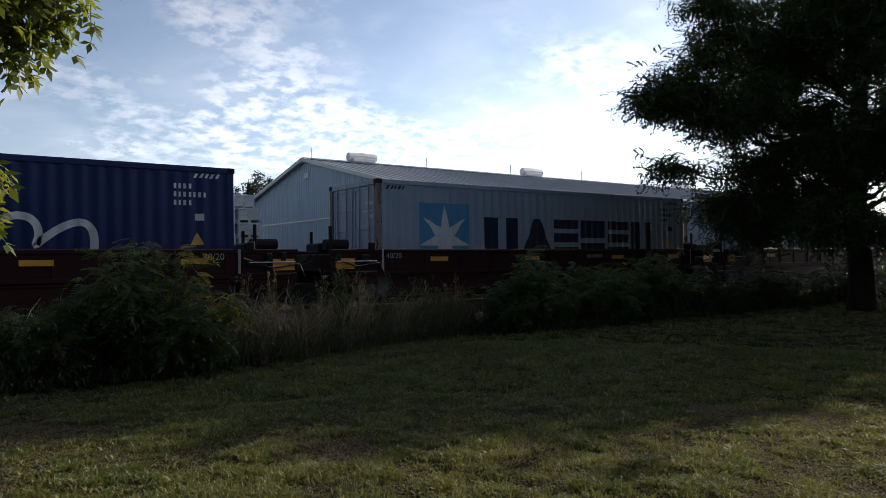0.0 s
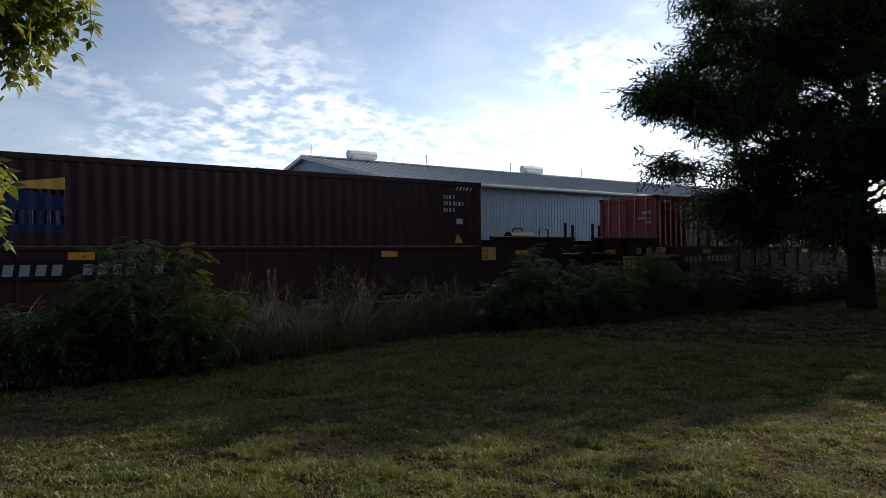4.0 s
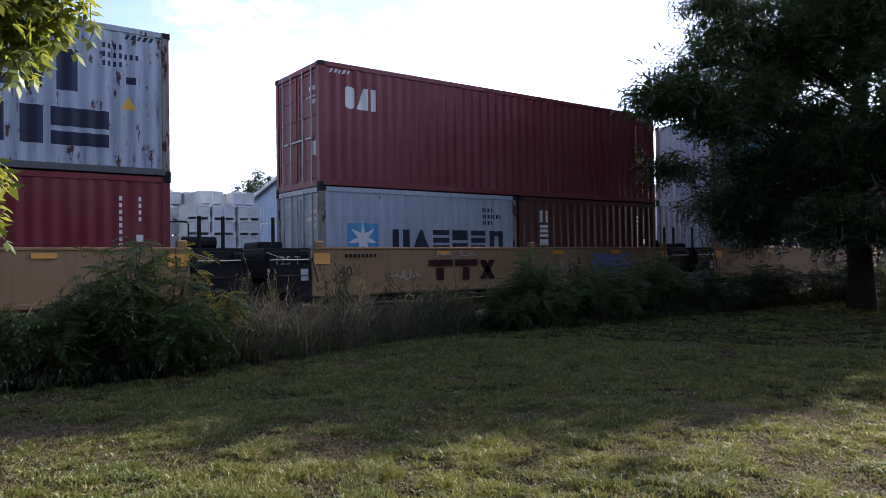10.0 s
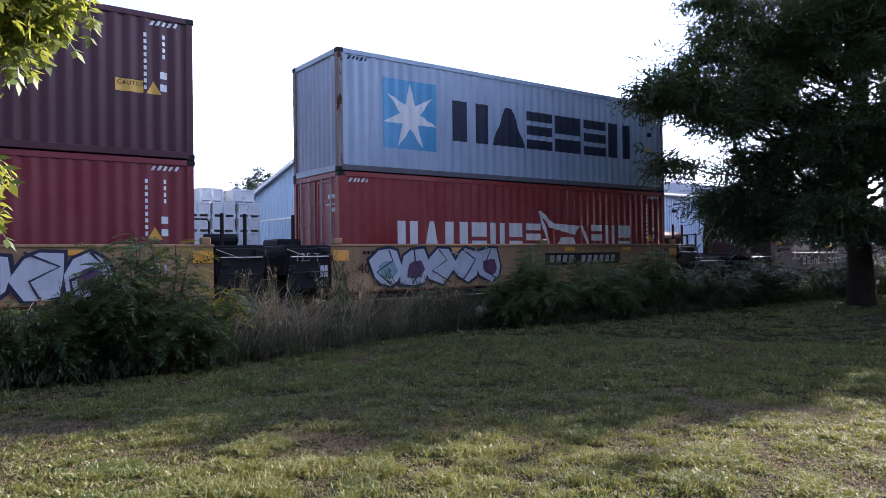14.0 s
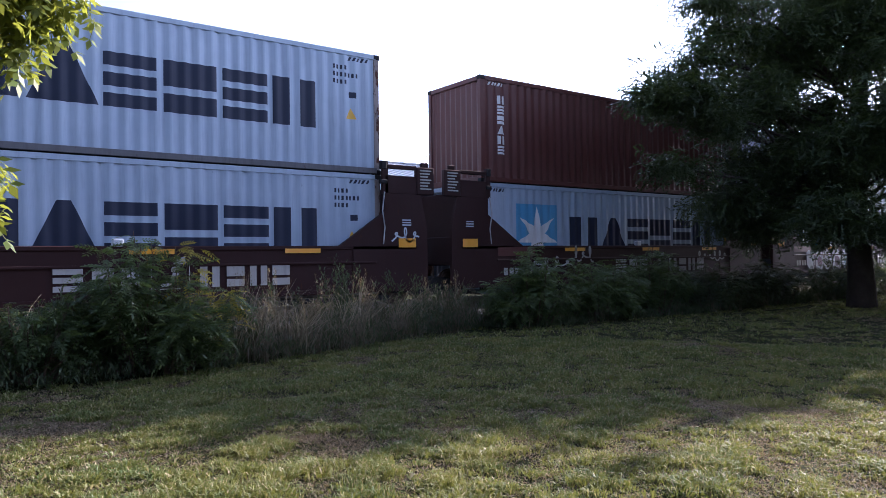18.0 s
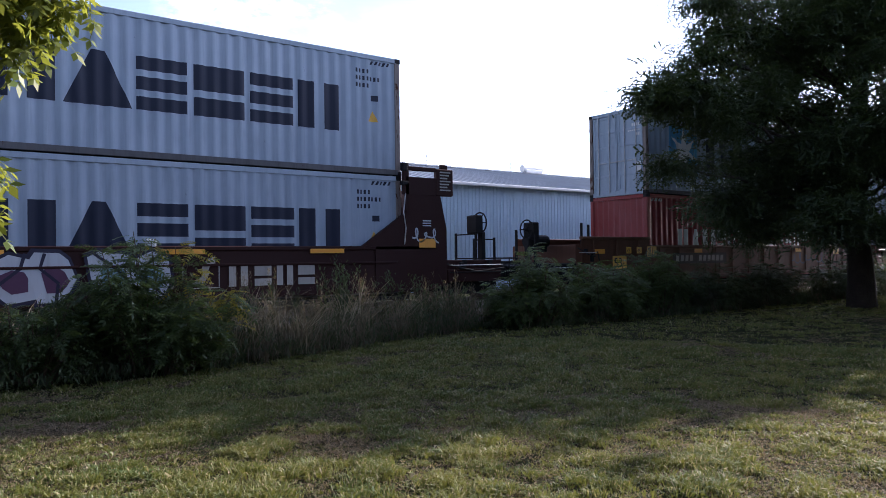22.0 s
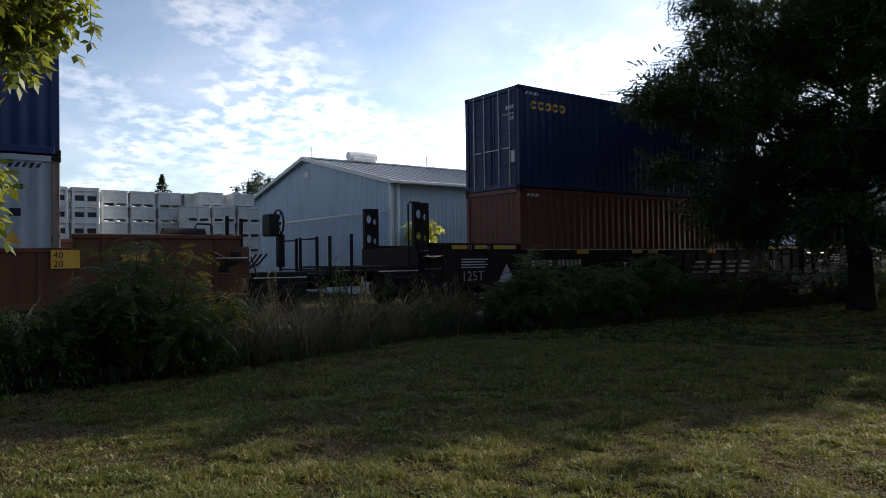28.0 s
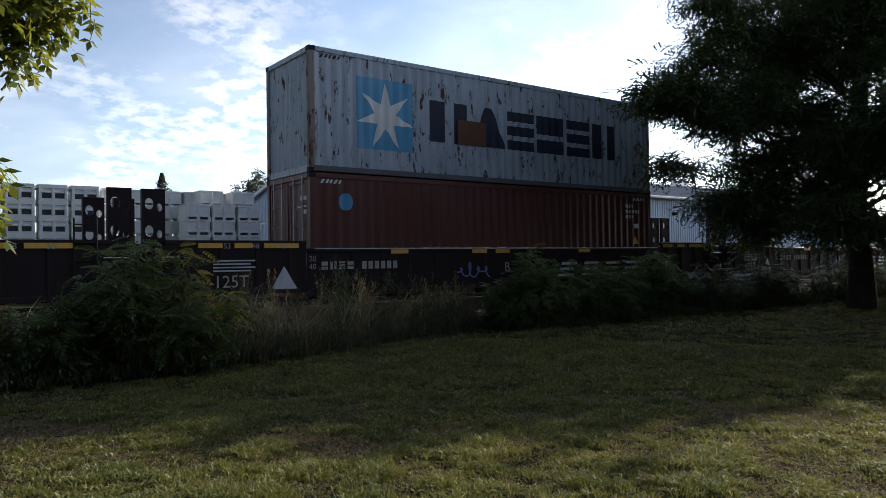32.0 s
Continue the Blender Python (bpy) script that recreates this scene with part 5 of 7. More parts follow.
def wagon_black(key, letter, first=False, last=False):
    w = wagon(key, "sooty black long well wagon with pierced uprights and white marks")
    sill(w, -.2, LONG + .2, SILL_LOW, SILL_TOP - .03, BN_BLACK, 16)
    # silver strip that paints the sun's grazing highlight on the top chord
    part("edge_strip", Geo().box(0, -SIDE - .012, SILL_TOP - .05, LONG, -SIDE + .05, SILL_TOP - .025, .004), SILVER, w, "bright strip in place of sunlight on the top edge")
    sill(w, -3.25, -.2, SILL_LOW + .1, SILL_TOP + .14, BN_BLACK, 4)
    sill(w, LONG + .2, LONG + 3.25, SILL_LOW + .1, SILL_TOP + .14, BN_BLACK, 4)
    well_floor(w, -2.9, LONG + 2.9)
    for x0, x1 in ((-3.6, -2.9), (LONG + 2.9, LONG + 3.6)):
        end_platform(w, x0, x1, .9, 1.5, BN_BLACK)
    pierced_post(w, -3.42, -1)
    pierced_post(w, LONG + 3.32, 1)
    for s, x0 in ((-1, -2.6), (1, LONG + .3)):
        flat_marks([rect(x0, 1.44, x0 + .5, 1.54), rect(x0 + .75, 1.44, x0 + 1.15, 1.54), rect(x0 + 1.4, 1.44, x0 + 2.2, 1.54)], YELLOW, w, "load_mark", label="yellow load strip")
        for i, tx in enumerate(("53", "48", "45") if s < 0 else ("45", "48", "53")):
            lettering(tx, x0 + .52 + .62 * i, 1.43, .11, FADED_WHITE, w)
    for x in (-.16, LONG + .02):
        lettering("20", x, 1.14, .13, FADED_WHITE, w)
        lettering("40", x, .96, .13, FADED_WHITE, w)
    reflectors(w, (2.0, 4.5, 5.3, 8.5), 1.3, .5, .1)
    lettering("125T", -2.3, .62, .26, FADED_WHITE, w, label="white painted weight mark")
    flat_marks([rect(-2.3, .95 + .07 * i, -1.5 + .1 * (i % 2), .98 + .07 * i) for i in range(4)], SPRAY_SILVER, w, "notice_mark")
    flat_marks([[(-1.05, .55), (-.45, .55), (-.75, 1.05)]], SPRAY_SILVER, w, "triangle_mark", label="pale painted triangle")
    flat_marks(block_marks([(.15 + .22 * i, .16, k) for i, k in enumerate(("slab", "post", "bars", "slab"))], .95, .18) + [rect(1.2 + .17 * i, .95, 1.32 + .17 * i, 1.13) for i in range(6)],
               FADED_WHITE, w, "number_mark")
    flat_marks(sum([[rect(7.6 + .95 * i, .6, 8.25 + .95 * i, .68, .03), rect(7.7 + .95 * i, .78, 8.3 + .95 * i, .86, .03), rect(7.78 + .95 * i, .94, 8.4 + .95 * i, 1.02, .03)]
                    for i in range(4)], []), SPRAY_SILVER, w, "logo_mark", label="slanted pale block marks")
    lettering(letter, 5.6, .8, .26, FADED_WHITE, w)
    lettering("53", LONG + .35, .7, .3, SPRAY_SILVER, w)
    ladder(w, LONG + 2.5, -1.46, .45, 2.0)
    flat_marks(scrawl(4.0, .6, 1.1, .5, 4, ord(key), .04), SPRAY_BLUE, w, "graffiti", label="faint sprayed scribble")
    bogie(w, LONG + 3.7, key)
    if first:
        bogie(w, -2.4, key)
        end_platform(w, -4.9, -3.6, .8, 1.05, BN_BLACK)
        coupler_end(w, -1, -4.9, .95)
        hand_rail(w, -3.9, -1.42, .6, 2.6, .38)
    hoses(w, LONG + 3.3, LONG + 4.2, 1.3, 4)


def wagons():
    wagon_maroon("A", first=True)
    wagon_maroon("B")
    wagon_maroon("C", last=True)
    wagon_brown("D", first=True, material=TTX_DARK)
    wagon_brown("E", material=TTX_DARK)
    wagon_brown("F", last=True, material=TTX_DARK)
    wagon_ochre("G", "A", first=True, board=True, art=1)
    wagon_ochre("H", "E", art=2)
    wagon_ochre("I", "D", art=5)
    wagon_ochre("J", "C", art=4)
    wagon_ochre("K", "B", last=True, board=True, art=3)
    wagon_umber("L", first=True, plain=True)
    wagon_umber("M")
    wagon_umber("N", art=2)
    wagon_umber("O", art=1)
    wagon_umber("P", art=3, last=True)
    wagon_brown("Q", first=True)
    wagon_brown("R", number=False)
    wagon_brown("S", last=True)
    wagon_black("T", "A", first=True)
    wagon_black("U", "C")
    wagon_black("V", "B")
    wagon_black("W", "D")


containers()
wagons()

# ---- ground, track and weeds ----


def terrain(x, y):
    """The lie of the land: a lawn, a low ballast bank for the track, level ground beyond."""
    bank = max(0.0, min(1.0, (y - 12.9) / 1.3)) * max(0.0, min(1.0, (19.4 - y) / 1.3))
    return .04 * math.sin(x * .35 + 1) * math.sin(y * .4) * (1 if y < 11 else .3) + .13 * bank


def ground():
    xs = [-900, -300, -120, -50, -25] + [-14 + .7 * i for i in range(86)] + [60, 90, 140, 250, 500, 1200]
    ys = [-500, -150, -50, -20, -10] + [-5 + .5 * i for i in range(60)] + [30, 45, 70, 120, 250, 600, 2500]
    g = Geo()
    n = len(ys)
    g.add([(x, y, terrain(x, y)) for x in xs for y in ys],
          [(i * n + j, (i + 1) * n + j, (i + 1) * n + j + 1, i * n + j + 1) for i in range(len(xs) - 1) for j in range(n - 1)])
    ob = new("ground", g.mesh("ground", GROUND, True))
    tagged(ob, "mown grass with dry patches, in shade and sun", "ground", kind="structure")


def ballast():
    g = Geo()
    xs = [-60 + 2.0 * i for i in range(91)]
    prof = [(13.3, .02), (14.0, .18), (14.55, .26), (17.7, .26), (18.3, .18), (19.0, .02)]
    n = len(prof)
    g.add([(x, y, z) for x in xs for y, z in prof], [(i * n + j, (i + 1) * n + j, (i + 1) * n + j + 1, i * n + j + 1) for i in range(len(xs) - 1) for j in range(n - 1)])
    ob = new("ballast_bed", g.mesh("ballast_bed", BALLAST))
    tagged(ob, "bed of grey crushed stone under the track", "ballast", kind="structure")
    rng = np.random.default_rng(5)
    m = 9000
    px, py = rng.uniform(-4, 34, m), rng.uniform(13.5, 18.6, m)
    pz = np.interp(py, [p[0] for p in prof], [p[1] for p in prof])
    tet = np.array([[(1, 0, -.5), (-.5, .87, -.5), (-.5, -.87, -.5)], [(1, 0, -.5), (0, 0, 1), (-.5, .87, -.5)], [(-.5, .87, -.5), (0, 0, 1), (-.5, -.87, -.5)], [(-.5, -.87, -.5), (0, 0, 1), (1, 0, -.5)]])
    a = rng.uniform(0, 6.28, m)
    s = rng.uniform(.02, .05, m)
    t = np.repeat(tet.reshape(1, 12, 3), m, 0) + rng.normal(0, .12, (m, 1, 3))
    x = t[..., 0] * np.cos(a)[:, None] - t[..., 1] * np.sin(a)[:, None]
    y = t[..., 0] * np.sin(a)[:, None] + t[..., 1] * np.cos(a)[:, None]
    v = np.stack([x * s[:, None] + px[:, None], y * s[:, None] + py[:, None], t[..., 2] * s[:, None] * .8 + pz[:, None]], -1)
    st = new("ballast_stones", fast_mesh("ballast_stones", v.reshape(-1, 3), 3, BALLAST))
    tagged(st, "loose grey crushed stones beside the track", "ballast", kind="stuff")


def track():
    prof = [(-.07, 0), (.07, 0), (.07, .015), (.012, .035), (.012, .12), (.036, .13), (.036, .165), (-.036, .165), (-.036, .13), (-.012, .12), (-.012, .035), (-.07, .015)]
    for s in (-1, 1):
        y0 = TRACK_Y + s * .755
        g = Geo()
        n = len(prof)
        g.add([(x, y0 + a, RAIL_Z - .165 + b) for x in (-60, 120) for a, b in prof], [(i, (i + 1) % n, n + (i + 1) % n, n + i) for i in range(n)])
        tagged(new("rail", g.mesh("rail", RAIL)), "worn steel running rail on wooden ties", "rail", "rails", "structure")
    me = Geo().box(-.11, -1.3, .12, .11, 1.3, .283, .012).mesh("railway_tie", TIE)
    for i in range(70):
        t = new("railway_tie", me)
        t.matrix_basis = pose(-8 + .55 * i, TRACK_Y, 0, 0, 0, random.uniform(-1, 1))
        tagged(t, "weathered wooden tie in grey ballast", "railway tie", "ties of the track", "structure")


def blades(n, px, py, pz, height, width, lean, rng, heading=None):
    """Bent blades of two quads each, as an array of vertices."""
    a = rng.uniform(0, 2 * np.pi, n)
    d = rng.uniform(0, 2 * np.pi, n) if heading is None else heading
    dx, dy = np.cos(d) * lean * height, np.sin(d) * lean * height
    wx, wy = np.cos(a) * width / 2, np.sin(a) * width / 2
    zero = np.zeros(n)
    p0 = np.stack([px, py, pz], -1)
    p1 = np.stack([px + dx * .35, py + dy * .35, pz + height * .6], -1)
    p2 = np.stack([px + dx, py + dy, pz + height * (1 - .35 * lean)], -1)
    w = np.stack([wx, wy, zero], -1)
    q = np.stack([p0 - w * .7, p0 + w * .7, p1 + w, p1 - w, p1 - w, p1 + w, p2 + w * .12, p2 - w * .12], 1)
    return q.reshape(-1, 3)


def soft_noise(x, y, size, seed):
    """Smooth noise from 0 to 1 in patches of that size."""
    table = np.random.default_rng(seed).uniform(0, 1, (256, 256))
    u, v = x / size + 71.3, y / size + 93.7
    i, j = np.floor(u).astype(int), np.floor(v).astype(int)
    a, b = u - i, v - j
    a, b = a * a * (3 - 2 * a), b * b * (3 - 2 * b)
    t = lambda p, q: table[(i + p) % 256, (j + q) % 256]
    return (t(0, 0) * (1 - a) + t(1, 0) * a) * (1 - b) + (t(0, 1) * (1 - a) + t(1, 1) * a) * b


def weed_edge(x):
    """Where the mown grass ends and the uncut strip begins."""
    return np.interp(x, (-6, 3.5, 6, 8, 10, 11.3, 16, 36), (10.2, 10.3, 10.9, 11.6, 12.2, 11.4, 11.3, 11.5))


def lawn():
    """Uneven mown grass: rosettes of green blades, lying thatch and bare dry spots between them."""
    rng = np.random.default_rng(11)
    green, dry = [], []
    for n, k, r0, r1 in ((21000, 10, 4.2, 8.6), (21000, 9, 8.2, 14), (21000, 8, 13, 31)):
        r = np.sqrt(rng.uniform(r0 ** 2, r1 ** 2, n))
        b = np.radians(rng.uniform(1.0, 72, n))
        x, y = r * np.sin(b), r * np.cos(b)
        keep = y < weed_edge(x) + .4
        x, y, r = x[keep], y[keep], r[keep]
        lush = .45 * soft_noise(x, y, .4, 1) + .55 * soft_noise(x, y, .15, 2)
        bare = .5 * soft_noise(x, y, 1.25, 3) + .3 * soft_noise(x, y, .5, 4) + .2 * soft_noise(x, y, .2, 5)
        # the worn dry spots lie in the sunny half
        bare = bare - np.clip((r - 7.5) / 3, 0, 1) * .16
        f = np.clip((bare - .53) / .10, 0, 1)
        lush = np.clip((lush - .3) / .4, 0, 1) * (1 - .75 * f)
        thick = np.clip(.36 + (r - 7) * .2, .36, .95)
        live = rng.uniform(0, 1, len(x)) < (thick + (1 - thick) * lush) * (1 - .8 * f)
        i = np.repeat(np.flatnonzero(live), k)
        m = len(i)
        head = rng.uniform(0, 2 * np.pi, m)
        out = (.014 + .0036 * r[i]) * np.abs(rng.normal(0, 1, m))
        h = (.016 + .066 * lush[i] ** 1.5) * rng.uniform(.5, 1.4, m)
        w = (.003 + .0008 * r[i]) * rng.uniform(.5, 1.6, m)
        green.append((x[i] + np.cos(head) * out, y[i] + np.sin(head) * out, h, w, rng.uniform(.3, 1.35, m), head + rng.normal(0, .7, m)))
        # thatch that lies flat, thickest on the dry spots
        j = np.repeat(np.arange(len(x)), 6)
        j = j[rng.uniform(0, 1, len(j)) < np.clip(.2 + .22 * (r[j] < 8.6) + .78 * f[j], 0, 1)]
        m = len(j)
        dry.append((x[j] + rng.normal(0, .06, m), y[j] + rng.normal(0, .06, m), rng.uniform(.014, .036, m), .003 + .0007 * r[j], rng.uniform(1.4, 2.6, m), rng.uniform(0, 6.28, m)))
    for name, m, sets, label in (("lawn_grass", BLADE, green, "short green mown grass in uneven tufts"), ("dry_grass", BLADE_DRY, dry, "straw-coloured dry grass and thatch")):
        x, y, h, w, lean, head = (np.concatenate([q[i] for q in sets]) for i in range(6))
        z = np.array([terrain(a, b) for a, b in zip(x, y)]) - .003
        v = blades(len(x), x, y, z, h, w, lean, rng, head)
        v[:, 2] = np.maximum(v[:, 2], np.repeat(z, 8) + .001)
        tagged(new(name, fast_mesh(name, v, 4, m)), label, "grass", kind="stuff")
    # the lawn goes on round the camera and behind it
    m = 22000
    x, y = rng.uniform(-9, 24, m), rng.uniform(-9, 10.5, m)
    away = np.degrees(np.arctan2(x, y))
    keep = ((away < 1) | (away > 72) | (np.hypot(x, y) < 4.3)) & (np.hypot(x, y) > .35) & (np.abs(x + 4.2) + np.abs(y - 4.6) > .5)
    x, y = x[keep], y[keep]
    n = len(x)
    z = np.array([terrain(a, b) for a, b in zip(x, y)]) - .003
    v = blades(n, x, y, z, rng.uniform(.02, .06, n), rng.uniform(.01, .03, n), rng.uniform(.4, 1.5, n), rng)
    tagged(new("lawn_grass", fast_mesh("lawn_grass", v, 4, BLADE)), "short green mown grass behind the viewpoint", "grass", kind="stuff")
    # broad-leaved rosettes and taller tufts, in loose colonies
    n, k = 1100, 12
    rr = np.sqrt(rng.uniform(4.3 ** 2, 11 ** 2, n))
    bb = np.radians(rng.uniform(2, 70, n))
    cx, cy = rr * np.sin(bb), rr * np.cos(bb)
    keep = soft_noise(cx, cy, .7, 8) > .55
    cx, cy = np.repeat(cx[keep], k), np.repeat(cy[keep], k)
    n = len(cx)
    head = rng.uniform(0, 2 * np.pi, n)
    out = np.abs(rng.normal(0, .035, n))
    z = np.array([terrain(a, b) for a, b in zip(cx, cy)])
    v = blades(n, cx + np.cos(head) * out, cy + np.sin(head) * out, z, rng.uniform(.025, .075, n), rng.uniform(.008, .02, n), rng.uniform(.5, 1.4, n), rng, head)
    tagged(new("grass_tufts", fast_mesh("grass_tufts", v, 4, BLADE)), "broad-leaved green tufts in the mown grass", "grass", kind="stuff")


def stalks(n, px, py, pz, height, width, lean, heading, rng):
    """Arching stalks of three quads each, leaning by clump."""
    a = rng.uniform(0, 2 * np.pi, n)
    dx, dy = np.cos(heading) * lean * height, np.sin(heading) * lean * height
    w = np.stack([np.cos(a) * width / 2, np.sin(a) * width / 2, np.zeros(n)], -1)
    p = [np.stack([px + dx * k ** 1.9, py + dy * k ** 1.9, pz + height * (k - .3 * lean * k ** 3)], -1) for k in (0, .4, .75, 1.0)]
    q = []
    for i, (w0, w1) in enumerate(((1, .85), (.85, .6), (.6, .15))):
        q += [p[i] - w * w0, p[i] + w * w0, p[i + 1] + w * w1, p[i + 1] - w * w1]
    return np.stack(q, 1).reshape(-1, 3)


def tall_weeds():
    """The uncut strip before the track: fountains of straw, leafy stems, green weeds low down."""
    rng = np.random.default_rng(21)
    c = 460
    cx = np.concatenate([rng.uniform(-4, 11, 320), rng.uniform(11, 34, c - 320)])
    deep = rng.beta(1.0, 1.2, c)
    cy = np.maximum(weed_edge(cx) + .2 + (13.7 - weed_edge(cx)) * deep, np.where(cx < 3.6, 11.3, 0))
    swell = soft_noise(cx, cx * 0, .8, 31)
    ch = rng.uniform(.45, 1.15, c) * (.7 + .4 * deep) * np.where(cx > 10.5, .6, 1.0) * (.62 + .75 * swell)
    k = 22
    i = np.repeat(np.arange(c), k)
    n = len(i)
    head = rng.uniform(0, 2 * np.pi, n)
    out = np.abs(rng.normal(0, .09, n))
    sway = rng.uniform(0, 2 * np.pi, c)[i]
    x, y = cx[i] + np.cos(head) * out, cy[i] + np.sin(head) * out
    z = np.array([terrain(a, b) for a, b in zip(x, y)])
    h = (ch[i] * rng.uniform(.45, 1.2, n)).clip(.2, 1.45)
    arch = rng.uniform(0, 1, c)[i] < .45
    lean = np.where(arch, rng.uniform(.3, 1.5, n), rng.uniform(.03, .45, n))
    v = stalks(n, x, y, z, h, rng.uniform(.006, .02, n), lean, np.where(rng.uniform(0, 1, n) < .5, sway, head) + rng.normal(0, .4, n), rng)
    tagged(new("dry_weeds", fast_mesh("dry_weeds", v, 4, STRAW)), "tall straw-coloured dry weeds along the track", "weeds", kind="stuff")
    # pale arching grass fountains that stand out from the rest
    q = []
    for x0, y0, h0 in ((4.55, 11.15, 1.15), (5.0, 11.5, 1.25), (5.35, 11.2, 1.05), (6.35, 11.7, .95), (6.9, 11.9, 1.15), (7.9, 12.3, 1.05), (8.7, 12.5, .8), (9.5, 12.9, 1.0), (0.6, 11.8, 1.15), (1.2, 12.0, 1.1), (4.2, 11.5, 1.1), (10.2, 13.0, .8)):
        m = 34
        hd = rng.uniform(0, 2 * np.pi, m)
        q.append(stalks(m, x0 + rng.normal(0, .09, m), y0 + rng.normal(0, .07, m), np.full(m, .03), h0 * rng.uniform(.7, 1.25, m), rng.uniform(.012, .022, m), rng.uniform(.25, 1.0, m), hd, rng))
    tagged(new("grass_fountains", fast_mesh("grass_fountains", np.concatenate(q), 4, STRAW_PALE)), "pale arching clumps of uncut grass", "weeds", kind="stuff")
    up = np.flatnonzero(lean < .4)
    j = rng.choice(up, min(len(up), 3000), replace=False)
    m = 9
    tx, ty = x[j] + np.cos(sway[j]) * lean[j] * h[j] * .6, y[j] + np.sin(sway[j]) * lean[j] * h[j] * .6
    sx, sy, sz = np.repeat(tx, m), np.repeat(ty, m), np.repeat(z[j] + h[j] * .88, m)
    off = rng.normal(0, .016, (len(j) * m, 3))
    v = blades(len(j) * m, sx + off[:, 0], sy + off[:, 1], sz + off[:, 2] * 4.5, rng.uniform(.03, .07, len(j) * m), rng.uniform(.006, .013, len(j) * m), rng.uniform(.1, .7, len(j) * m), rng)
    tagged(new("seed_heads", fast_mesh("seed_heads", v, 4, STRAW)), "feathery dry seed heads on the weeds", "weeds", kind="stuff")
    # leafy grey-green stems that stand above the straw
    q = []
    for x0, y0, h0, cnt, sp in ((6.5, 12.3, 1.5, 18, .45), (5.4, 12.0, 1.2, 8, .6), (7.4, 12.6, 1.3, 9, .5), (4.3, 11.6, 1.2, 8, .5), (8.8, 12.9, 1.15, 8, .5), (0.6, 11.4, 1.0, 12, .8), (1.7, 11.2, 1.15, 14, .6), (9.6, 12.8, .9, 16, .6), (18.5, 12.2, .9, 14, 2.0), (24, 12.2, .9, 16, 3.0), (29, 12.2, 1.0, 24, 3.0)):
        for a in range(cnt):
            bx, by = x0 + rng.normal(0, sp * .6), y0 + rng.normal(0, .25)
            hh = h0 * rng.uniform(.6, 1.05)
            lx, ly = rng.normal(0, .12, 2)
            q += [(bx + lx * u * u, by + ly * u * u, .05 + hh * u) for u in rng.uniform(.2, 1, 52) ** .8]
    q = np.array(q) + rng.normal(0, .04, (len(q), 3))
    v = blades(len(q), q[:, 0], q[:, 1], q[:, 2], rng.uniform(.05, .13, len(q)), rng.uniform(.01, .026, len(q)), rng.uniform(.5, 1.5, len(q)), rng)
    tagged(new("leafy_weeds", fast_mesh("leafy_weeds", v, 4, WEED)), "leafy grey-green weed stems above the straw", "weeds", kind="stuff")
    n = 36000
    x = np.where(rng.uniform(0, 1, n) < .45, rng.uniform(-5, 10, n), rng.uniform(10, 36, n))
    y = weed_edge(x) + .05 + (13.8 - weed_edge(x)) * rng.beta(1.1, 1.3, n)
    z = np.array([terrain(a, b) for a, b in zip(x, y)])
    hump = (1.5 * soft_noise(x, y, .55, 33) * soft_noise(x, y, 1.6, 34) + .1).clip(.08, 1)
    v = blades(n, x, y, z + rng.uniform(0, .6, n) * hump, rng.uniform(.05, .2, n), rng.uniform(.01, .03, n), rng.uniform(.3, 1.4, n), rng)
    tagged(new("green_weeds", fast_mesh("green_weeds", v, 4, WEED)), "green weeds and brambles along the track", "weeds", kind="stuff")


# ---- shrubs and trees ----


def turn_matrices(n, rng, tilt0, tilt1, heading=None):
    a = rng.uniform(0, 2 * np.pi, n) if heading is None else heading
    b = rng.uniform(tilt0, tilt1, n)
    c = rng.uniform(-.7, .7, n)
    ca, sa, cb, sb, cc, sc = np.cos(a), np.sin(a), np.cos(b), np.sin(b), np.cos(c), np.sin(c)
    z = np.zeros(n)
    rz = np.stack([np.stack([ca, -sa, z], -1), np.stack([sa, ca, z], -1), np.stack([z, z, z + 1], -1)], 1)
    ry = np.stack([np.stack([cb, z, sb], -1), np.stack([z, z + 1, z], -1), np.stack([-sb, z, cb], -1)], 1)
    rx = np.stack([np.stack([z + 1, z, z], -1), np.stack([z, cc, -sc], -1), np.stack([z, sc, cc], -1)], 1)
    return rz @ ry @ rx


def pinnate(pairs, length, leaflet, width, droop, rng):
    """A feather leaf along +x, as quads."""
    q = []
    for i in range(pairs):
        x = length * (.18 + .82 * i / max(1, pairs - 1))
        z = -droop * (x / length) ** 2 * length
        for s in (-1, 1):
            l = leaflet * (1 - .35 * abs(i / max(1, pairs - 1) - .45)) * rng.uniform(.85, 1.1)
            tip = (x + l * .45, s * l, z - l * .28)
            mid = ((x + tip[0]) / 2, tip[1] / 2, (z + tip[2]) / 2 + .004)
            q += [(x, 0, z), (mid[0] + width, mid[1], mid[2]), tip, (mid[0] - width, mid[1], mid[2])]
    tipx, tz = length, -droop * length
    q += [(tipx, 0, tz), (tipx + leaflet * .4, width, tz - .02), (tipx + leaflet * .9, 0, tz - .05), (tipx + leaflet * .4, -width, tz - .02)]
    r = .004
    q += [(0, -r, 0), (0, r, 0), (length * .5, r, -droop * length * .25), (length * .5, -r, -droop * length * .25)]
    q += [(length * .5, -r, -droop * length * .25), (length * .5, r, -droop * length * .25), (length, r * .4, tz), (length, -r * .4, tz)]
    return np.array(q)


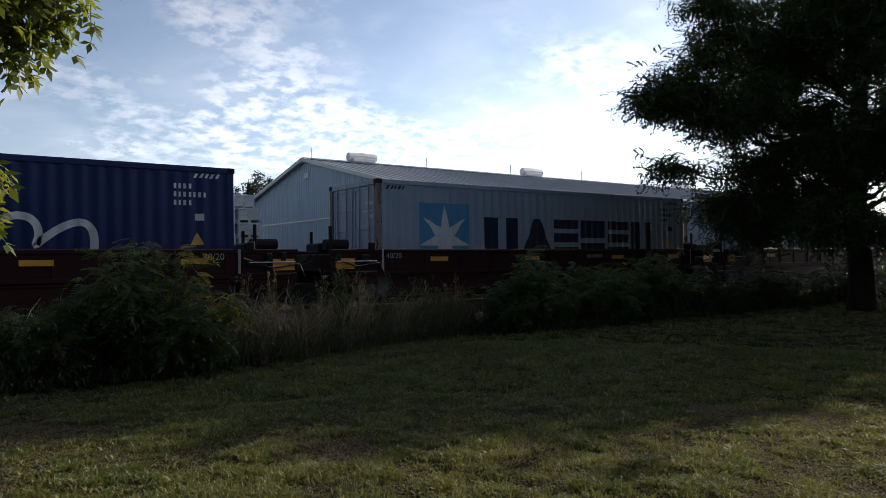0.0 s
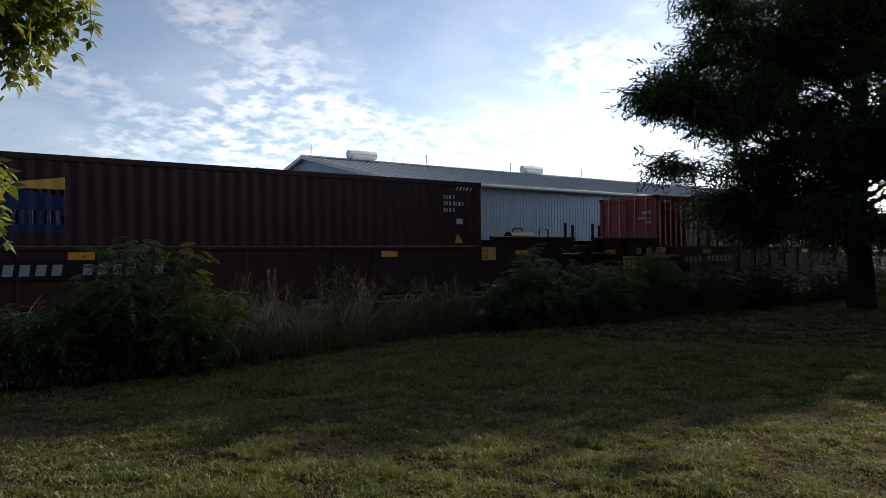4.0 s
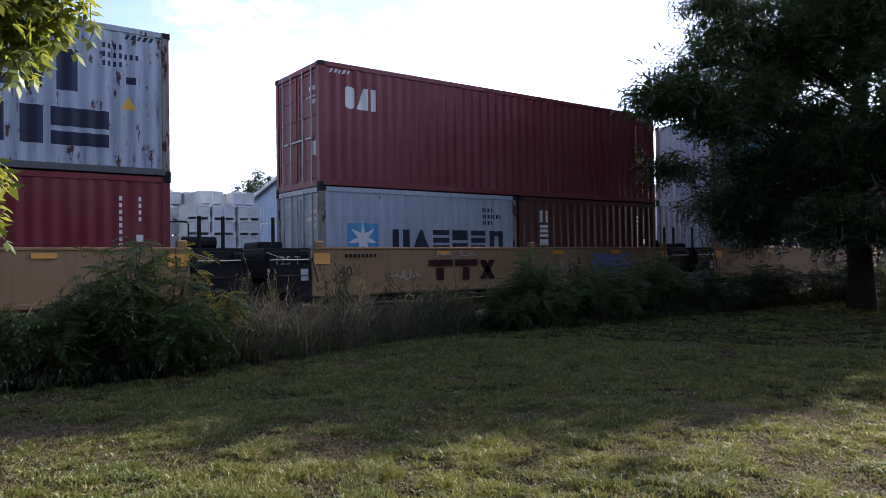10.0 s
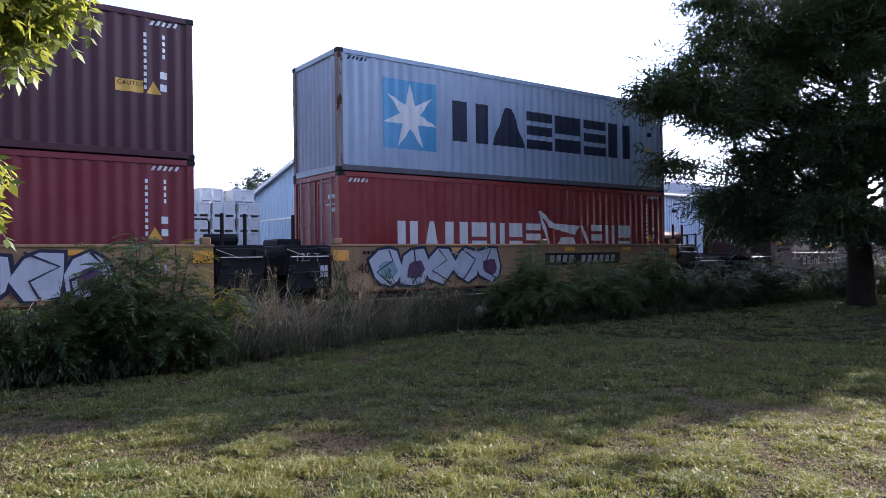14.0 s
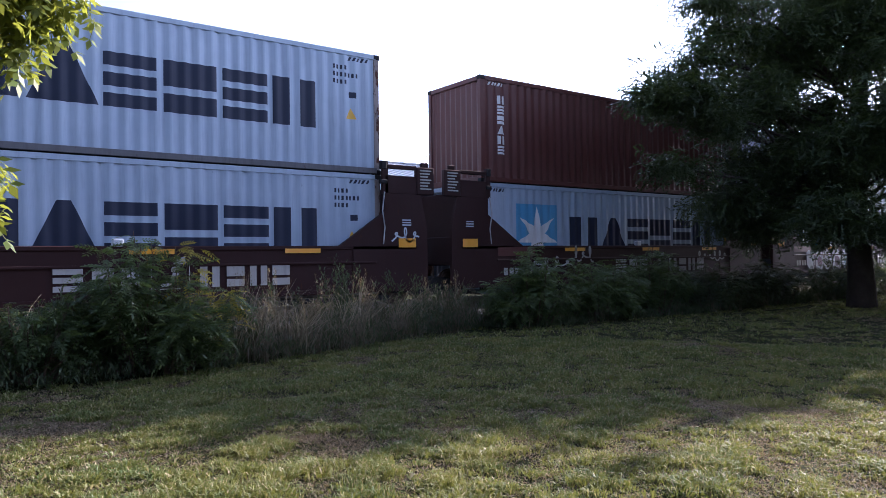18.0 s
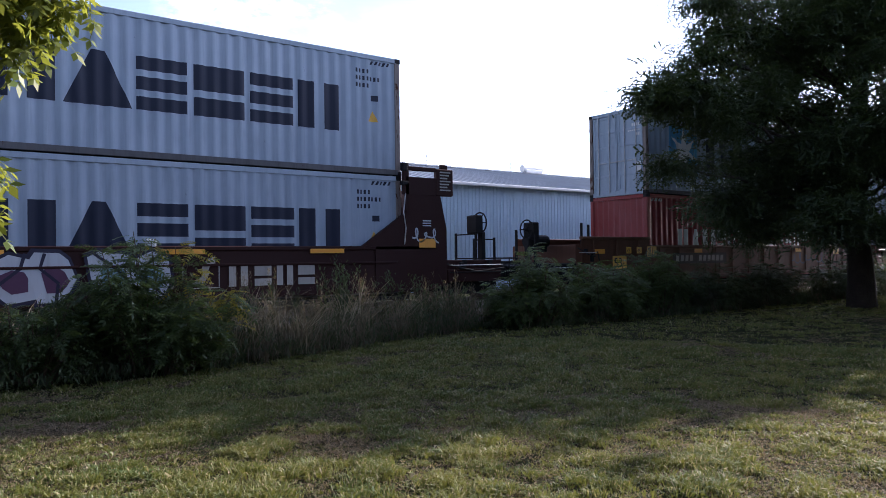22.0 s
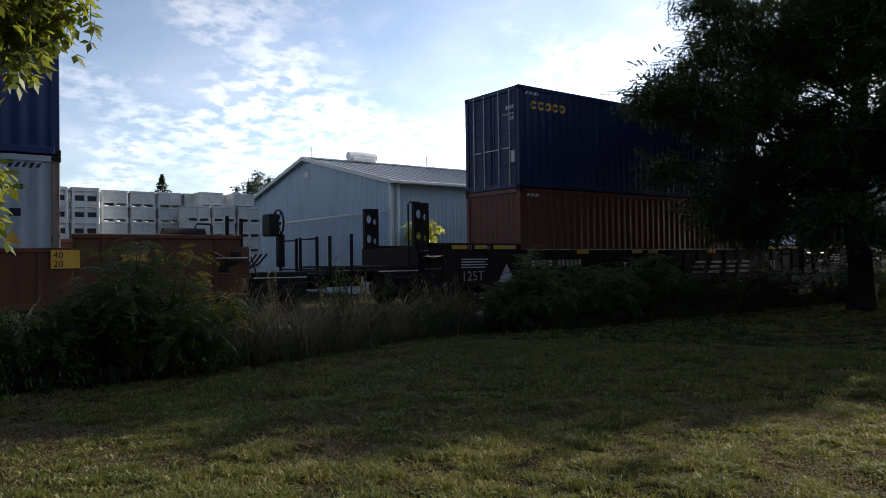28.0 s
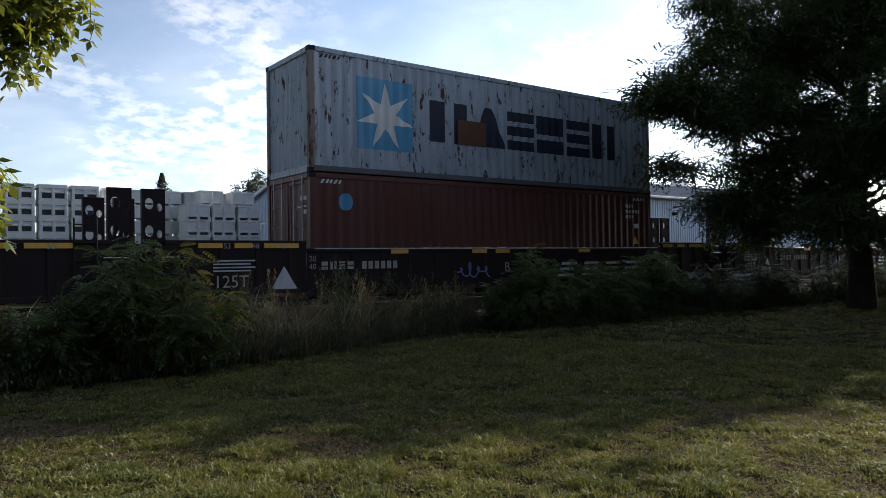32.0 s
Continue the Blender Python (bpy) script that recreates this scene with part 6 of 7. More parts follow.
def scatter(template, places, rng, tilt0, tilt1, s0, s1, heading=None):
    n = len(places)
    m = turn_matrices(n, rng, tilt0, tilt1, heading)
    s = rng.uniform(s0, s1, n)
    v = np.einsum("nij,kj->nki", m, template) * s[:, None, None] + np.asarray(places)[:, None, :]
    return v.reshape(-1, 3)


def limb_points(p, q, sag, rng, n=6):
    p, q = np.array(p, float), np.array(q, float)
    pts = []
    for i in range(n + 1):
        k = i / n
        w = p + (q - p) * k
        w[2] += sag * math.sin(math.pi * k)
        if 0 < i < n:
            w += rng.normal(0, .06, 3) * np.linalg.norm(q - p) * .25
        pts.append(w)
    return pts


def bush(name, label, x, y, w, d, h, n, material, seed, gold=0, at_z=0.0):
    """A thicket of leaning shoots: leaves thickest near the tips, uneven on top and open at the foot."""
    rng = np.random.default_rng(seed)
    ob = empty(name, pose(x, y, at_z), label, "shrub")
    g = Geo()
    places, heads = [], []
    stems = 46
    for i in range(stems):
        a = rng.uniform(0, 2 * np.pi)
        r = np.sqrt(rng.uniform(0, 1))
        tx, ty = r * w * np.cos(a), r * d * np.sin(a)
        tz = h * (1 - .5 * r ** 2) * rng.choice((rng.uniform(.45, .85), rng.uniform(.8, 1.1)))
        pts = limb_points((tx * .45, ty * .45, 0), (tx, ty, tz), .06, rng, 5)
        g.tube(pts, [.02 * (1 - .75 * k / 5) for k in range(6)], 5)
        for k in range(n // stems):
            u = rng.uniform(.1, 1.0) ** .6
            j = min(4, int(u * 5))
            q = pts[j] + (pts[j + 1] - pts[j]) * (u * 5 - j)
            a2 = rng.uniform(0, 2 * np.pi)
            q = q + np.array([math.cos(a2), math.sin(a2), 0]) * rng.uniform(0, .12) + rng.normal(0, .045, 3)
            q[2] = max(q[2], .1)
            places.append(q)
            heads.append(a2)
    part("branchwork", g, TWIG, ob)
    t = pinnate(6, .25, .072, .0165, .35, rng)
    k = int(len(places) * (1 - gold))
    places, heads = np.array(places), np.array(heads)
    far = np.argsort(places[:, 0] + .6 * places[:, 2] + rng.normal(0, .25, len(places)))
    part("foliage", fast_mesh("foliage", scatter(t, places[far[:k]], rng, -.6, .7, .6, 1.25, heads[far[:k]]), 4, material), material, ob)
    if gold:
        part("yellow_foliage", fast_mesh("yellow_foliage", scatter(t, places[far[k:]], rng, -.5, .6, .7, 1.1, heads[far[k:]]), 4, LEAF_GOLD), LEAF_GOLD, ob, "yellowing leaves")
    return ob


def big_tree():
    """A locust whose long limbs reach over the weeds: sprays of feather leaves in layered lobes, with light between them."""
    rng = np.random.default_rng(3)
    X, Y = 22.6, 9.8
    ob = empty("locust_tree", pose(X, Y, 0), "large dark-leaved locust tree with drooping feathery foliage", "tree")
    g = Geo()
    trunk = [(0, 0, -.1), (.05, .03, 1.2), (-.05, .1, 2.8), (.1, .05, 4.6), (.0, -.1, 7.0), (.15, .1, 9.5), (0, .1, 12.0)]
    g.tube(trunk, [.42, .34, .3, .27, .2, .13, .05], 12)
    # the lobes of the long side: middle, breadth and half height, in metres from the trunk's foot
    lobes = [(-5.0, 1.2, 7.7, 1.25, .9), (-7.2, 1.4, 6.0, 1.15, .42), (-8.5, 1.2, 5.5, .6, .18), (-5.9, 1.2, 5.2, 1.05, .7), (-7.3, 1.6, 3.9, .5, .14), (-5.1, 1.5, 3.2, 1.15, .6),
             (-3.6, 1.6, 2.4, 1.4, .7), (-3.1, .4, 3.6, 2.0, 1.5), (-2.7, .8, 7.9, 1.9, 1.1), (-1.0, -.2, 8.6, 1.8, .8), (-.5, -.6, 4.5, 2.1, 1.3),
             (-2.3, 2.0, 6.8, 1.4, .9), (-4.1, -1.2, 2.5, 1.5, .7), (-3.5, 1.0, 10.4, 2.2, 1.3), (-6.2, 1.4, 8.4, .75, .4), (-6.5, 1.3, 6.8, .8, .4), (-8.0, 1.3, 5.7, .75, .25), (-6.9, 1.3, 5.6, 1.0, .45), (-4.2, 1.2, 4.3, 1.3, .6), (-4.4, .8, 5.9, 1.5, .8), (-1.6, -2.2, 2.4, 1.3, .55), (.8, -1.8, 2.5, 1.4, .6), (-2.4, -2.6, 1.9, 1.2, .35), (.2, -2.9, 1.9, 1.2, .35), (.7, 1.8, 5.6, 1.7, .9), (-1.6, .6, 5.8, 1.4, .7)]
    named = len(lobes)
    lobes += [(.5, 2.8, 8.4, 1.7, .9), (2.0, 2.6, 7.8, 1.6, .8), (-.5, 3.2, 9.6, 1.5, .9)]
    # the rest of the crown narrows upwards from six metres
    for i in range(56):
        a = rng.uniform(0, 2 * np.pi) if i % 2 else rng.uniform(3.5, 6.0)
        z = rng.uniform(2.5, 12.0)
        reach = np.interp(z, (2, 6, 8.1, 10.1, 12.3), (4.6, 5.2, 3.2, 2.5, 1.3))
        rh = min(rng.uniform(1.2, 1.9), reach)
        c = (reach - rh) * (.85 + .2 * rng.uniform())
        lobes.append((c * math.cos(a), c * math.sin(a), z, rh, rng.uniform(.55, .95)))
    places, heads = [], []

    def clear(q):
        return not (Y + q[1] > 13.9 and q[2] < 7.3) and q[2] > 1.1 and not (q[0] > -1.0 and 6.6 < q[2] < 7.35 and rng.uniform() < .7)

    for i, (lx, ly, lz, rh, rv) in enumerate(lobes):
        if lz < 7.8:
            ly = min(ly, 13.5 - Y - rh * .4)
        e = (lx * .9, ly * .9, lz)
        p = (0, 0, max(1.9, min(10.0, lz - .35 * math.hypot(lx, ly))))
        length = math.dist(p, e)
        pts = limb_points(p, e, .06 * length, rng, 7)
        g.tube(pts, [.015 + .075 * min(1, length / 7) * (1 - k / 7) for k in range(8)], 6)
        for c in range(int((9 if i < named else 4) + (14 if i < named else 10) * rh * (rv + .35))):
            d = rng.normal(0, 1, 3)
            d *= rng.uniform(.35, 1.0) ** .5 / np.linalg.norm(d)
            tip = np.array([lx + d[0] * rh, ly + d[1] * rh, lz + d[2] * rv - .12 * (d[0] ** 2 + d[1] ** 2)])
            base = pts[7] + (pts[5] - pts[7]) * rng.uniform(0, 1)
            sp = limb_points(base, tip, .08, rng, 4)
            g.tube(sp, [.015, .012, .009, .006, .003], 3)
            out = math.atan2(tip[1] - base[1], tip[0] - base[0])
            for k in range(30):
                u = rng.uniform(.2, 1.0) ** .75 * 4
                j = min(3, int(u))
                q = sp[j] + (sp[j + 1] - sp[j]) * (u - j) + rng.normal(0, 1, 3) * (.2, .2, .13)
                if clear(q):
                    places.append(q)
                    heads.append(out + rng.normal(0, 1.7))
    part("trunk", g, BARK, ob, smooth=True)
    t = pinnate(5, .27, .105, .04, .4, rng)[:-8].reshape(-1, 4, 3)[:, 1:].reshape(-1, 3)
    part("crown", fast_mesh("crown", scatter(t, np.array(places), rng, -.7, 1.1, .7, 1.25, np.array(heads)), 3, LEAF_LOCUST), LEAF_LOCUST, ob)


def left_tree():
    """The ash whose outer twigs hang into the view; its trunk stands beside the camera."""
    rng = np.random.default_rng(8)
    X, Y = -4.2, 4.6
    ob = empty("ash_tree", pose(X, Y, 0), "ash tree with yellow-green sunlit leaves and hanging twigs", "tree")
    g = Geo()
    g.tube([(0, 0, -.1), (.05, 0, 1.5), (0, .1, 3.2), (.1, 0, 5.5), (0, 0, 8)], [.2, .16, .14, .1, .04], 10)
    ends = [(4.95, .45, 3.22), (4.83, .5, 3.07), (5.02, .4, 3.36), (4.69, .5, 2.96), (4.77, .35, 3.22), (4.59, .55, 3.08), (4.55, .45, 2.18), (4.53, .5, 2.0), (4.65, .4, 3.4), (4.86, .45, 3.45)]
    places = []
    for e in ends:
        pts = limb_points((0, 0, max(2.6, e[2] - .5)), e, .35, rng, 7)
        g.tube(pts, [.05 * (1 - .85 * k / 7) for k in range(8)], 5)
        for k in range(20):
            places.append(pts[7] + rng.normal(0, .07, 3))
            places.append((pts[6] + pts[7]) / 2 + rng.normal(0, .09, 3))
            places.append(pts[6] + rng.normal(0, .12, 3))
            places.append(pts[5] + rng.normal(0, .18, 3))
    for i in range(26):
        a = rng.uniform(1.2, 5.4)
        z1 = rng.uniform(3.5, 8)
        r = rng.uniform(1.5, 3.2)
        e = (r * math.cos(a), r * math.sin(a), z1)
        pts = limb_points((0, 0, max(2.2, z1 - 1)), e, .2, rng, 5)
        g.tube(pts, [.04 * (1 - .8 * k / 5) for k in range(6)], 5)
        for k in range(20):
            places.append(pts[rng.integers(2, 6)] + rng.normal(0, .35, 3))
    part("trunk", g, BARK, ob, smooth=True)
    t = pinnate(3, .16, .085, .023, .45, rng)
    places = np.array(places)
    part("crown", fast_mesh("crown", scatter(t, places, rng, .0, 1.0, .7, 1.15), 4, LEAF_ASH), LEAF_ASH, ob)


def small_tree(name, label, x, y, h, w, material, seed, n=700, leafsize=.16, trunk=.06):
    rng = np.random.default_rng(seed)
    ob = empty(name, pose(x, y, 0), label, "tree")
    g = Geo()
    g.tube([(0, 0, 0), (.03, 0, h * .4), (0, .04, h * .75), (0, 0, h * .95)], [trunk, trunk * .8, trunk * .5, trunk * .2], 7)
    places = []
    for i in range(22):
        a = rng.uniform(0, 6.28)
        z1 = h * rng.uniform(.35, 1.0)
        r = w * math.sqrt(max(.05, 1 - ((z1 / h - .6) / .45) ** 2)) * rng.uniform(.6, 1)
        pts = limb_points((0, 0, z1 * .7), (r * math.cos(a), r * math.sin(a), z1), .05, rng, 4)
        g.tube(pts, [trunk * .4 * (1 - .8 * k / 4) for k in range(5)], 4)
        for k in range(n // 22):
            places.append(pts[rng.integers(2, 5)] + rng.normal(0, w * .12, 3))
    part("trunk", g, BARK, ob)
    t = pinnate(2, leafsize * 1.3, leafsize, leafsize * .28, .3, rng)
    part("crown", fast_mesh("crown", scatter(t, np.array(places), rng, -.4, .9, .8, 1.3), 4, material), material, ob)


def spruce(x, y, h, w, seed):
    rng = np.random.default_rng(seed)
    ob = empty("spruce_tree", pose(x, y, 0), "dark pointed spruce behind the stacked bins", "tree")
    g = Geo().tube([(0, 0, 0), (0, 0, h * .5), (0, 0, h)], [.16, .1, .02], 6)
    places, heads = [], []
    for i in range(4200):
        k = 1 - (.3 if i % 2 else .8) * rng.uniform(0, 1) ** .8
        a = rng.uniform(0, 6.28)
        tier = .75 + .25 * math.sin(k * h * 7)
        places.append((w * (1 - k) * tier * rng.uniform(.0, 1.0) * math.cos(a), w * (1 - k) * tier * rng.uniform(.0, 1.0) * math.sin(a), h * k))
        heads.append(a)
    part("trunk", g, BARK, ob)
    t = np.array([(0, -.1, 0), (0, .1, 0), (.5, .06, -.12), (.5, -.06, -.12), (.1, 0, -.02), (.3, .25, -.1), (.42, .22, -.14), (.25, 0, -.05), (.1, 0, -.02), (.3, -.25, -.1), (.42, -.22, -.14), (.25, 0, -.05)])
    part("crown", fast_mesh("crown", scatter(t, np.array(places), rng, -.5, .3, .25, .55, np.array(heads)), 4, LEAF_FAR), LEAF_FAR, ob)


# ---- beyond the track ----


def barn():
    X0, X1, Y0, Y1 = 17.82, 68.0, 28.0, 45.4
    YM, E, R = (28.0 + 45.4) / 2, 5.32, 7.35
    ob = empty("storage_barn", pose(0, 0, 0), "long white ribbed-steel storage barn with grey metal roof", "barn")

    def ribbed(p, q, z0, top, out, name):
        """Vertical ribbed cladding from p to q in plan; top: the height at a share of the length."""
        g = Geo()
        length = math.dist(p, q)
        n = int(length / .23)
        ux, uy = (q[0] - p[0]) / length, (q[1] - p[1]) / length
        pts = []
        for i in range(n):
            for f, d in ((0, 0), (.62, 0), (.72, .03), (.9, .03)):
                pts.append((i + f, d))
        pts.append((n, 0))
        pts = [(a * length / n, d) for a, d in pts]
        m = len(pts)
        lo = [(p[0] + ux * s + out[0] * d, p[1] + uy * s + out[1] * d, z0) for s, d in pts]
        hi = [(v[0], v[1], top(s / length)) for v, (s, d) in zip(lo, pts)]
        g.add(lo + hi, [(i, i + 1, m + i + 1, m + i) for i in range(m - 1)])
        return part(name, g, SHELL, ob)

    ribbed((X0, Y0), (X1, Y0), 0, lambda k: E, (0, -1), "wall_cladding")
    ribbed((X0, Y0), (X0, Y1), 0, lambda k: 3.95, (-1, 0), "wall_cladding")
    ribbed((X0 + .02, Y0), (X0 + .02, Y1), 3.95, lambda k: E + (R - E) * (1 - abs(2 * k - 1)), (-1, 0), "gable_cladding")
    part("inner_walls", Geo().box(X0 + .06, Y0 + .04, 0, X1, Y0 + .16, E - .02).box(X0 + .06, Y1 - .16, 0, X1, Y1, E - .02).box(X1 - .12, Y0 + .16, 0, X1, Y1 - .16, E)
         .add([(x, y, z) for x in (X0 + .06, X0 + .16) for y, z in ((Y0 + .16, 0), (Y1 - .16, 0), (Y1 - .16, E), (YM, R - .06), (Y0 + .16, E))],
              [(0, 1, 2, 3, 4), (9, 8, 7, 6, 5), (0, 5, 6, 1), (1, 6, 7, 2), (2, 7, 8, 3), (3, 8, 9, 4), (4, 9, 5, 0)]), TRIM_WHITE, ob)
    for s in (-1, 1):
        g = Geo()
        ye = YM + s * (YM - Y0 + .4)
        ze = E - .05
        xs = [X0 - .3 + i * .61 for i in range(int((X1 - X0 + .6) / .61) + 1)]
        sheet = Geo().add([(0, ye, ze), (.61, ye, ze), (.61, YM, R + .02), (0, YM, R + .02), (0, ye, ze - .01), (.61, ye, ze - .01), (.61, YM, R + .01), (0, YM, R + .01)],
                          [(0, 1, 2, 3), (7, 6, 5, 4), (0, 4, 5, 1), (1, 5, 6, 2), (2, 6, 7, 3), (3, 7, 4, 0)])
        sheet.add([(-.02, ye, ze), (.02, ye, ze), (.02, YM, R + .02), (-.02, YM, R + .02), (0, ye, ze + .05), (0, YM, R + .07)], [(0, 4, 5, 3), (4, 1, 2, 5), (0, 1, 4), (3, 5, 2)])
        me = sheet.mesh("roof_sheet", ROOF_STEEL)
        for x in xs[:-1]:
            part("roof_sheet", me, ROOF_STEEL, ob, at=(x, 0, 0))
        g.add([(X0 - .3, ye, ze - .06), (X1 + .3, ye, ze - .06), (X1 + .3, YM, R - .05), (X0 - .3, YM, R - .05)], [(3, 2, 1, 0)])
        part("roof_lining", g, ROOF_STEEL, ob)
        g = Geo()
        g.add([(X0 - .34, ye, ze - .14), (X0 - .34, ye, ze + .06), (X0 - .34, YM, R + .1), (X0 - .34, YM, R - .1),
               (X0 - .28, ye, ze - .14), (X0 - .28, ye, ze + .06), (X0 - .28, YM, R + .1), (X0 - .28, YM, R - .1)],
              [(0, 1, 2, 3), (7, 6, 5, 4), (0, 4, 5, 1), (1, 5, 6, 2), (2, 6, 7, 3), (3, 7, 4, 0)])
        part("barge_board", g, TRIM_WHITE, ob)
        part("gutter", Geo().box(X0 - .3, ye - s * -.02 - (.12 if s < 0 else 0), ze - .12, X1 + .3, ye + (.12 if s > 0 else 0), ze + .02, .02), TRIM_WHITE, ob)
    part("downspout", Geo().box(X0 + .25, Y0 - .16, .1, X0 + .36, Y0 - .06, E - .15, .01), TRIM_WHITE, ob)
    part("corner_trim", Geo().box(X0 - .05, Y0 - .05, 0, X0 + .1, Y0 + .1, E, .01), TRIM_WHITE, ob)
    part("belt_trim", Geo().box(X0 - .06, Y0, 3.9, X0 - .03, Y1, 4.0, .005), ROOF_STEEL, ob)
    part("ridge_cap", Geo().box(X0 - .3, YM - .2, R + .02, X1 + .3, YM + .2, R + .1, .02), ROOF_STEEL, ob)
    for x in (20.6, 34.2, 51.2):
        v = part("roof_vent", Geo().box(x, YM - .35, R + .08, x + 1.5, YM + .35, R + .28, .03).tube([(x - .15, YM, R + .36), (x + .75, YM, R + .4), (x + 1.65, YM, R + .36)], .26, 12), TRIM_WHITE, ob, "white ridge ventilator")
    for i, x in enumerate((18.1, 26.0, 33.0, 40.0, 47.0, 54.0)):
        part("lightning_rod", Geo().rod((x, YM, R), (x, YM, R + .75), .02, 5), STEEL_BLACK, ob)
    part("gable_vent", Geo().box(X0 - .05, YM - .3, 6.3, X0 - .02, YM + .3, 6.62, .01), ROOF_STEEL, ob)
    for x in (38.8, 44.0):
        part("wall_lamp", Geo().box(x - .12, Y0 - .3, 4.15, x + .12, Y0 - .03, 4.35, .03), STEEL_BLACK, ob)


def bulk_bins():
    """Stacks of white plastic fruit bins."""
    W, D, H = 1.2, 1.2, .725
    base = empty("bulk_bin", pose(0, 0, 0), "white ribbed plastic bulk bin in a stack", "bin", "stacked bulk bins")

    def shell(levels):
        """One moulded body: rings of a chamfered square, from the outer foot over the rim to the inner floor."""
        g, rings = Geo(), []
        for inset, z in levels:
            a, c = inset, .05
            rings.append([(a + c, a, z), (W - a - c, a, z), (W - a, a + c, z), (W - a, D - a - c, z), (W - a - c, D - a, z), (a + c, D - a, z), (a, D - a - c, z), (a, a + c, z)])
        n = len(rings)
        fs = [(i * 8 + k, i * 8 + (k + 1) % 8, (i + 1) * 8 + (k + 1) % 8, (i + 1) * 8 + k) for i in range(n - 1) for k in range(8)]
        return g.add([v for r in rings for v in r], fs + [tuple(range(8))[::-1], tuple(range((n - 1) * 8, n * 8))])

    part("bin_body", shell([(.02, .12), (.02, .2), (.035, .21), (.035, H - .1), (.0, H - .09), (.0, H), (.05, H), (.06, .17)]), BIN_WHITE, base)
    for x in (.06, W / 2 - .03, W - .12):
        part("bin_rib", Geo().box(x, -.004, .2, x + .06, .05, H - .085, .008), BIN_WHITE, base)
    part("bin_latch", Geo().box(W / 2 - .09, -.012, .32, W / 2 + .09, .045, .44, .006), BIN_WHITE, base)
    for x in (.0, W / 2 - .07, W - .14):
        part("bin_skid", Geo().slab([(x, 0), (x + .14, 0), (x + .13, .14), (x + .01, .14)], 0.01, D - .01), BIN_WHITE, base)
    base2 = empty("bulk_bin", pose(0, 0, 0), "white plastic bulk bin with deep fork slots", "bin", "stacked bulk bins")
    part("bin_body", shell([(.02, .0), (.02, .12), (.06, .13), (.06, H - .17), (.0, H - .16), (.0, H), (.07, H), (.08, .17)]), BIN_WHITE, base2)
    part("bin_rail", Geo().box(.06, .0, .36, W - .06, .09, .42, .008), BIN_WHITE, base2)
    for x in (.04, W / 2 - .06, W - .16):
        part("bin_rib", Geo().box(x, -.006, .1, x + .12, .08, H - .14, .01), BIN_WHITE, base2)
    # solid dark boxes in place of the shaded hollow of each slot
    for x0, x1 in ((.17, W / 2 - .08), (W / 2 + .08, W - .17)):
        part("fork_slot", Geo().box(x0, .03, .13, x1, .075, .34), BIN_SHADE, base2)
    first = [True, True]
    rnd = random.Random(4)

    def put(kind, m):
        src = (base, base2)[kind]
        if first[kind]:
            src.matrix_basis = m
            first[kind] = False
        else:
            copy_thing(src, m)
    for c in range(4):
        for r in range(7):
            put(1, pose(1.95 + 1.27 * c + rnd.uniform(-.015, .015), 35.3, H * r))
    for c in range(6):
        for r in range(7 if c < 5 else 6):
            put(0, pose(7.12 + 1.25 * c + rnd.uniform(-.02, .02), 36.0 + rnd.uniform(-.03, .03), H * r, 0, 0, rnd.uniform(-.6, .6)))
    for c in range(3):
        for r in range(6):
            put(0, pose(10.35 + 1.25 * c + rnd.uniform(-.02, .02), 34.1 + rnd.uniform(-.03, .03), H * r, 0, 0, rnd.uniform(-.8, .8)))
    for c, x in ((0, 11.3), (1, 12.9)):
        put(0, pose(x, 34.9, H * 6, 0, 0, 2 - 3 * c))


def beyond():
    spruce(28.7, 105, 14.3, 8.0, 5)
    small_tree("broadleaf_tree", "dark rounded tree far behind the barn", 36.2, 92, 13.6, 2.9, LEAF_FAR, 15, 3000, .3, .25)
    small_tree("broadleaf_tree", "dark rounded tree far behind the barn", 39.9, 92, 13.0, 2.1, LEAF_FAR, 16, 2000, .3, .25)
    small_tree("young_tree", "young yellow-green tree before the barn", 18.9, 27.0, 3.7, .95, LEAF_YOUNG, 6, 500, .16)
    # two unseen trees beyond the view, added to cast shade on lawn and weeds
    for x, y, h, s in ((31.5, 7.0, 11.0, 31), (39.0, 10.6, 17.0, 32)):
        small_tree("locust_tree", "unseen dark-leaved locust tree added to shade the lawn", x, y, h, 5.4, LEAF_LOCUST, s, 8000, .42, .3)
    # far wood line that closes the distance
    rng = np.random.default_rng(41)
    n = 2600
    a = rng.uniform(-1.4, 2.4, n)
    r = rng.uniform(330, 380, n)
    pl = np.stack([r * np.sin(a), r * np.cos(a), rng.uniform(.5, 7.5, n) * (1 + .4 * np.sin(a * 9))], -1)
    t = pinnate(2, 2.6, 2.2, .9, .2, rng)
    tagged(new("far_wood", fast_mesh("far_wood", scatter(t, pl, rng, -.6, .9, .8, 1.6), 4, LEAF_FAR)), "distant dark line of woodland", "woodland", kind="stuff")


def tree_belt():
    """An unseen belt of leaves behind the camera, added to cut sky light and reflections."""
    rng = np.random.default_rng(77)
    n = 7500
    x = rng.uniform(-45, 120, n)
    y = -11 + rng.normal(0, 1.6, n) + 1.5 * np.sin(x * .4)
    z = rng.uniform(.3, 1, n) * (8.5 + 1.8 * np.sin(x * .55) + 1.2 * np.sin(x * 1.7))
    t = pinnate(3, 1.25, .86, .3, .3, rng)
    tagged(new("tree_belt", fast_mesh("tree_belt", scatter(t, np.stack([x, y, z], -1), rng, -.5, 1.0, .8, 1.5), 4, LEAF_FAR)), "unseen belt of dark leaves added to block sky light", "trees", kind="stuff")


tree_belt()


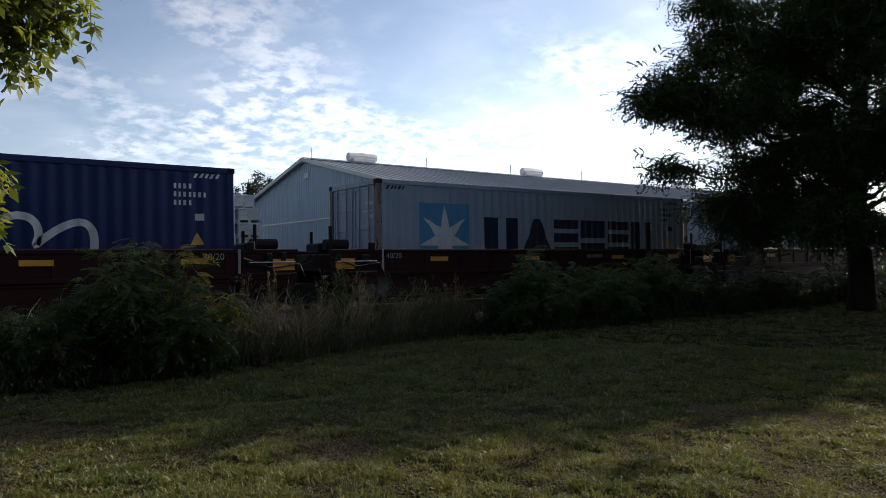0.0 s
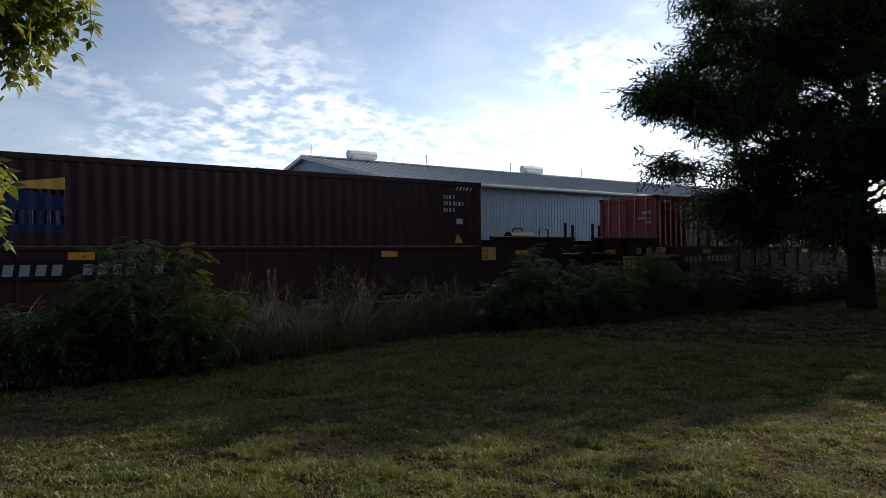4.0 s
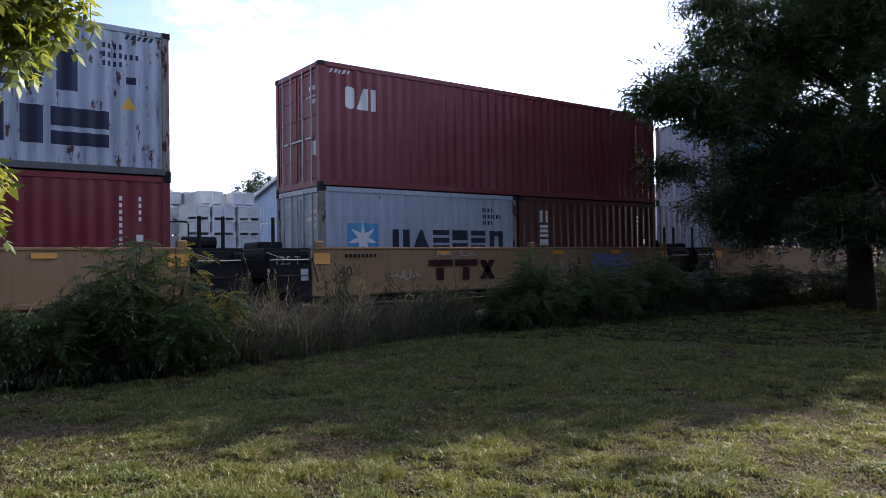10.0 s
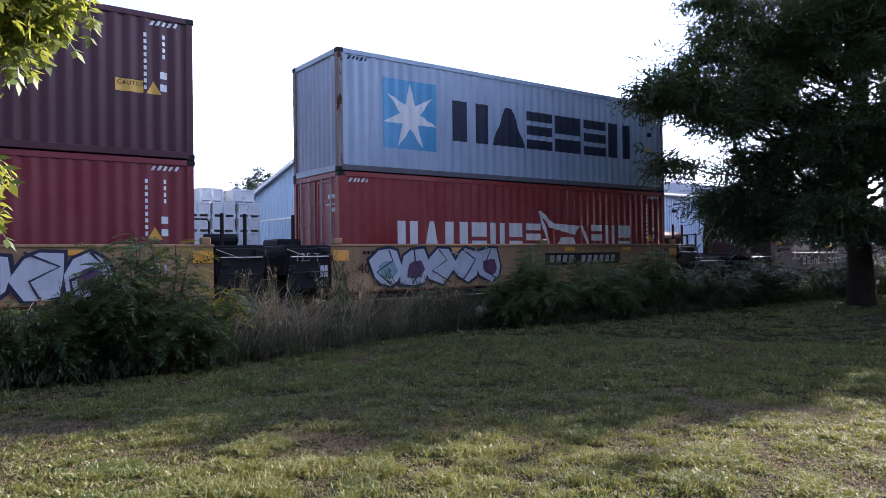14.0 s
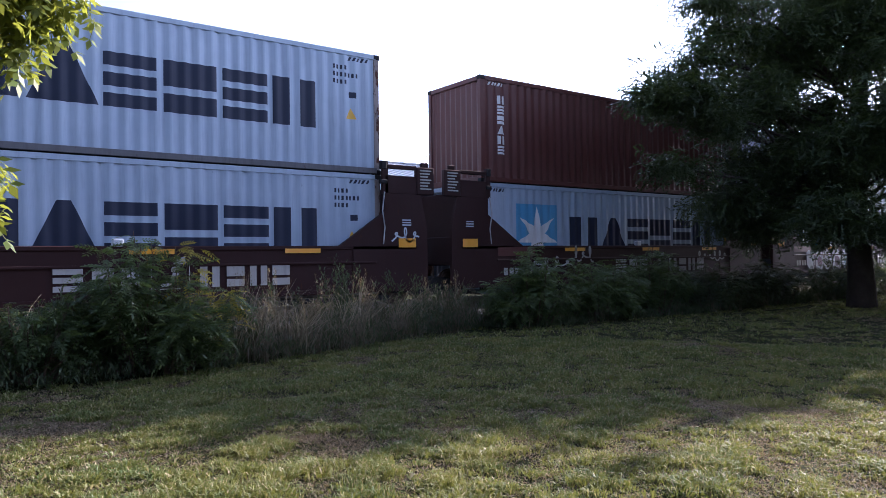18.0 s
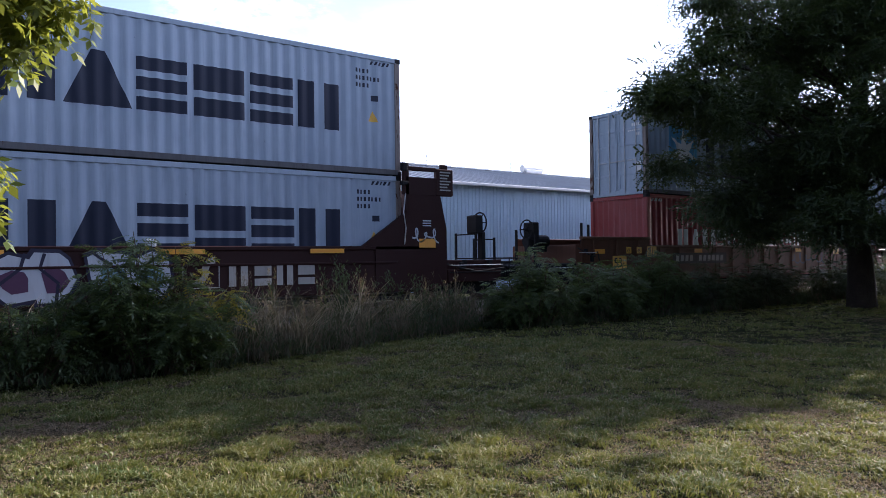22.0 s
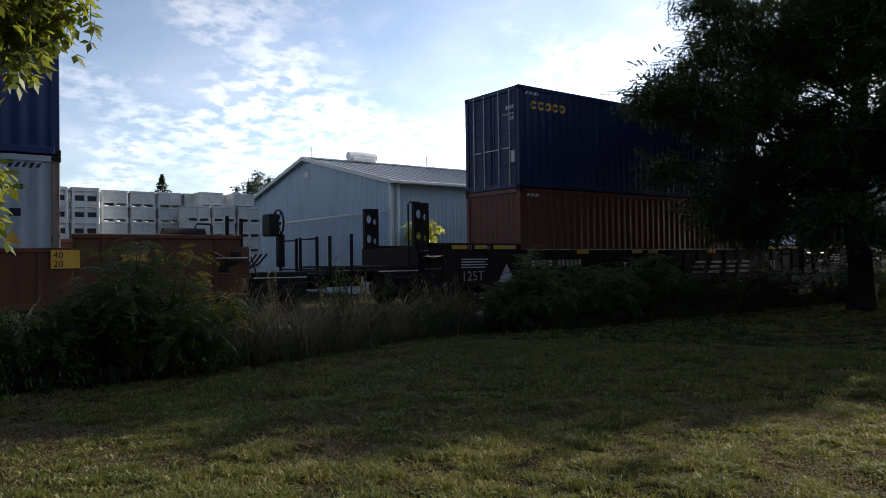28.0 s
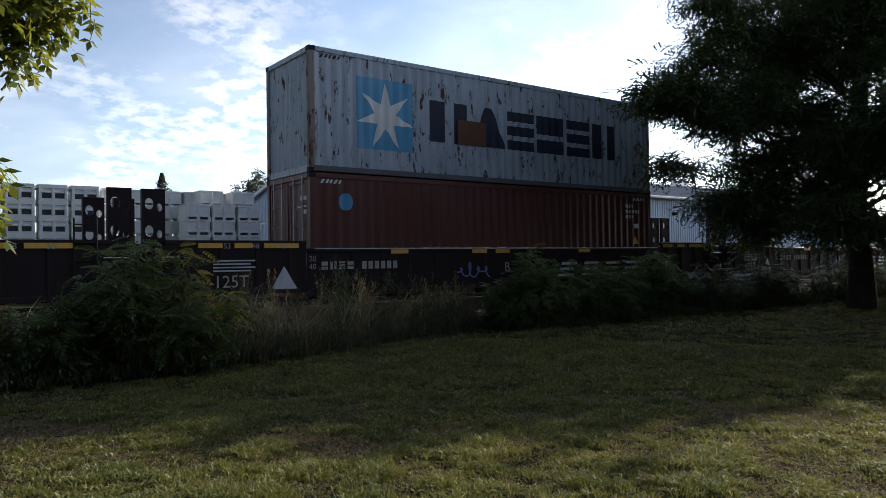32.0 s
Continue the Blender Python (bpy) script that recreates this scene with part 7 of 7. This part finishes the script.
ground()
ballast()
track()
barn()
bulk_bins()
lawn()
tall_weeds()
bush("sumac_bush", "dense green sumac bush with yellowing twigs", 2.85, 10.95, 1.3, .85, 1.95, 2300, LEAF_SUMAC, 2, .035)
bush("sumac_bush", "low dark sumac thicket among dry weeds", 1.3, 11.1, .9, .6, 1.25, 700, LEAF_SUMAC, 12)
bush("sumac_bush", "green sumac bush beside the track", 11.5, 12.1, 1.25, .8, 1.8, 1900, LEAF_SUMAC, 3)
bush("sumac_bush", "green sumac bush beside the track", 13.9, 12.2, 1.4, .8, 1.68, 1900, LEAF_SUMAC, 4)
bush("sumac_bush", "green sumac bush beside the track", 16.1, 12.2, 1.25, .8, 1.7, 1800, LEAF_SUMAC, 14)
bush("bramble_bush", "dark tangled undergrowth below the tree", 18.9, 12.3, 1.7, .9, 1.4, 1100, LEAF_LOCUST, 5)
bush("bramble_bush", "dark tangled undergrowth below the tree", 22.0, 12.4, 2.0, .9, 1.5, 1300, LEAF_LOCUST, 6)
bush("bramble_bush", "dark tangled undergrowth below the tree", 26.5, 12.0, 2.2, 1.0, 1.7, 1300, LEAF_LOCUST, 7)
bush("bramble_bush", "dark tangled undergrowth below the tree", 30.5, 12.2, 2.4, 1.0, 1.9, 1200, LEAF_LOCUST, 8)
big_tree()
left_tree()
beyond()


def run_at(t):
    """How far the train has run at t, smooth between the even seconds."""
    k = min(15, int(t / 2))
    u = t / 2 - k
    p = [RUN[max(0, k - 1)], RUN[k], RUN[k + 1], RUN[min(16, k + 2)]]
    if k == 0:
        p[0] = 2 * RUN[0] - RUN[1]
    if k == 15:
        p[3] = 2 * RUN[16] - RUN[15]
    return p[1] + .5 * u * (p[2] - p[0] + u * (2 * p[0] - 5 * p[1] + 4 * p[2] - p[3] + u * (3 * (p[1] - p[2]) + p[3] - p[0])))


def motions():
    """The train rolls by at a steady pace; every wheel set turns with it."""
    times = [i * 1.0 for i in range(33)]
    for ob, x0, z in MOVERS:
        walk(ob, [(t, pose(x0 - run_at(t), TRACK_Y, z)) for t in times])
    for w, x in WHEELS:
        walk(w, [(i / FPS, pose(x, 0, .42, 0, -math.degrees(run_at(i / FPS) / .42) % 360, 0)) for i in range(int(SECONDS * FPS) + 1)])


motions()
